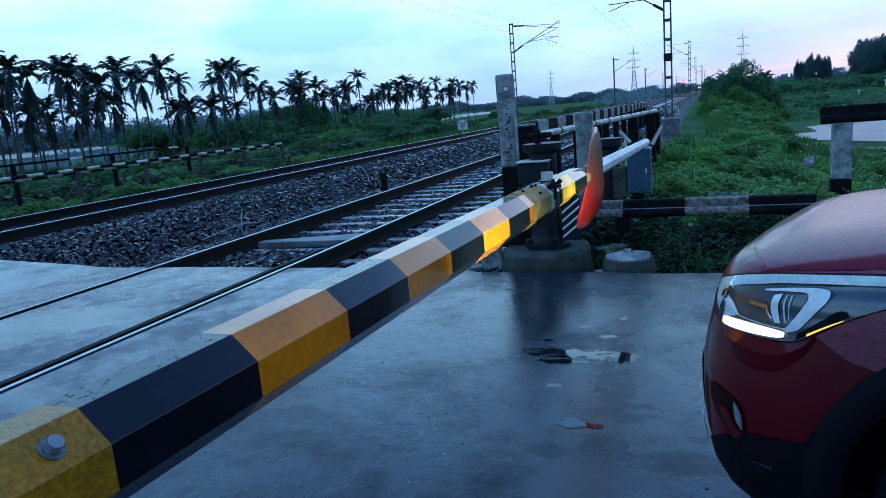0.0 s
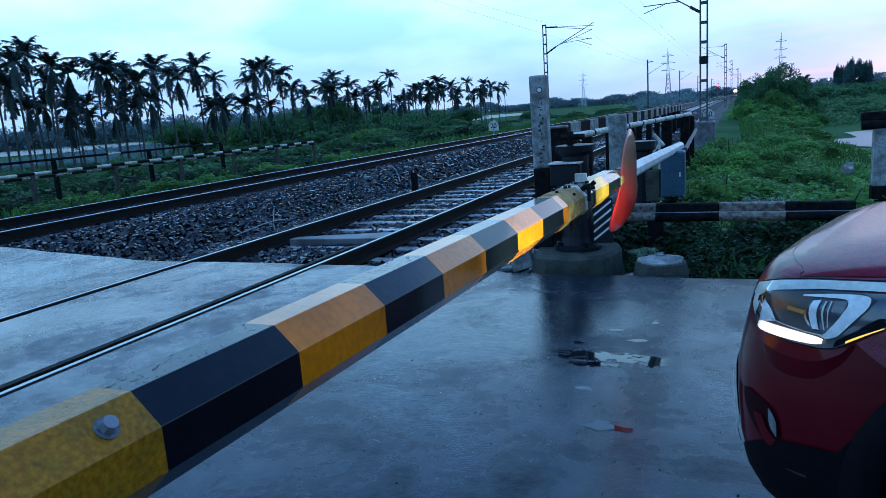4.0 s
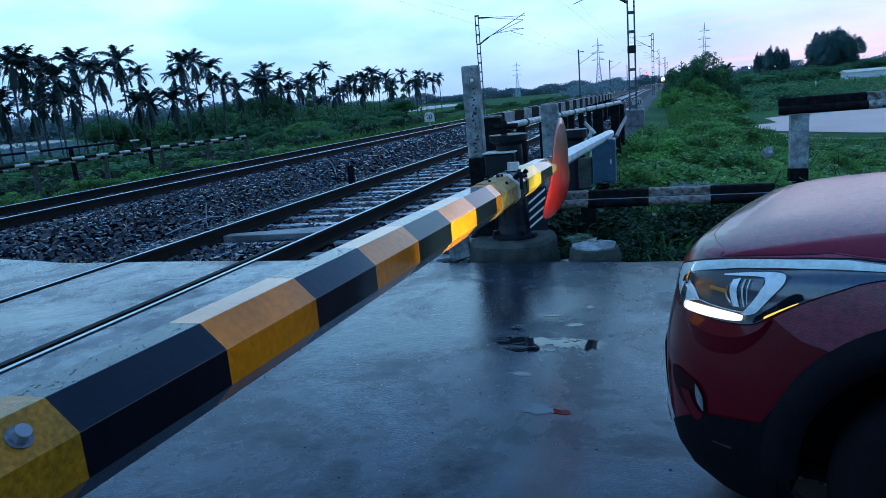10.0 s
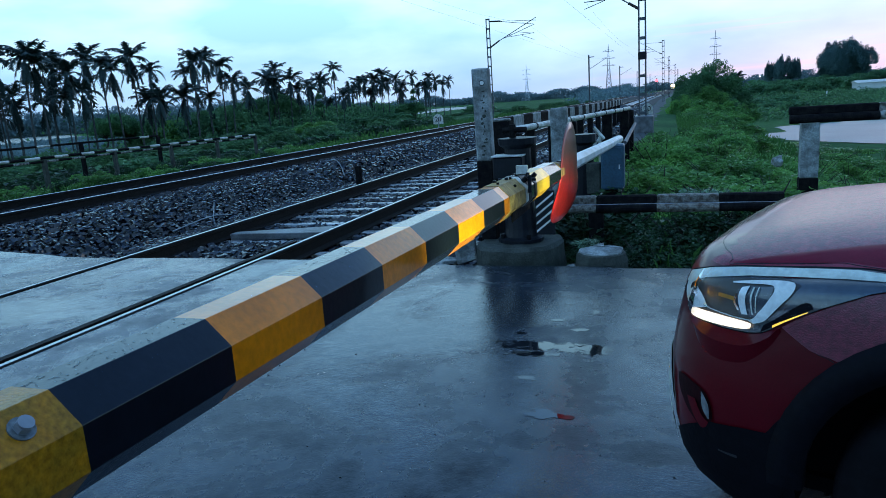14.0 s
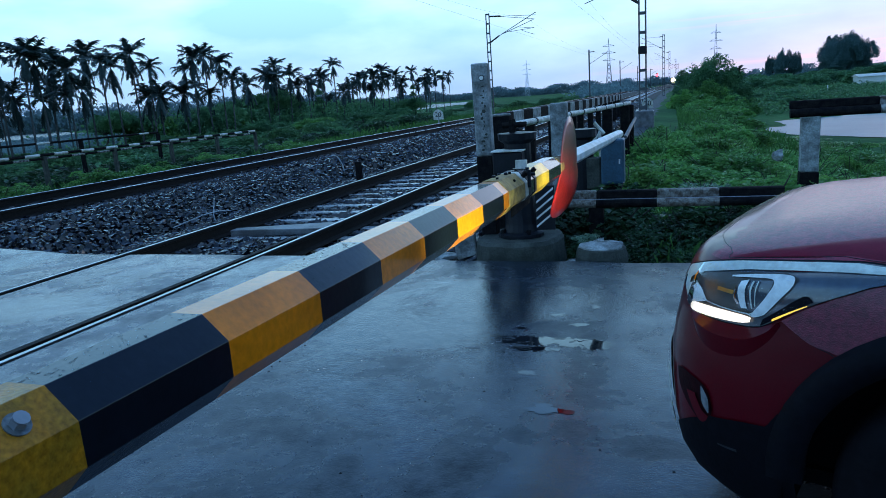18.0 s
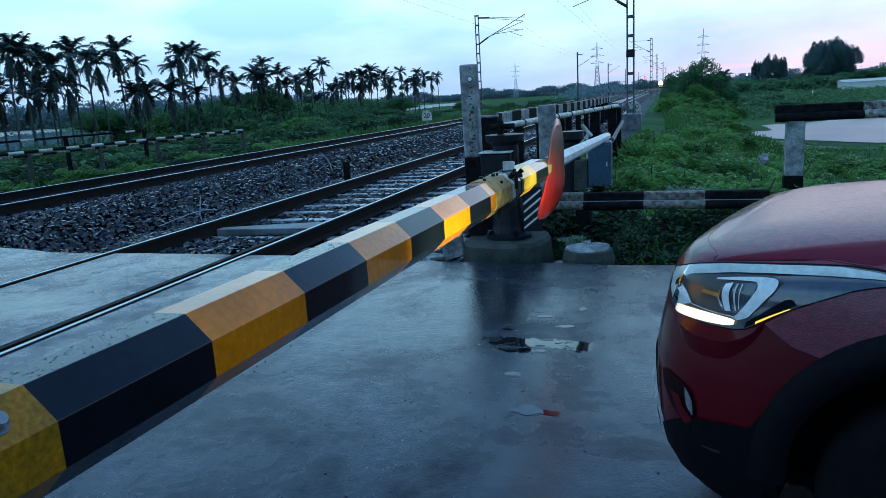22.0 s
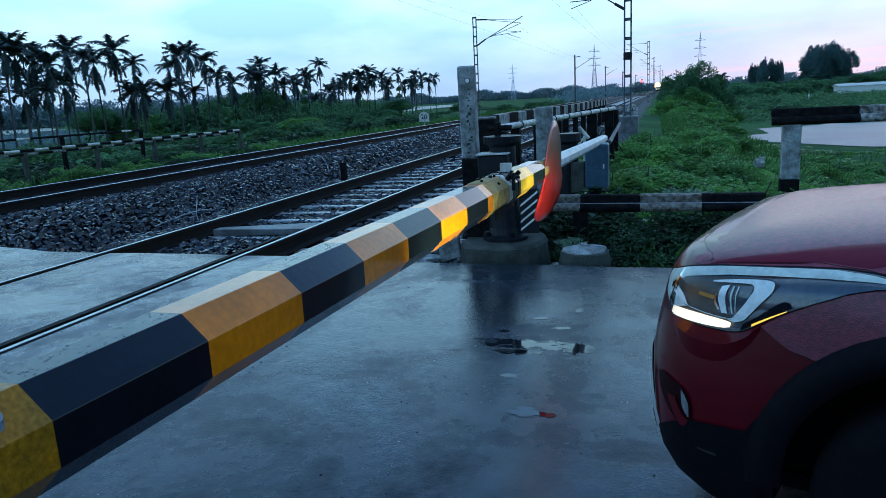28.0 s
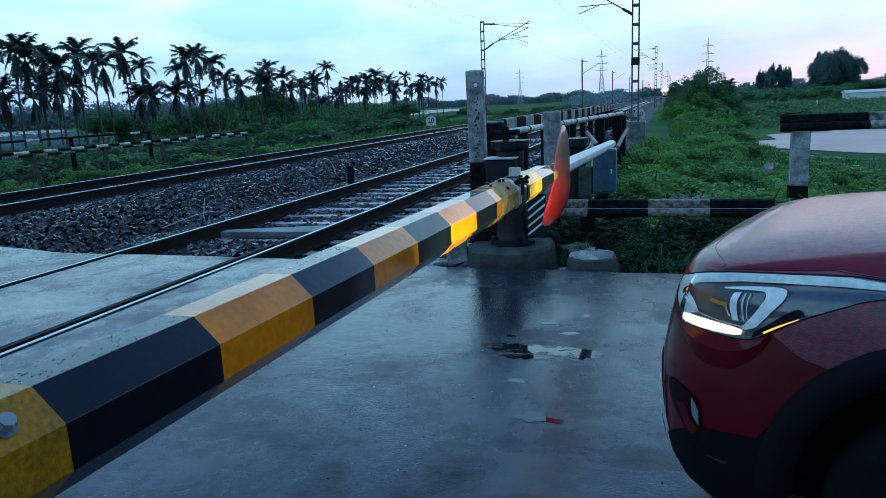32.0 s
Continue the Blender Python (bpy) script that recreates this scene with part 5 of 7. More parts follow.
tube(bm, (-0.12, -0.05, 1.03), (0.10, -0.05, 1.03), 0.025, n=10)
part("lever_head", bm, M_BLACKW, ped)
bm = B()
box(bm, 0.15, -0.05, 0.06, 0.33, -0.035, 0.47, 0.004)
part("stripe_plate", bm, M_BLACK, ped, "small black and white striped plate")
for k in range(4):
    bm = B()
    z = 0.10 + 0.075 * k
    vs = [bm.verts.new(v) for v in ((0.16, -0.052, z - 0.02), (0.32, -0.052, z + 0.11), (0.32, -0.052, z + 0.132), (0.16, -0.052, z + 0.002))]
    bm.faces.new(vs)
    part("stripe", bm, M_CLEAN, ped, "white diagonal stripe")

ped2 = thing("gate_winch", "black gate winch stand behind the pedestal", "winch", (-0.98, 8.1, -0.1))
bm = B()
lathe(bm, [(0.2, 0.22), (0.2, 0.25), (0.12, 0.29), (0.11, 0.9), (0.15, 0.93), (0.15, 1.02)], n=16)
part("stand", bm, M_BLACK, ped2)
bm = B()
box(bm, -0.3, -0.28, 0, 0.3, 0.3, 0.23, 0.02)
part("footing", bm, M_CONCD, ped2)
bm = B()
tube(bm, (-0.023, 1.4, 1.02), (0.106, 1.4, 0.865), 0.024, n=8)
tube(bm, (-0.06, 1.4, 0.75), (0.05, 1.4, 0.885), 0.014, n=8)
tube(bm, (0.05, 1.4, 0.0), (0.05, 1.4, 0.9), 0.02, n=8)
part("white_lever", bm, M_WHITE, ped2, "white painted lever")

cab = thing("blue_cabinet", "weathered blue steel control cabinet on a stand", "cabinet", (-0.645, 8.0, 0.0))
bm = B()
box(bm, -0.125, -0.1, 0.30, 0.125, 0.14, 0.80, 0.015)
part("body", bm, M_BLUE, cab)
bm = B()
box(bm, -0.105, -0.108, 0.33, 0.105, -0.1, 0.77, 0.004)
part("door", bm, M_BLUE, cab)
bm = B()
box(bm, 0.07, -0.125, 0.53, 0.085, -0.106, 0.58)
part("handle", bm, M_ZINC, cab)
bm = B()
box(bm, -0.09, -0.05, -0.3, 0.09, 0.09, 0.305)
part("stand", bm, M_BLACKW, cab)
bm = B()
box(bm, -0.29, -0.06, 0.25, -0.135, 0.10, 0.60, 0.01)
part("side_box", bm, M_CONCD, cab, "grey side box")

pier = thing("concrete_stub", "short round concrete stub with a rough top", "stub", (-0.6, 6.05, -0.15))
bm = B()
lathe(bm, [(0.225, 0), (0.225, 0.08), (0.21, 0.15), (0.18, 0.168), (0.02, 0.172)], n=22)
for v in bm.verts:
    v.co += Vector((noise.noise(v.co * 9), noise.noise(v.co * 9 + Vector((5, 0, 0))), noise.noise(v.co * 11))) * 0.007
part("stub", bm, M_CONCD, pier)
bm = B()
lathe(bm, [(0.195, 0.158), (0.19, 0.172), (0.11, 0.186), (0.02, 0.19)], n=22)
for v in bm.verts:
    v.co += Vector((noise.noise(v.co * 9), noise.noise(v.co * 9 + Vector((5, 0, 0))), 0.6 * noise.noise(v.co * 14))) * 0.02
part("worn_top", bm, M_CONC, pier, "rough pale worn top")


def rubble(x, y, s, seed):
    rr = random.Random(seed)
    bm = B()
    bmesh.ops.create_icosphere(bm, subdivisions=1, radius=1.0)
    for v in bm.verts:
        v.co = v.co.normalized() * (0.75 + 0.5 * noise.noise(v.co * 1.4 + Vector((seed, 0, 0)))) * s
        v.co.z *= 0.6
    ob = part("rubble_stone", bm, M_CONC)
    z = ROAD_N < y and ground_z(x, y) or road_z(x)
    ob.location, ob.rotation_euler = (x, y, max(z, -0.2) + s * 0.3), (rr.uniform(-.3, .3), rr.uniform(-.3, .3), rr.uniform(0, 6))
    tagged(ob, "broken pale concrete lump at the road edge", "stone", "rubble at the road edge")


for k, (x, y, s) in enumerate(((-2.05, 5.95, 0.14), (-1.92, 5.9, 0.12), (-2.25, 6.05, 0.13), (-1.84, 6.1, 0.10), (-2.45, 6.0, 0.09), (-0.92, 6.02, 0.06), (-0.82, 6.3, 0.09), (-0.72, 6.42, 0.08), (-0.62, 6.38, 0.06), (-0.9, 6.25, 0.07), (-2.1, 6.25, 0.15), (-1.75, 5.9, 0.09), (-1.98, 5.82, 0.08), (-2.18, 5.86, 0.1), (-1.66, 5.84, 0.07), (-2.34, 5.84, 0.09), (-1.83, 5.8, 0.06), (-2.5, 5.85, 0.08))):
    rubble(x, y, s, k)


bm = B()
box(bm, -0.10, -0.07, 0.0, 0.09, 0.07, 0.21, 0.012)
for v in bm.verts:
    v.co += Vector((noise.noise(v.co * 9), noise.noise(v.co * 9 + Vector((3, 0, 0))), noise.noise(v.co * 8 + Vector((0, 5, 0))))) * 0.035
broken = part("broken_block", bm, M_CONC)
broken.location, broken.rotation_euler = (-1.84, 6.12, -0.10), (0.0, -0.12, 0.3)
tagged(broken, "broken pale concrete block leaning by the plinth", "block")


# ---- guard beams beside the road ----
def guard_beam(x0, x1, y, z, h, bands, posts, label, foot=-0.5, split=None):
    t = thing("guard_beam", label, "guard rail", (x0, y, 0))
    xs = [x0] + bands + [x1]
    for k in range(len(xs) - 1):
        a, b = xs[k] - x0, xs[k + 1] - x0
        m = (M_RUSTW if split == "w" else M_WHITEW) if k % 2 == (0 if split == "w" else 1) else M_BLACKW
        bm = B()
        tube(bm, (a, 0, z + h * 0.28), (b, 0, z + h * 0.28), h * 0.26, n=14)
        part("lower_band", bm, m, t)
        bm = B()
        box(bm, a, 0.02, z + h * 0.5, b, 0.11, z + h, 0.012)
        part("upper_band", bm, m, t)
    if split:
        # pale strip paints the sky's shine on the wet ledge
        bm = B()
        box(bm, 0.01, -0.012, z + h * 0.49, x1 - x0 - 0.01, 0.03, z + h * 0.535, 0.002)
        part("ledge", bm, M_PYLON, t, "beam ledge, its wet shine put in as pale colour")
    for px, white in posts:
        bm = B()
        if white:
            box(bm, px - x0 - 0.1, -0.03, 0.2, px - x0 + 0.1, 0.13, z + 0.01, 0.01)
            part("post", bm, M_CONC, t, "pale concrete post")
            bm = B()
            box(bm, px - x0 - 0.105, -0.035, foot, px - x0 + 0.105, 0.135, 0.2, 0.01)
            part("post_foot", bm, M_BLACKW, t, "black painted post foot")
        else:
            box(bm, px - x0 - 0.07, -0.02, foot, px - x0 + 0.07, 0.1, z + 0.02, 0.01)
            part("post", bm, M_BLACKW, t)
    return t


guard_beam(-1.25, 0.95, 6.8, 0.22, 0.165, [-0.715, -0.15, 0.40], [(-0.72, False), (0.80, False)], "low black and white guard beam with flaking paint", split="w")
guard_beam(1.32, 6.2, 9.3, 0.85, 0.20, [2.26, 3.0, 3.9, 4.6, 5.4], [(1.55, True), (3.7, True), (5.8, True)], "raised black and white guard beam on pale posts", -0.9)


# ---- lifting barrier ----
def boom_c(y):
    """Middle of the boom."""
    if y <= 4.2:
        return Vector((-0.771 + 0.0203 * (y - 0.606), y, 0.976 - 0.0177 * (y - 0.606)))
    return Vector((-0.698 + 0.012 * (y - 4.2), y, 0.912 - 0.026 * (y - 4.2)))


def boom_piece(name, y0, y1, material, parent, r=0.0754, r2=None, label="", skew=0.0):
    bm = B()
    rings = []
    rad = (r, r if r2 is None else r2)
    for j, y in enumerate((y0, y1)):
        c = boom_c(y)
        ring = []
        for k in range(8):
            a = radians(22.5 + 45 * k)
            s = rad[j] / math.cos(radians(22.5))
            o = Vector((math.cos(a) * s, 0, math.sin(a) * s))
            ring.append(bm.verts.new(c + o))
        rings.append(ring)
    for k in range(8):
        bm.faces.new((rings[0][k], rings[1][k], rings[1][(k + 1) % 8], rings[0][(k + 1) % 8]))
    bm.faces.new(rings[0][::-1])
    bm.faces.new(rings[1])
    bmesh.ops.recalc_face_normals(bm, faces=bm.faces)
    long = [e for e in bm.edges if abs(e.verts[0].co.y - e.verts[1].co.y) > 0.02]
    bmesh.ops.bevel(bm, geom=long, offset=0.0008, segments=1, affect='EDGES')
    return part(name, bm, material, parent, label)


gate = thing("lifting_barrier", "lowered octagonal barrier boom in black and yellow bands", "barrier", (0, 0, 0))
for k in range(-11, 7):
    boom_piece("band", 0.606 + 0.3 * k, 0.606 + 0.3 * (k + 1), M_BOOMK if k % 2 == 0 else M_YELG if k < 0 else M_YEL, gate)
boom_piece("band", 2.706, 2.80, M_YEL, gate)
boom_piece("splice_sleeve", 2.795, 3.10, M_CREAM, gate, 0.0775, 0.076, "cream filler over the boom splice")
boom_piece("clamp_band", 3.10, 3.16, M_WHITE, gate, 0.078)
boom_piece("clamp_band", 3.16, 3.22, M_BLACK, gate, 0.080)
boom_piece("clamp_band", 3.22, 3.30, M_BOOMK, gate, 0.076)
boom_piece("clamp_band", 3.30, 3.34, M_BLACK, gate, 0.079)
boom_piece("band", 3.34, 3.70, M_YEL_LIT, gate, 0.073)
boom_piece("band", 3.70, 4.08, M_BOOMK, gate, 0.070)
boom_piece("band", 4.08, 4.34, M_CREAM, gate, 0.060, 0.054)
boom_piece("band", 4.34, 4.50, M_BLACKW, gate, 0.052, 0.050)
boom_piece("tail_beam", 4.50, 9.0, M_CLEAN, gate, 0.050, 0.046, "white painted tail of the boom")
bm = B()
box(bm, -0.730, 3.30, 0.985, -0.672, 3.312, 1.05, 0.003)
part("bracket_plate", bm, M_WHITE, gate, "small white bracket plate")
bm = B()
tube(bm, (-0.78, 3.14, 1.0), (-0.62, 3.22, 0.99), 0.008, n=8)
part("clamp_rod", bm, M_BLACK, gate)
for x, y in ((-0.63, 3.13), (-0.66, 3.24), (-0.69, 3.33), (-0.75, 2.95), (-0.72, 3.05)):
    bm = B()
    tube(bm, (x, y, 0.94), (x, y, 1.02), 0.009, n=8)
    part("clamp_bolt", bm, M_BLACK, gate)
for y in (3.12, 3.19, 3.32):
    bm = B()
    tube(bm, boom_c(y) + Vector((0.06, 0, 0.06)), boom_c(y) + Vector((0.078, 0, 0.078)), 0.011, n=6)
    part("clamp_nut", bm, M_BLACKW, gate)
# bolt with washer on the sloping upper face
d = Vector((1, 0, 1)).normalized()
c = boom_c(0.545) + d * 0.0754
bm = B()
tube(bm, c, c + d * 0.002, 0.016, n=20)
part("washer", bm, M_BOLT, gate, "dull zinc washer")
bm = B()
tube(bm, c + d * 0.002, c + d * 0.012, 0.0105, n=6)
tube(bm, c + d * 0.013, c + d * 0.015, 0.0095, n=12)
part("bolt", bm, M_PYLON, gate, "galvanised hexagon bolt head")

# round red warning target bolted to the boom, dented and seen nearly edge on
bm = B()
R_D, DC = 0.325, Vector((-0.640, 4.5, 0.876))
rows = []
for side in (0, 1):
    rings = [[bm.verts.new((0, 0, 0))]]
    for j in range(1, 7):
        rings.append([bm.verts.new((0, math.cos(6.2832 * k / 28) * R_D * j / 6, math.sin(6.2832 * k / 28) * R_D * j / 6)) for k in range(28)])
    for ring in rings:
        for v in ring:
            y, z = v.co.y, v.co.z
            u = z / R_D
            v.co = DC + Vector((0.012 * u - (0.08 * u * u if u < 0 else 0) + (0.02 + 0.2 * max(0.0, -u)) * y - (0.005 if side else 0.0), y, z))
    for j in range(6):
        for k in range(28):
            if j == 0:
                f = (rings[0][0], rings[1][k], rings[1][(k + 1) % 28])
            else:
                f = (rings[j][k], rings[j + 1][k], rings[j + 1][(k + 1) % 28], rings[j][(k + 1) % 28])
            bm.faces.new(f if side == 0 else f[::-1])
    rows.append(rings[-1])
for k in range(28):
    bm.faces.new((rows[0][k], rows[1][k], rows[1][(k + 1) % 28], rows[0][(k + 1) % 28]))
part("warning_target", bm, M_TARGET, gate, "dented round red warning target", smooth=True)


# ---- the slab beside the track ----
bm = B()
box(bm, -5.42, 7.46, -0.19, -4.02, 7.80, -0.115, 0.008)
for v in bm.verts:
    k = (v.co.x + 5.42) / 1.40
    v.co.y += 0.36 * k - 0.16 * k * (1 if v.co.y < 7.6 else 0) - 0.18 * (1 - k) * (1 if v.co.y > 7.6 else 0)
    v.co.z += 0.02 * (1 - k) * (1 if v.co.z > -0.15 else 0)
tagged(part("loose_slab", bm, M_SLAB), "loose flat concrete slab between the rails", "slab")
for x, y, h in ((-6.80, 14.4, 0.35), (-7.2, 9.6, 0.5)):
    bm = B()
    if h < 0.4:
        box(bm, x - 0.06, y - 0.06, -0.6, x + 0.06, y + 0.06, 0.11, 0.01)
        tagged(part("marker_stub", bm, M_BLACKW), "short dark marker stub in the ballast", "post")
    else:
        tube(bm, (x, y, -0.5), (x - 0.05, y, -0.25), 0.012, n=6)
        tube(bm, (x - 0.05, y, -0.25), (x - 0.02, y + 0.03, 0.02), 0.009, n=6)
        tagged(part("dry_stalk", bm, M_SLEEPER), "pale dry stalk in the ballast", "stalk")


# ---- puddles in the worn road ----
M_PIT = mat("broken_wet_tar", (0.012, 0.012, 0.013), 0.75, var=0.4, scale=40.0, bump=1.0, spec=0.1)
M_PUDDLE = mat("puddle_water", (0.010, 0.012, 0.016), 0.025, var=0.1, scale=3.0, bump=0.015, bscale=25.0, spec=0.75)


def puddle(x, y, rx, ry, seed, need=0.0, cell=0.005):
    """Shallow water filling the low spots of a ragged, worn patch."""
    vs, fs, at = [], [], {}
    z = road_z(x) + 0.0018

    def corner(i, j):
        if (i, j) not in at:
            at[i, j] = len(vs)
            vs.append((x + i * cell * 1.6, y + j * cell, z))
        return at[i, j]

    ni, nj = int(rx / cell / 1.6), int(ry / cell)
    for i in range(-ni, ni):
        for j in range(-nj, nj):
            u, v = i / ni, j / nj
            e = 0.75 - u * u - v * v
            h = noise.noise((u * rx * 11 + seed * 5, v * ry * 26, seed)) + 0.75 * noise.noise((u * rx * 40, v * ry * 90, seed + 3)) + 0.35 * noise.noise((u * rx * 110, v * ry * 230, seed + 7))
            if e + 0.95 * h > need:
                fs.append((corner(i, j), corner(i + 1, j), corner(i + 1, j + 1), corner(i, j + 1)))
    if fs:
        tagged(raw("puddle", vs, fs, M_PUDDLE), "shallow ragged puddle mirroring sky and gate gear", "puddle", "puddles on the road")


puddle(-0.70, 3.79, 0.37, 0.09, 1, 0.14)
puddle(-0.42, 3.76, 0.10, 0.09, 6, 0.1)
puddle(-0.76, 3.66, 0.16, 0.045, 9, 0.12)
for k, (x, y, rx, ry) in enumerate(((-0.49, 4.48, 0.03, 0.05), (-0.55, 4.10, 0.07, 0.04), (-0.70, 4.28, 0.07, 0.03), (-0.72, 3.31, 0.06, 0.035), (-0.56, 2.915, 0.10, 0.055), (-0.45, 2.90, 0.032, 0.022), (-0.9, 4.0, 0.05, 0.03))):
    puddle(x, y, rx, ry, k + 11, -0.08 if y < 3 else 0.2, 0.0035)


# dark chips also stand in for the shade of small road dents
def make_grit():
    rng = np.random.default_rng(17)
    vs, fs = [], []
    for x, y, s in zip(rng.uniform(-2.6, 1.5, 900), rng.uniform(0.9, 5.6, 900), 0.0012 + 0.006 * rng.uniform(0, 1, 900) ** 4):
        b = len(vs)
        z = road_z(x)
        vs += [(x - s, y - s * 0.7, z), (x + s * 1.1, y - s * 0.5, z), (x + s * 0.3, y + s, z), (x + s * 0.1, y, z + s * 0.6)]
        fs += [(b, b + 1, b + 3), (b + 1, b + 2, b + 3), (b + 2, b, b + 3)]
    tagged(raw("road_grit", vs, fs, M_PIT), "dark grit on the road, also standing in for small pits", "grit", kind="stuff")


make_grit()


def make_drops():
    """Rain standing in beads on the upper faces of the boom."""
    rng = np.random.default_rng(23)
    vs, fs = [], []
    for y, across, face, r in zip(rng.uniform(0.2, 1.7, 800), rng.uniform(-0.94, 0.94, 800), rng.uniform(0, 1, 800), rng.uniform(0.0005, 0.0022, 800)):
        if int((y - 0.606) // 0.3) % 2 and rng.uniform(0, 1) < 0.85:
            continue
        n = Vector((0, 0, 1)) if face < 0.72 else Vector((1, 0, 1)).normalized()
        side = Vector((1, 0, 0)) if face < 0.72 else Vector((1, 0, -1)).normalized()
        if face >= 0.72:
            across, r = abs(across) * 1.4 - 0.98, r * 0.6
            if across > 0.9:
                continue
        c = boom_c(y) + n * 0.0755 + side * across * 0.030
        b = len(vs)
        k = rng.uniform(0.9, 1.6)
        for h, s in ((0.0, 1.0), (0.38, 0.72)):
            for q in range(7):
                a = 6.2832 * q / 7
                vs.append(c + n * h * r + side * math.cos(a) * r * s + Vector((0, 1, 0)) * math.sin(a) * r * s * k)
        fs += [(b + q, b + (q + 1) % 7, b + 7 + (q + 1) % 7, b + 7 + q) for q in range(7)]
        fs.append(tuple(b + 7 + q for q in range(7)))
    raw("rain_beading", vs, fs, M_DROP, gate, "beads of rain on the boom", kind="stuff")


M_DROP = glass_mat("rain_water", (0.9, 0.95, 1.0))
make_drops()


# ---- small things ----
for y, side in ((2.86, 0), (2.98, 1), (3.08, 0), (3.17, 1), (3.2, 0)):
    n = (Vector((0, 0, 1)), Vector((1, 0, 1)).normalized())[side]
    p = boom_c(y) + n * 0.075 + Vector((0.012, 0, 0)) * (1 - side)
    bm = B()
    tube(bm, p, p + n * 0.010, 0.0065, n=6)
    part("sleeve_bolt", bm, M_BLACKW, gate)
bm = B()
box(bm, -0.672, 2.90, 0.840, -0.664, 3.30, 0.895, 0.003)
part("sleeve_plate", bm, M_BLACKW, gate, "dark rusted plate under the splice")

bm = B()
bmesh.ops.create_icosphere(bm, subdivisions=2, radius=1.0)
for v in bm.verts:
    v.co = v.co.normalized() * (0.8 + 0.45 * noise.noise(v.co * 1.6)) * 0.10
for x, y, z, k in ((-0.61, 6.12, 0.046, 0.36), (-0.655, 6.13, 0.038, 0.22), (-0.55, 6.10, 0.038, 0.26)):
    lump = part("rubble_lump", bm.copy(), M_CONC)
    lump.location, lump.scale = (x, y, z), (k * 1.3, k, k * 0.8)
    tagged(lump, "pale crumbled concrete lump on the round stub", "rubble", group="rubble on the stub")
rock = part("pale_rock", bm, M_CONC)
rock.location = (1.43, 11.0, 0.24)
tagged(rock, "pale broken rock lying among the creepers", "stone")
bush(BUSH[1], 1.5, 11.15, 0.8, 0.72, "leafy green creeper mound beside the crossing", "creeper mounds")

stake = thing("marker_stake", "thin white marker stake in the meadow", "post", (20.25, 110, -1.25))
bm = B()
box(bm, -0.07, -0.07, 0, 0.07, 0.07, 0.85, 0.01)
part("stake", bm, M_CLEAN, stake)

bm = B()
q = [Vector((-7.909, 15.9, -0.26)), Vector((-7.943, 15.9, -0.088)), Vector((-8.009, 15.9, 0.045)), Vector((-8.079, 15.9, 0.135)), Vector((-8.172, 15.9, 0.168)), Vector((-8.25, 15.9, 0.150))]
for a, b in zip(q, q[1:]):
    tube(bm, a, b, 0.014, 0.012, 6)
tagged(part("dry_stalk", bm, M_SLEEPER), "pale bent dry stalk standing in the ballast", "stalk")
bm = B()
q = [Vector((-7.52, 8.9, -0.33)), Vector((-7.42, 9.2, -0.27)), Vector((-7.36, 9.5, -0.23)), Vector((-7.22, 9.72, -0.20)), Vector((-7.05, 9.80, -0.22))]
for a, b in zip(q, q[1:]):
    tube(bm, a, b, 0.010, 0.009, 6)
tagged(part("dry_stalk", bm, M_SLEEPER), "pale bent dry stalk lying on the ballast", "stalk")


def make_litter():
    """Chips and dirt gathered along the foot of the gate and beside the wheel."""
    rng = np.random.default_rng(31)
    vs, fs = [], []
    spots = [(rng.uniform(-2.6, 1.0), rng.uniform(5.35, 5.7), rng.uniform(0.002, 0.007)) for k in range(90)]
    spots += [(rng.normal(0.35, 0.22), rng.normal(1.62, 0.16), rng.uniform(0.002, 0.006)) for k in range(220)]
    for x, y, s in spots:
        b = len(vs)
        z, a = road_z(x) - 0.001, rng.uniform(0, 6.28)
        c, d = math.cos(a) * s, math.sin(a) * s
        vs += [(x + c, y + d, z), (x - d * 0.8, y + c * 0.8, z), (x - c, y - d * 0.9, z), (x + d, y - c * 0.7, z), (x, y, z + s * 0.7)]
        fs += [(b, b + 1, b + 4), (b + 1, b + 2, b + 4), (b + 2, b + 3, b + 4), (b + 3, b, b + 4)]
    tagged(raw("road_chips", vs, fs, M_BALLAST), "dark stone chips along the road edge", "grit", kind="stuff")


make_litter()

random.seed(77)
for i in range(14):
    y = 74 + i * 2.2 + rnd(-0.8, 0.8)
    bush(SHRUB[(2, 0, 2)[i % 3]], -64 + rnd(-3.5, 4.5), y, rnd(1.8, 2.8), rnd(2.2, 3.4), "dense dark green shrub behind the palms", "undergrowth by the palms", "shrub")
for i in range(44):
    y = rnd(9, 58)
    bush((SHRUB[2], DARK_SHRUB)[i % 2], rnd(-34, -17.5), y, rnd(1.0, 1.8), rnd(0.6, 1.05), "dark green thicket behind the fence", "undergrowth by the palms", "shrub")



# ---- the waiting car ----
CAR_Y, CAR_W, CAR_L = 2.93, 0.90, 4.0
LEVELS = [(0.1, 0.085, 0.09), (0.15, 0.05, 0.05), (0.22, 0.022, 0.025), (0.32, 0.006, 0.008), (0.44, 0.0, 0.0), (0.54, 0.0, 0.0), (0.62, 0.012, 0.002), (0.69, 0.026, 0.008), (0.75, 0.038, 0.014), (0.8, 0.055, 0.022), (0.835, 0.075, 0.032), (0.86, 0.1, 0.045), (0.8765, 0.15, 0.06), (0.8897, 0.2, 0.085), (0.9062, 0.27, 0.14), (0.9227, 0.355, 0.21), (0.9359, 0.44, 0.29), (0.9491, 0.56, 0.4), (0.959, 0.7, 0.54), (0.9656, 0.86, 0.72), (0.9689, 1.0, 0.86)]


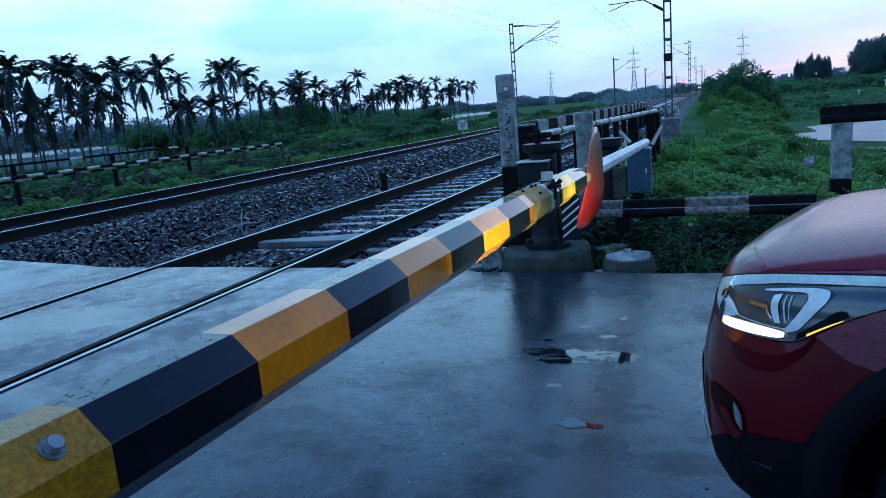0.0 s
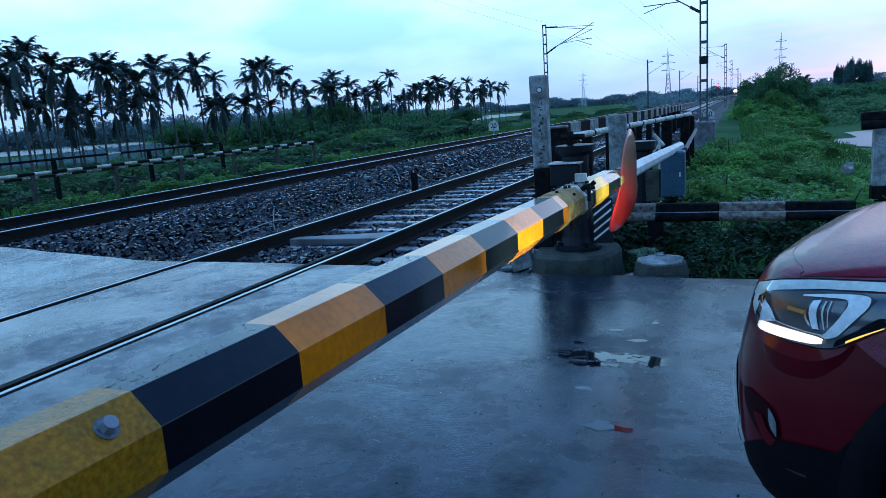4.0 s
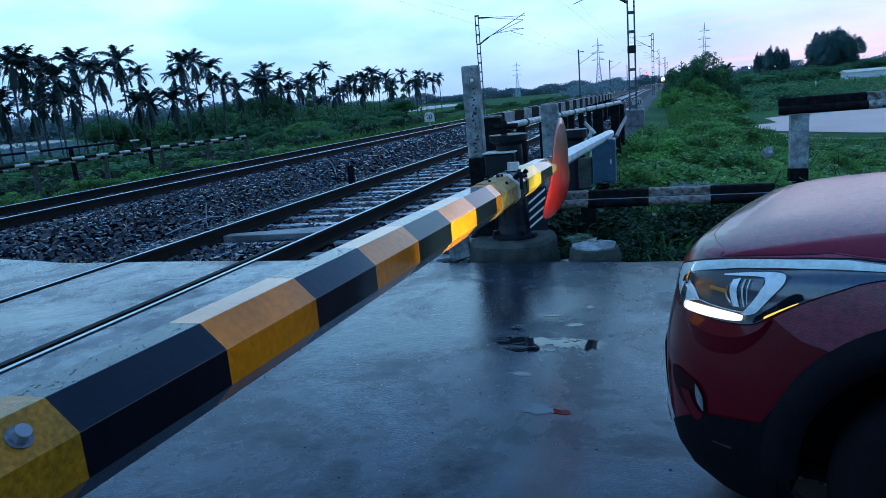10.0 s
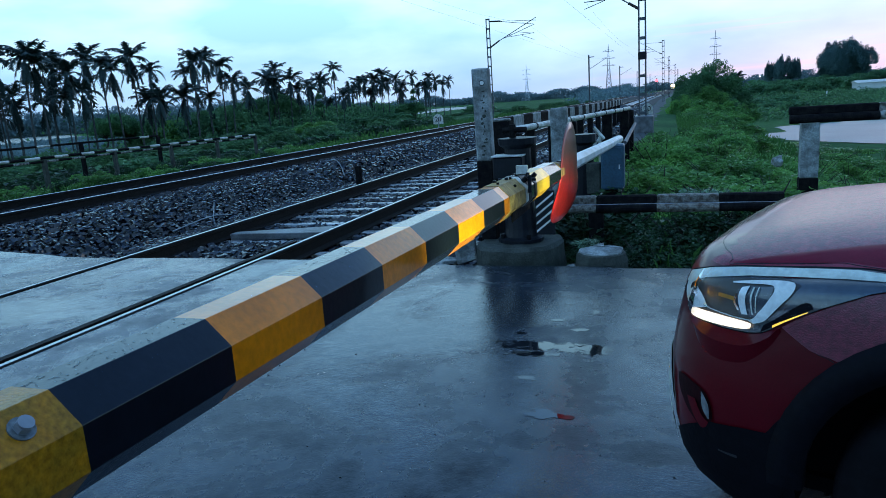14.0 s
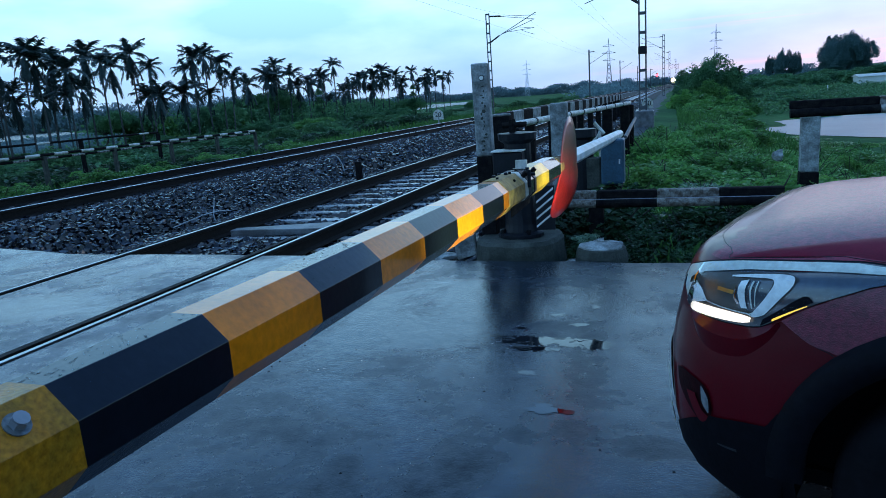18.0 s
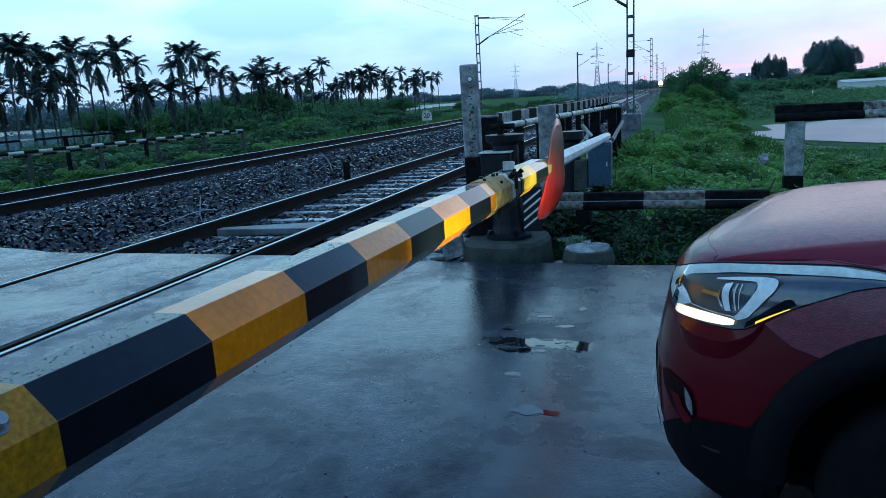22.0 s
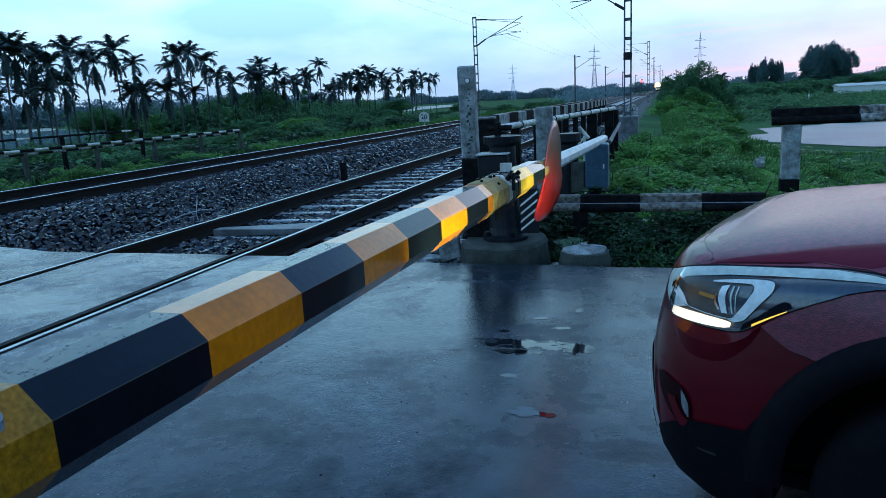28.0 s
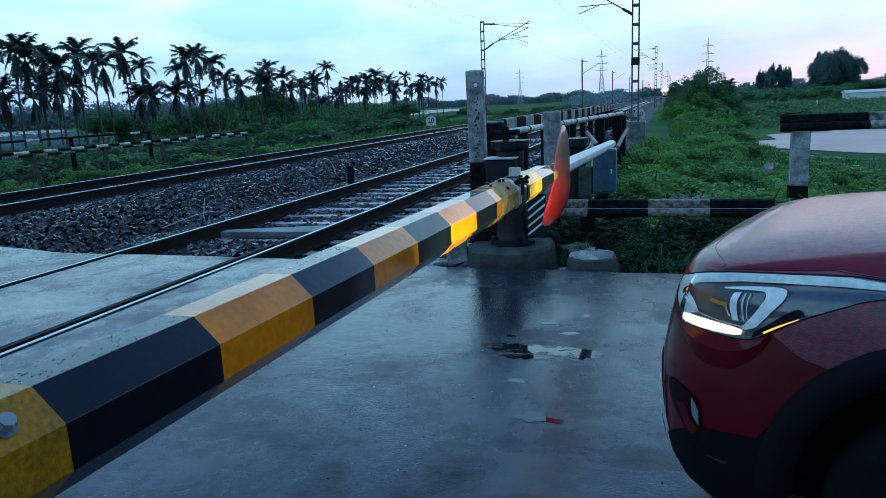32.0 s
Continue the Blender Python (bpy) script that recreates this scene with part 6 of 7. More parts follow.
def level_at(z):
    for (a, p, q), (b, r, s) in zip(LEVELS, LEVELS[1:]):
        if z <= b:
            k = max(0.0, (z - a) / (b - a))
            return p + (r - p) * k, q + (s - q) * k
    return LEVELS[-1][1:]


def car_pt(s, z, out=0.0):
    """A point of the near front quarter: s 0 to 1 along the nose, 1 to 2 round the corner, past 2 along the flank."""
    fx, sy = level_at(z)
    a, b = 0.50, min(0.46, CAR_W - sy)
    y0 = CAR_Y - CAR_W + sy
    fx, y0 = fx - out, y0 - out
    if s < 1:
        y = CAR_Y + (y0 + b - CAR_Y) * s
        return (fx - 0.012 * (1 - s * s), y, z)
    if s < 2:
        t = (s - 1) * math.pi / 2
        n = 2 / 2.5
        return (fx + a - a * math.cos(t) ** n, y0 + b - b * math.sin(t) ** n, z)
    return (fx + a + (s - 2), y0, z)


def flank_y(x, z, out=0.0):
    """The near flank's y at a given x and height."""
    fx, sy = level_at(z)
    a, b, y0 = 0.50, min(0.46, CAR_W - sy), CAR_Y - CAR_W + sy - out
    if x >= fx + a:
        return y0
    k = min(1.0, max(0.0, (fx + a - x) / a))
    return y0 + b - b * (1 - k ** 2.5) ** 0.4


WHEEL_X, WHEEL_Z, ARCH_Z = (0.86, 3.29), 0.265, 0.295


def car_loop(z):
    """One level of the body, from the nose along the near flank to the tail: (s, point)."""
    fx, sy = level_at(z)
    out = [(k / 5, Vector(car_pt(k / 5, z))) for k in range(5)] + [(1 + k / 20, Vector(car_pt(1 + k / 20, z))) for k in range(20)]
    rear = CAR_L - 0.04 - max(0, z - 0.9) * 1.5
    y0, x0 = CAR_Y - CAR_W + sy, fx + 0.5
    for k in range(46):
        x = x0 + (rear - 0.3 - x0) * k / 45
        out.append((2 + k, Vector((x, y0, z))))
    b = min(0.4, CAR_W - sy)
    for k in range(1, 9):
        t = k / 8 * math.pi / 2
        out.append((60, Vector((rear - 0.3 + 0.3 * math.sin(t) ** 0.8, y0 + b - b * math.cos(t) ** 0.8, z))))
    out.append((61, Vector((rear, CAR_Y, z))))
    return out


def make_car():
    car = thing("car", "dark red crossover car waiting with its headlamps lit", "car", (0, 0, 0))
    car.matrix_world = pose(0.004, 2.25, 0, 0, 0, -20) @ pose(-0.05, -2.25, 0)
    zs = []
    for (a, *_), (b, *_) in zip(LEVELS, LEVELS[1:]):
        zs += [a, (a + b) / 2]
    zs.append(LEVELS[-1][0])
    loops = [car_loop(z) for z in zs]
    n = len(loops[0])
    red, black, hood = B(), B(), B()

    def cell(s, c):
        for wx in WHEEL_X:
            if math.hypot(c.x - wx, c.z - ARCH_Z) < 0.43 and c.y < CAR_Y - 0.5:
                return None
        if c.z < 0.24 or (c.z < 0.30 and s > 1.85):
            return black
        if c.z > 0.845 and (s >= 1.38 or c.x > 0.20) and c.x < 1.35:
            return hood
        return red
    made = {}

    def vert(bm, i, j, m):
        key = (bm is red, bm is black, i, j, m)
        if key not in made:
            p = loops[i][j][1].copy()
            if m:
                p.y = 2 * CAR_Y - p.y
            made[key] = bm.verts.new(p)
        return made[key]
    for i in range(len(zs) - 1):
        for j in range(n - 1):
            c = (loops[i][j][1] + loops[i + 1][j + 1][1]) / 2
            bm = cell(loops[i][j][0], c)
            if bm is None:
                continue
            for m in (0, 1):
                q = [vert(bm, i, j, m), vert(bm, i, j + 1, m), vert(bm, i + 1, j + 1, m), vert(bm, i + 1, j, m)]
                try:
                    bm.faces.new(q if m else q[::-1])
                except ValueError:
                    pass
    for bm in (red, black, hood):
        bmesh.ops.remove_doubles(bm, verts=bm.verts, dist=0.0004)
        bmesh.ops.recalc_face_normals(bm, faces=bm.faces)
    body = part("body", red, M_PAINT, car, smooth=True)
    part("sill_cladding", black, M_TRIM, car, "black plastic sills", smooth=True)
    part("bonnet", hood, M_BONNET, car, "wet red bonnet beaded with rain, skylight in its paler red", smooth=True)
    bm = B()
    box(bm, 0.14, CAR_Y - 0.55, 0.09, 3.9, CAR_Y + 0.55, 0.14)
    part("underbody", bm, M_TRIM, car)

    def patch(name, tops, bots, out, material, parent, label="", steps=40, s0=None, s1=None, rows=5, proud=0.0):
        """A piece of skin between an upper and a lower line, each given as (s, height)."""
        s0 = tops[0][0] if s0 is None else s0
        s1 = tops[-1][0] if s1 is None else s1
        vs, fs = [], []
        for k in range(steps + 1):
            s = s0 + (s1 - s0) * k / steps
            zb, zt = lerp_table(s, bots), lerp_table(s, tops)
            for r in range(rows + 1):
                o = out + proud * min(1.0, (s - s0) * 8) * r / (rows - 1) if r < rows else 0.0 if proud else out
                vs.append(car_pt(s, zb + (zt - zb) * r / rows, o))
        w = rows + 1
        for k in range(steps):
            for r in range(rows):
                fs.append((k * w + r, k * w + r + 1, (k + 1) * w + r + 1, (k + 1) * w + r))
        m = len(vs)
        for far in (0, 1):
            q = [(x, 2 * CAR_Y - y, z) if far else (x, y, z) for x, y, z in vs]
            f = [t[::-1] for t in fs] if far else fs
            raw(name, q, f, material, parent, label, smooth=True)

    top = [(1.22, 0.767), (1.26, 0.785), (1.32, 0.81), (1.48, 0.842), (1.62, 0.863), (1.72, 0.874), (1.82, 0.883), (1.908, 0.888), (1.985, 0.885), (2.06, 0.877), (2.16, 0.866)]
    bot = [(1.22, 0.758), (1.34, 0.74), (1.44, 0.722), (1.51, 0.693), (1.68, 0.691), (1.80, 0.695), (1.842, 0.704), (1.872, 0.724), (1.942, 0.772), (1.982, 0.80), (2.02, 0.832), (2.068, 0.851), (2.16, 0.864)]

    def ribbon(name, outer, inner, out, material, parent, label="", rows=4, out_in=None, per=4):
        """A strip of skin between two lines of (s, height), each rounded a little, mirrored on the far side."""
        def fine(pts):
            q = [pts[0]]
            for k in range(len(pts) - 1):
                p0, p1, p2, p3 = pts[max(k - 1, 0)], pts[k], pts[k + 1], pts[min(k + 2, len(pts) - 1)]
                for i in range(1, per + 1):
                    t = i / per
                    q.append(tuple(0.5 * (2 * b + (c - a) * t + (2 * a - 5 * b + 4 * c - d) * t * t + (3 * b - a - 3 * c + d) * t ** 3) for a, b, c, d in zip(p0, p1, p2, p3)))
            return q
        a, b = fine(outer), fine(inner)
        vs, fs, w = [], [], rows + 1
        for p, q in zip(a, b):
            for r in range(w):
                k = r / rows
                vs.append(car_pt(p[0] + (q[0] - p[0]) * k, p[1] + (q[1] - p[1]) * k, out + ((out if out_in is None else out_in) - out) * k))
        for k in range(len(a) - 1):
            for r in range(rows):
                fs.append((k * w + r, k * w + r + 1, (k + 1) * w + r + 1, (k + 1) * w + r))
        for far in (0, 1):
            q = [(x, 2 * CAR_Y - y, z) if far else (x, y, z) for x, y, z in vs]
            raw(name, q, [t[::-1] for t in fs] if far else fs, material, parent, label, smooth=True)
    patch("lower_cladding", [(1.36, 0.285), (1.55, 0.355), (1.67, 0.394), (1.815, 0.414), (1.895, 0.42), (1.93, 0.47)], [(1.36, 0.11), (1.93, 0.11)], 0.005, M_TRIM, car, "black plastic lower bumper", steps=60)
    patch("grille_surround", [(0.0, 0.50), (1.12, 0.53), (1.18, 0.51)], [(0.0, 0.12), (1.18, 0.12)], 0.006, M_TRIM, car, "black plastic grille surround")
    patch("headlamp_housing", top, bot, 0.004, M_LAMPD, car, "dark clear-lens headlamp swept back along the wing", s0=1.29)
    patch("lamp_gasket", [(s, z + 0.0015) for s, z in top], [(s, z - 0.001) for s, z in top], 0.005, M_TRIM, car, s0=1.29)
    patch("lamp_gasket", [(s, z + 0.001) for s, z in bot], [(s, z - 0.002) for s, z in bot], 0.005, M_TRIM, car, s0=1.29)
    # pale strip paints the sky's reflection along the lens top
    patch("upper_light_band", [(s, z - 0.003) for s, z in top[2:]], [(1.32, 0.775), (1.39, 0.776), (1.44, 0.797), (1.50, 0.813), (1.695, 0.845), (1.832, 0.858), (1.953, 0.866), (2.03, 0.868), (2.16, 0.865)], 0.008, M_BAND, car, "sky reflection drawn as a pale strip along the headlamp top", steps=60)
    ribbon("lamp_bezel", [(1.325, 0.808), (1.335, 0.780), (1.365, 0.752), (1.415, 0.728), (1.468, 0.709)], [(1.405, 0.790), (1.400, 0.772), (1.420, 0.754), (1.448, 0.737), (1.480, 0.717)], 0.0085, M_BAND, car, "pale bezel round the inner end of the headlamp")
    patch("reflector_bowl", [(1.40, 0.772), (1.5, 0.808), (1.65, 0.833), (1.83, 0.85), (1.88, 0.84)], [(1.40, 0.765), (1.46, 0.72), (1.6, 0.71), (1.80, 0.72), (1.86, 0.76), (1.88, 0.81)], 0.0055, M_BOWL, car, "dark reflector inside the headlamp")
    ribbon("reflector_wing", [(1.415, 0.764), (1.44, 0.738), (1.475, 0.714)], [(1.465, 0.781), (1.538, 0.762), (1.59, 0.737)], 0.010, M_FRAME, car, "bright inner edge of the headlamp frame")
    ribbon("daytime_lamp", [(1.468, 0.711), (1.505, 0.698), (1.622, 0.698), (1.76, 0.703), (1.803, 0.710)], [(1.472, 0.715), (1.52, 0.723), (1.66, 0.7275), (1.77, 0.7265), (1.803, 0.723)], 0.011, M_DRL, car, "lit white daytime running lamp")
    ribbon("reflector_wing", [(1.655, 0.824), (1.75, 0.839), (1.838, 0.847), (1.874, 0.838), (1.881, 0.812), (1.864, 0.775), (1.842, 0.738), (1.808, 0.724)], [(1.657, 0.820), (1.74, 0.828), (1.795, 0.832), (1.818, 0.828), (1.829, 0.808), (1.82, 0.772), (1.802, 0.739), (1.78, 0.731)], 0.010, M_FRAME, car, "bright outer edge of the headlamp frame", per=5)
    ribbon("chrome_lip", [(1.56, 0.737), (1.66, 0.733), (1.74, 0.730), (1.80, 0.730)], [(1.56, 0.7395), (1.66, 0.7355), (1.74, 0.7335), (1.80, 0.7335)], 0.0105, M_CHROME, car, "thin chrome lip under the projector", rows=2)
    ribbon("projector_surround", [(1.70, 0.815), (1.705, 0.775), (1.745, 0.738)], [(1.815, 0.828), (1.825, 0.785), (1.80, 0.738)], 0.0075, M_LAMPD, car, "dark round projector housing")
    # these three ribbons paint sky glints on the projector glass
    ribbon("projector_lens", [(1.712, 0.815), (1.722, 0.782), (1.76, 0.744)], [(1.738, 0.822), (1.750, 0.785), (1.782, 0.746)], 0.012, M_FRAME, car, "sky glint drawn along the projector lens edge")
    ribbon("projector_lens", [(1.754, 0.820), (1.768, 0.785), (1.797, 0.748)], [(1.760, 0.821), (1.774, 0.786), (1.801, 0.749)], 0.012, M_BAND, car, "glint drawn as a thin bright line in the projector lens", rows=2)
    ribbon("projector_lens", [(1.772, 0.822), (1.787, 0.787), (1.805, 0.755)], [(1.776, 0.8225), (1.790, 0.788), (1.807, 0.756)], 0.012, M_BAND, car, "glint drawn as a thin bright line in the projector lens", rows=2)
    ribbon("projector_rim", [(1.702, 0.795), (1.708, 0.772), (1.738, 0.752)], [(1.707, 0.796), (1.715, 0.774), (1.745, 0.754)], 0.0115, M_CHROME, car, "chrome rim beside the projector", rows=2)
    patch("indicator_bulb", [(1.618, 0.786), (1.708, 0.785)], [(1.628, 0.776), (1.708, 0.774)], 0.009, M_AMBERD, car, "amber bulb inside the headlamp")
    ribbon("lamp_corner", [(1.835, 0.704), (1.868, 0.726), (1.935, 0.774), (1.952, 0.786)], [(1.838, 0.724), (1.875, 0.752), (1.920, 0.796), (1.942, 0.798)], 0.008, M_TRIM, car, "black corner of the headlamp behind the strip")
    ribbon("amber_strip", [(1.870, 0.7225), (1.905, 0.746), (1.945, 0.7745)], [(1.868, 0.729), (1.904, 0.7515), (1.945, 0.7775)], 0.010, M_AMBER, car, "lit amber side strip")
    patch("lens_cover", [(s, z - 0.003) for s, z in top], [(s, z + 0.003) for s, z in bot], 0.014, M_LENS, car, "clear headlamp lens", s0=1.45, steps=60)
    ribbon("bumper_ledge", [(1.50, 0.680), (1.56, 0.664), (1.64, 0.654), (1.72, 0.652), (1.80, 0.660), (1.86, 0.690), (1.886, 0.722)], [(1.50, 0.692), (1.56, 0.690), (1.64, 0.689), (1.72, 0.690), (1.80, 0.693), (1.86, 0.713), (1.887, 0.726)], 0.010, M_PAINT, car, "sloping red ledge of the bumper below the headlamp", out_in=0.003)
    ribbon("bumper_ledge_return", [(1.50, 0.662), (1.56, 0.625), (1.64, 0.600), (1.72, 0.597), (1.80, 0.610), (1.86, 0.660), (1.886, 0.712)], [(1.50, 0.680), (1.56, 0.664), (1.64, 0.654), (1.72, 0.652), (1.80, 0.660), (1.86, 0.690), (1.886, 0.722)], 0.0005, M_PAINT, car, "red bumper skin under the ledge", out_in=0.010)
    patch("front_wing", [(1.887, 0.727), (1.942, 0.768), (1.982, 0.796), (2.02, 0.828), (2.068, 0.847), (2.16, 0.861), (2.9, 0.868)], [(1.887, 0.725), (1.93, 0.70), (1.97, 0.675), (2.03, 0.655), (2.16, 0.70), (2.9, 0.70)], 0.0025, M_WING, car, "rain-beaded front wing, skylight in its paler red", steps=60)
    # flat patch on the skin; the recess's depth and shade are only colour
    ribbon("fog_recess", [(1.43, 0.497), (1.44, 0.455), (1.50, 0.405), (1.57, 0.372), (1.615, 0.357)], [(1.49, 0.503), (1.628, 0.486), (1.673, 0.450), (1.680, 0.410), (1.664, 0.386)], 0.003, M_RECESS, car, "fog lamp recess, its shade painted as a dark patch")
    ribbon("recess_lip", [(1.53, 0.445), (1.555, 0.41), (1.585, 0.380), (1.62, 0.362), (1.65, 0.372)], [(1.59, 0.448), (1.606, 0.425), (1.628, 0.404), (1.65, 0.394), (1.665, 0.391)], 0.006, M_PAINT, car, "red lip inside the fog lamp recess")
    ribbon("fog_lamp", [(1.632, 0.482), (1.640, 0.430), (1.670, 0.402)], [(1.640, 0.480), (1.674, 0.447), (1.675, 0.405)], 0.008, M_FOG, car, "dull pale fog lamp lens")
    patch("bumper_blade", [(1.22, 0.50), (1.33, 0.47)], [(1.22, 0.25), (1.33, 0.23)], 0.010, M_BAND, car, "bright trim blade at the bumper edge")
    patch("tow_cover", [(1.70, 0.314), (1.785, 0.318)], [(1.70, 0.293), (1.785, 0.295)], 0.004, M_COVER, car, "small smooth cover in the lower bumper")

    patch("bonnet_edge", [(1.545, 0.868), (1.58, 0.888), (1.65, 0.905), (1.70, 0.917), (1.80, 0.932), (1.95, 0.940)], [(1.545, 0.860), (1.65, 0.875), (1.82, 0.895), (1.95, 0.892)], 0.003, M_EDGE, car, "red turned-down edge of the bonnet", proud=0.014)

    def seam(pts, label="panel gap"):
        for far in (0, 1):
            bm = B()
            q = []
            for (s, z), (s2, z2) in zip(pts, pts[1:]):
                q += [Vector(car_pt(s + (s2 - s) * k / 4, z + (z2 - z) * k / 4, 0.0005)) for k in range(4)]
            q.append(Vector(car_pt(*pts[-1], 0.0005)))
            if far:
                q = [Vector((p.x, 2 * CAR_Y - p.y, p.z)) for p in q]
            rings = []
            for k, c in enumerate(q):
                m = (q[min(k + 1, len(q) - 1)] - q[max(k - 1, 0)]).to_track_quat('Z', 'Y').to_matrix()
                rings.append([bm.verts.new(c + m @ Vector((0.0012 * math.cos(i * 1.2566), 0.0012 * math.sin(i * 1.2566), 0))) for i in range(5)])
            for r0, r1 in zip(rings, rings[1:]):
                for i in range(5):
                    bm.faces.new((r0[i], r0[(i + 1) % 5], r1[(i + 1) % 5], r1[i]))
            part("panel_gap", bm, M_BLACK, car)
    seam([(1.887, 0.725), (1.93, 0.70), (1.97, 0.675), (2.03, 0.645)])
    seam([(1.54, 0.856), (1.50, 0.866), (1.42, 0.872), (1.25, 0.874), (1.02, 0.871), (0.5, 0.868), (0.0, 0.868)])
    seam([(1.54, 0.856), (1.65, 0.872), (1.82, 0.892), (1.95, 0.889), (2.12, 0.870), (2.6, 0.875)])

    for wx in WHEEL_X:
        for far in (0, 1):
            bm = B()
            r_in, r_out, n2 = 0.39, 0.482, 26
            grid = []
            for k in range(n2 + 1):
                a = math.pi * (-0.02 + 1.04 * k / n2)
                row = []
                for r, o in ((r_in, -0.05), (r_in, 0.012), ((r_in + r_out) / 2, 0.016), (r_out, 0.010), (r_out, -0.004)):
                    x, z = wx - r * math.cos(a), ARCH_Z + r * math.sin(a)
                    y = flank_y(x, max(z, 0.11), o) if wx < 2 else CAR_Y - CAR_W + level_at(max(z, 0.11))[1] - o
                    row.append(bm.verts.new((x, 2 * CAR_Y - y if far else y, z)))
                grid.append(row)
            for p, q in zip(grid, grid[1:]):
                for k in range(4):
                    bm.faces.new((p[k], q[k], q[k + 1], p[k + 1]))
            bmesh.ops.recalc_face_normals(bm, faces=bm.faces)
            part("arch_cladding", bm, M_TRIM, car, "black plastic wheel arch", smooth=True)
            bm = B()
            y0, y1 = (CAR_Y - 0.885, CAR_Y - 0.52)
            pts = []
            for k in range(21):
                a = math.pi * k / 20
                pts.append((wx - 0.44 * math.cos(a), ARCH_Z + 0.44 * math.sin(a)))
            pts = [(wx - 0.44, 0.1)] + pts + [(wx + 0.44, 0.1)]
            f1 = [bm.verts.new((x, 2 * CAR_Y - y0 if far else y0, z)) for x, z in pts]
            f2 = [bm.verts.new((x, 2 * CAR_Y - y1 if far else y1, z)) for x, z in pts]
            for k in range(22):
                bm.faces.new((f1[k], f1[k + 1], f2[k + 1], f2[k]))
            bm.faces.new(f2)
            part("wheel_well", bm, M_TYRE, car)
            wheel = new("wheel")
            wheel.parent = car
            yc = CAR_Y - 0.79
            wheel.location = (wx, 2 * CAR_Y - yc if far else yc, WHEEL_Z)
            turn = Matrix.Rotation(radians(-90 if far else 90), 4, 'X')
            bm = B()
            lathe(bm, [(0.20, -0.09), (0.29, -0.10), (0.318, -0.08), (0.325, -0.03), (0.325, 0.03), (0.318, 0.08), (0.29, 0.10), (0.20, 0.09)], n=36, m=turn)
            part("tyre", bm, M_TYRE, wheel, smooth=True)
            bm = B()
            lathe(bm, [(0.205, -0.08), (0.205, 0.085), (0.195, 0.09), (0.19, 0.03), (0.05, 0.02)], n=30, m=turn)
            for k in range(10):
                a = 6.2832 * k / 10
                box(bm, 0.03, -0.014, 0.045, 0.195, 0.014, 0.07, 0.004, turn @ Matrix.Rotation(a, 4, 'Z'))
            part("rim", bm, M_ALLOY, wheel)
    # cabin
    bm = B()
    prof = [(1.02, 0.97), (1.75, 1.44), (2.1, 1.485), (2.9, 1.47), (3.45, 1.40), (3.86, 1.0)]
    rings = []
    for x, z in prof:
        w = 0.80 if z < 1.1 else 0.62
        rings.append([bm.verts.new((x, CAR_Y - w, z - 0.03)), bm.verts.new((x, CAR_Y - w * 0.7, z)), bm.verts.new((x, CAR_Y + w * 0.7, z)), bm.verts.new((x, CAR_Y + w, z - 0.03))])
    for p, q in zip(rings, rings[1:]):
        for k in range(3):
            bm.faces.new((p[k], p[k + 1], q[k + 1], q[k]))
    part("roof", bm, M_PAINT, car, smooth=False)
    for far in (0, 1):
        s = 1 if far else -1
        bm = B()
        low = [(x, CAR_Y + s * 0.80, 0.93) for x, z in prof]
        high = [(x, CAR_Y + s * (0.80 if z < 1.1 else 0.62), z - 0.035) for x, z in prof]
        a = [bm.verts.new(v) for v in low]
        b = [bm.verts.new(v) for v in high]
        for k in range(len(a) - 1):
            f = (a[k], a[k + 1], b[k + 1], b[k])
            bm.faces.new(f if not far else f[::-1])
        part("side_window", bm, M_SEDAN, car, "dark side windows")
        bm = B()
        box(bm, 1.28, CAR_Y + s * 0.93 - 0.08, 0.95, 1.40, CAR_Y + s * 0.93 + 0.08, 1.08, 0.03)
        part("door_mirror", bm, M_PAINT, car)
    for k in (0, 4):
        (x0, z0), (x1, z1) = prof[k], prof[k + 1]
        bm = B()
        off = Vector((-0.004 if k == 0 else 0.004, 0, 0.006))
        q = [Vector((x0, CAR_Y - 0.7, z0)), Vector((x0, CAR_Y + 0.7, z0)), Vector((x1, CAR_Y + 0.52, z1)), Vector((x1, CAR_Y - 0.52, z1))]
        bm.faces.new([bm.verts.new(v + off) for v in q])
        part("windscreen" if k == 0 else "rear_window", bm, M_SEDAN, car, "dark glass screen")
    return car


make_car()
# Low spots added in place of the headlamps' light on boom and target.
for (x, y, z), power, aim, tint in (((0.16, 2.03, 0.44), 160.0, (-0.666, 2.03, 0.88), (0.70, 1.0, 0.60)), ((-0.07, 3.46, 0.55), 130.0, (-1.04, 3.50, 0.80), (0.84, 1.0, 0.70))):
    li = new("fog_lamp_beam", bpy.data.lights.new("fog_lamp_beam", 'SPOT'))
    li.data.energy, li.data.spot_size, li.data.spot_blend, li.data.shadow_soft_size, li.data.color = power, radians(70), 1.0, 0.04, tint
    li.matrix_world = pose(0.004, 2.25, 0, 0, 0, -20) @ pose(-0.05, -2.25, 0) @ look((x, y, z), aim)

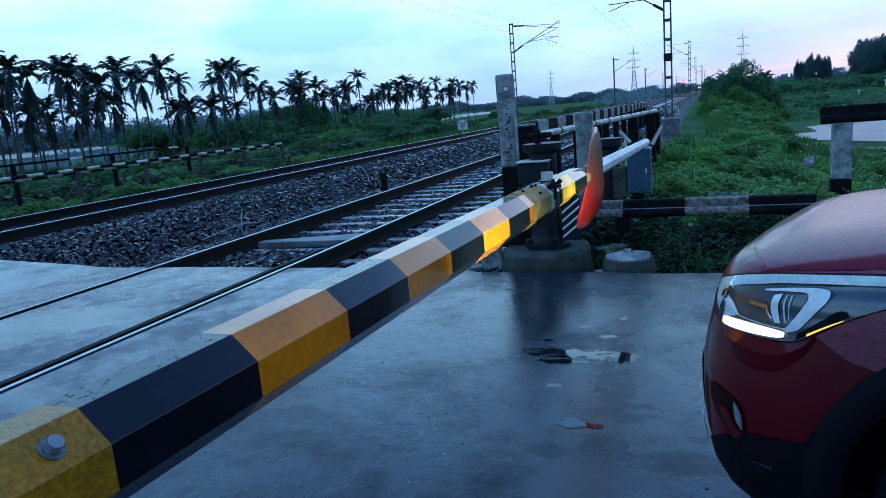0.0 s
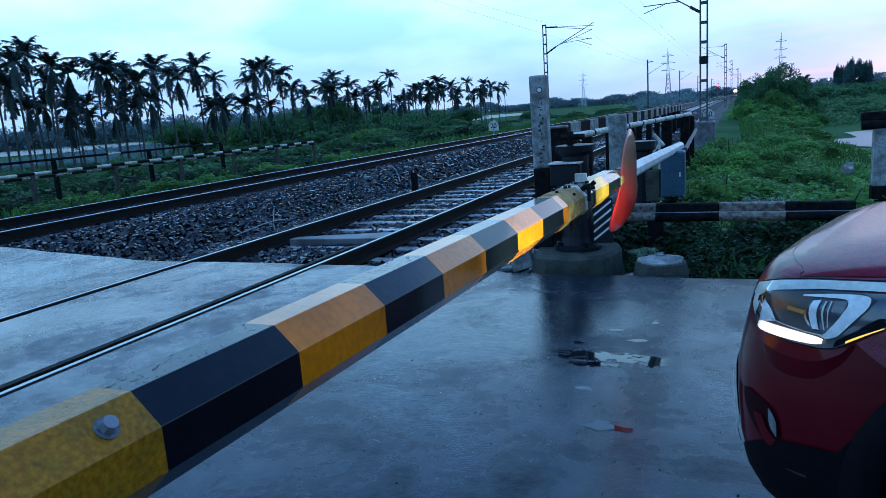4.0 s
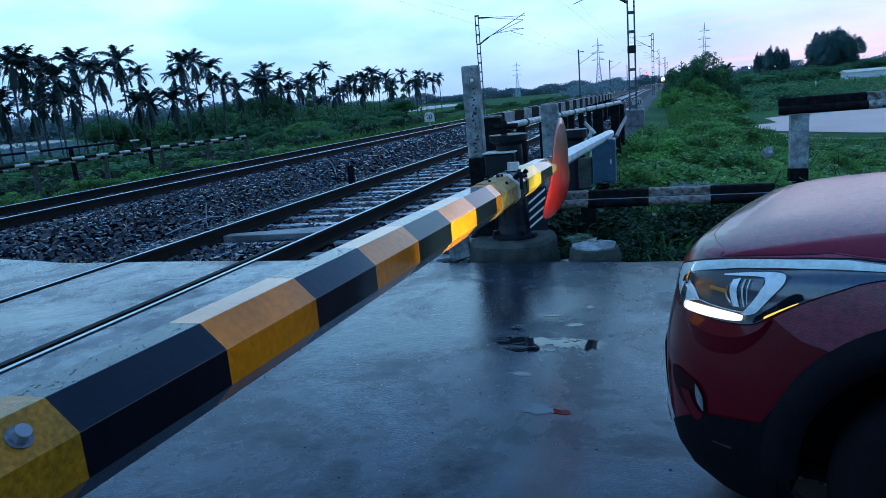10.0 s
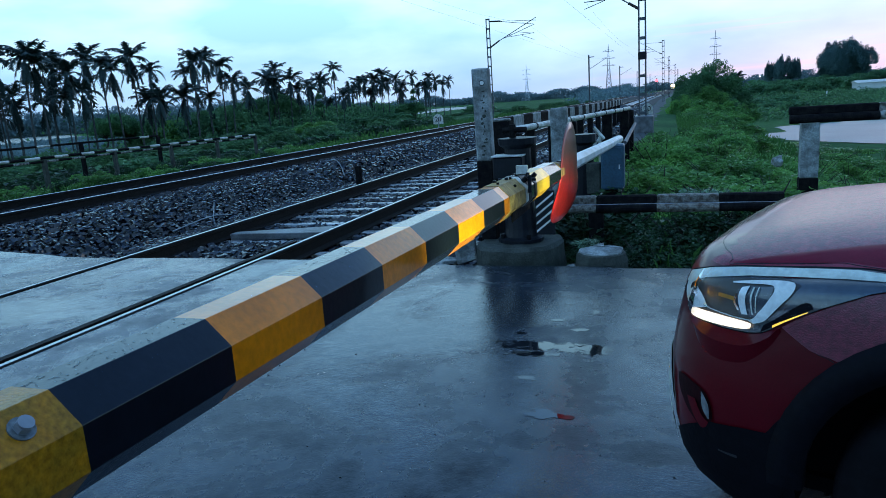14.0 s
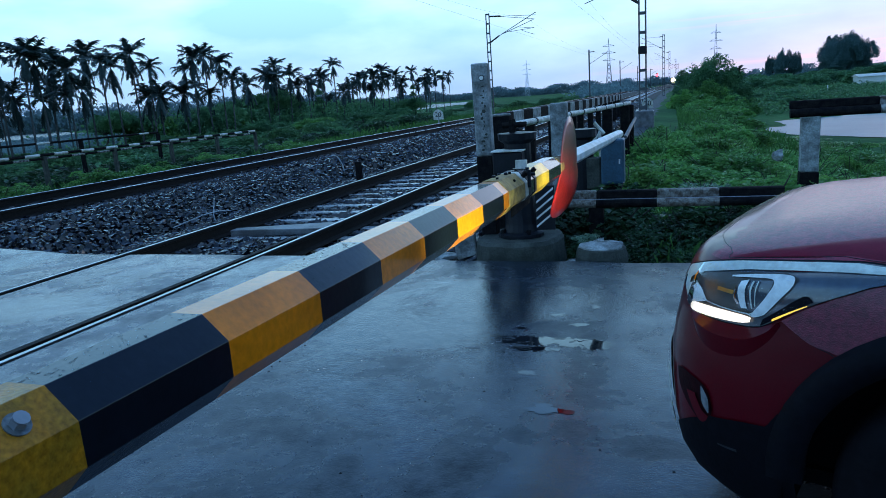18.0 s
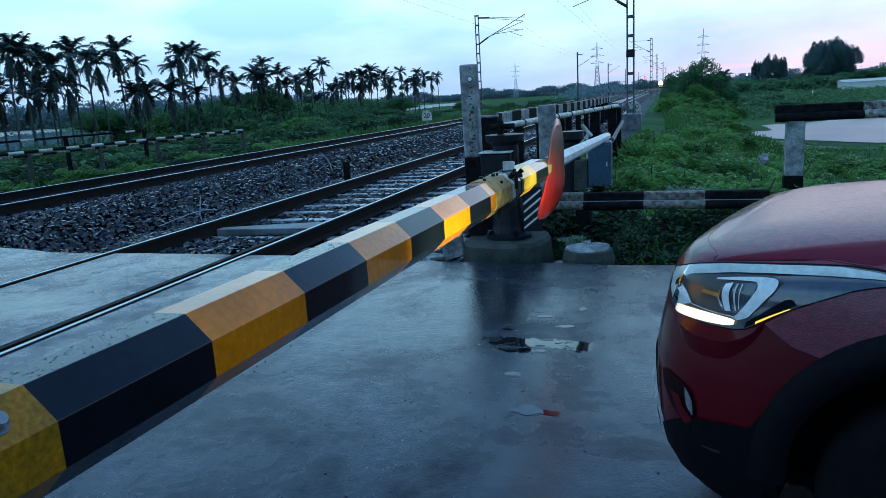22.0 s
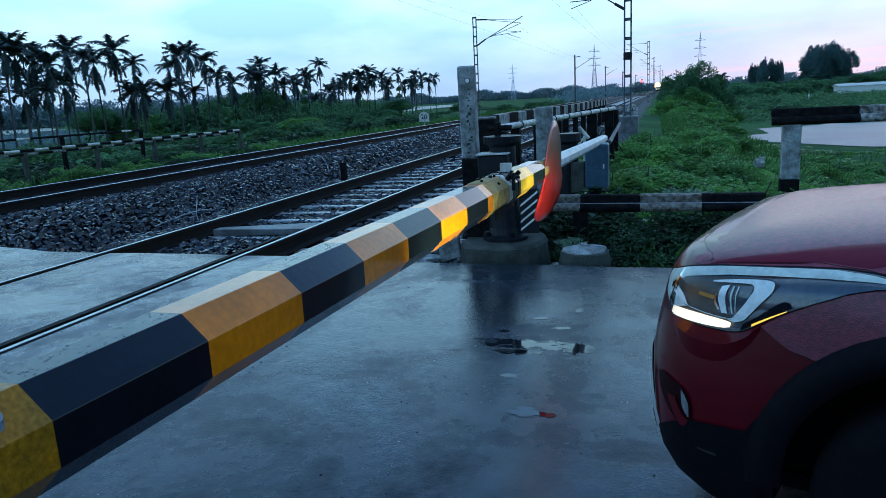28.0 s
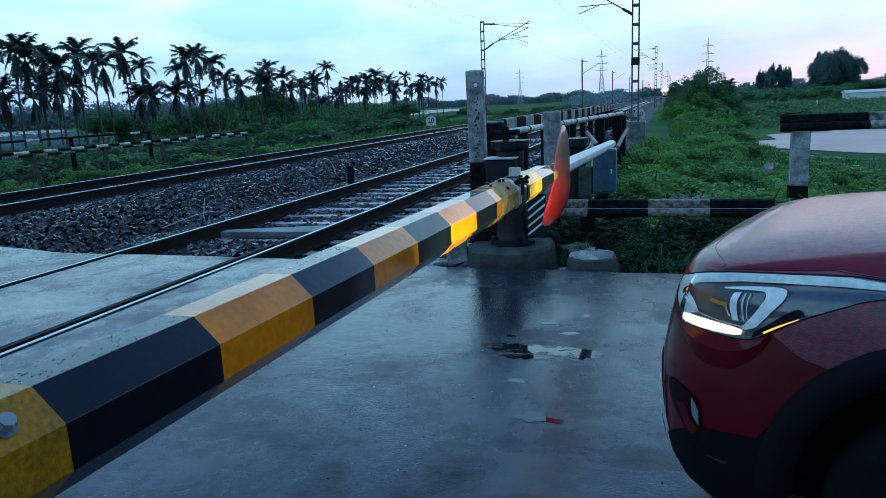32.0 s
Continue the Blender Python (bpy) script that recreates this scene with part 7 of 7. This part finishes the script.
# ---- approaching train ----
loco = thing("locomotive", "distant electric locomotive with its headlight on", "locomotive", (0, 0, 0))
bm = B()
box(bm, -1.5, 0.7, 0.9, 1.5, 18, 3.9, 0.12)
vs = [bm.verts.new(v) for v in ((-1.45, 0.71, 0.95), (1.45, 0.71, 0.95), (1.45, 0.0, 1.1), (-1.45, 0.0, 1.1), (-1.45, 0.0, 2.2), (1.45, 0.0, 2.2), (1.45, 0.71, 3.7), (-1.45, 0.71, 3.7))]
for f in ((0, 1, 2, 3), (3, 2, 5, 4), (4, 5, 6, 7), (0, 3, 4, 7), (1, 6, 5, 2)):
    bm.faces.new([vs[k] for k in f])
part("body", bm, mat("loco_paint", (0.55, 0.50, 0.42), 0.5, var=0.2, scale=1.0), loco)
for s in (-0.7, 0.7):
    bm = B()
    box(bm, s - 0.5, 0.16, 2.6, s + 0.5, 0.3, 3.2)
    part("cab_window", bm, M_SEDAN, loco)
bm = B()
box(bm, -1.35, 0.5, 0.25, 1.35, 17.5, 0.95)
part("bogie", bm, M_BLACK, loco)
# hood and discs far exceed the lamp; their size paints its glare
bm = B()
tube(bm, (0, 0.62, 3.85), (0, 0.35, 3.85), 2.15, n=20)
part("headlight_hood", bm, M_BLACK, loco)
bm = B()
tube(bm, (0, 0.345, 3.85), (0, 0.33, 3.85), 2.1, n=20)
part("headlight", bm, M_HEAD, loco, "warm headlight disc oversized to stand for glare")
bm = B()
tube(bm, (0, 0.325, 3.85), (0, 0.31, 3.85), 1.5, n=20)
part("headlight_core", bm, M_HEADC, loco, "bright headlight core oversized to stand for glare")
for s in (-0.95, 0.95):
    bm = B()
    tube(bm, (s, -0.02, 1.75), (s, -0.04, 1.75), 0.3, n=14)
    part("marker_lamp", bm, M_HEAD, loco, "glowing marker lamp")

# ---- sleepers ----
bm = B()
box(bm, -1.37, -0.066, -0.21, 1.37, 0.066, 0.0, 0.014)
SLEEPER = finish("sleeper", bm, M_SLEEPER)
for c, z0, tr in ((T1, 0.0, track_1), (T2, Z2, track_2)):
    k = 0
    y = 9.248 - 0.627 * 5
    while y < 190:
        o = new("sleeper", SLEEPER)
        o.parent, o.location = tr, (c + track_x(y) + rnd(-0.02, 0.02), y, z0 - 0.172)
        o.rotation_euler = (0, 0, rnd(-0.006, 0.006))
        y += 0.627


def motions():
    rows = []
    for t, y in ((0, 1000), (8, 840), (16, 690), (24, 550), (32, 415)):
        rows.append((t, pose(T1 + track_x(y), y, -0.25)))
    walk(loco, rows)


motions()
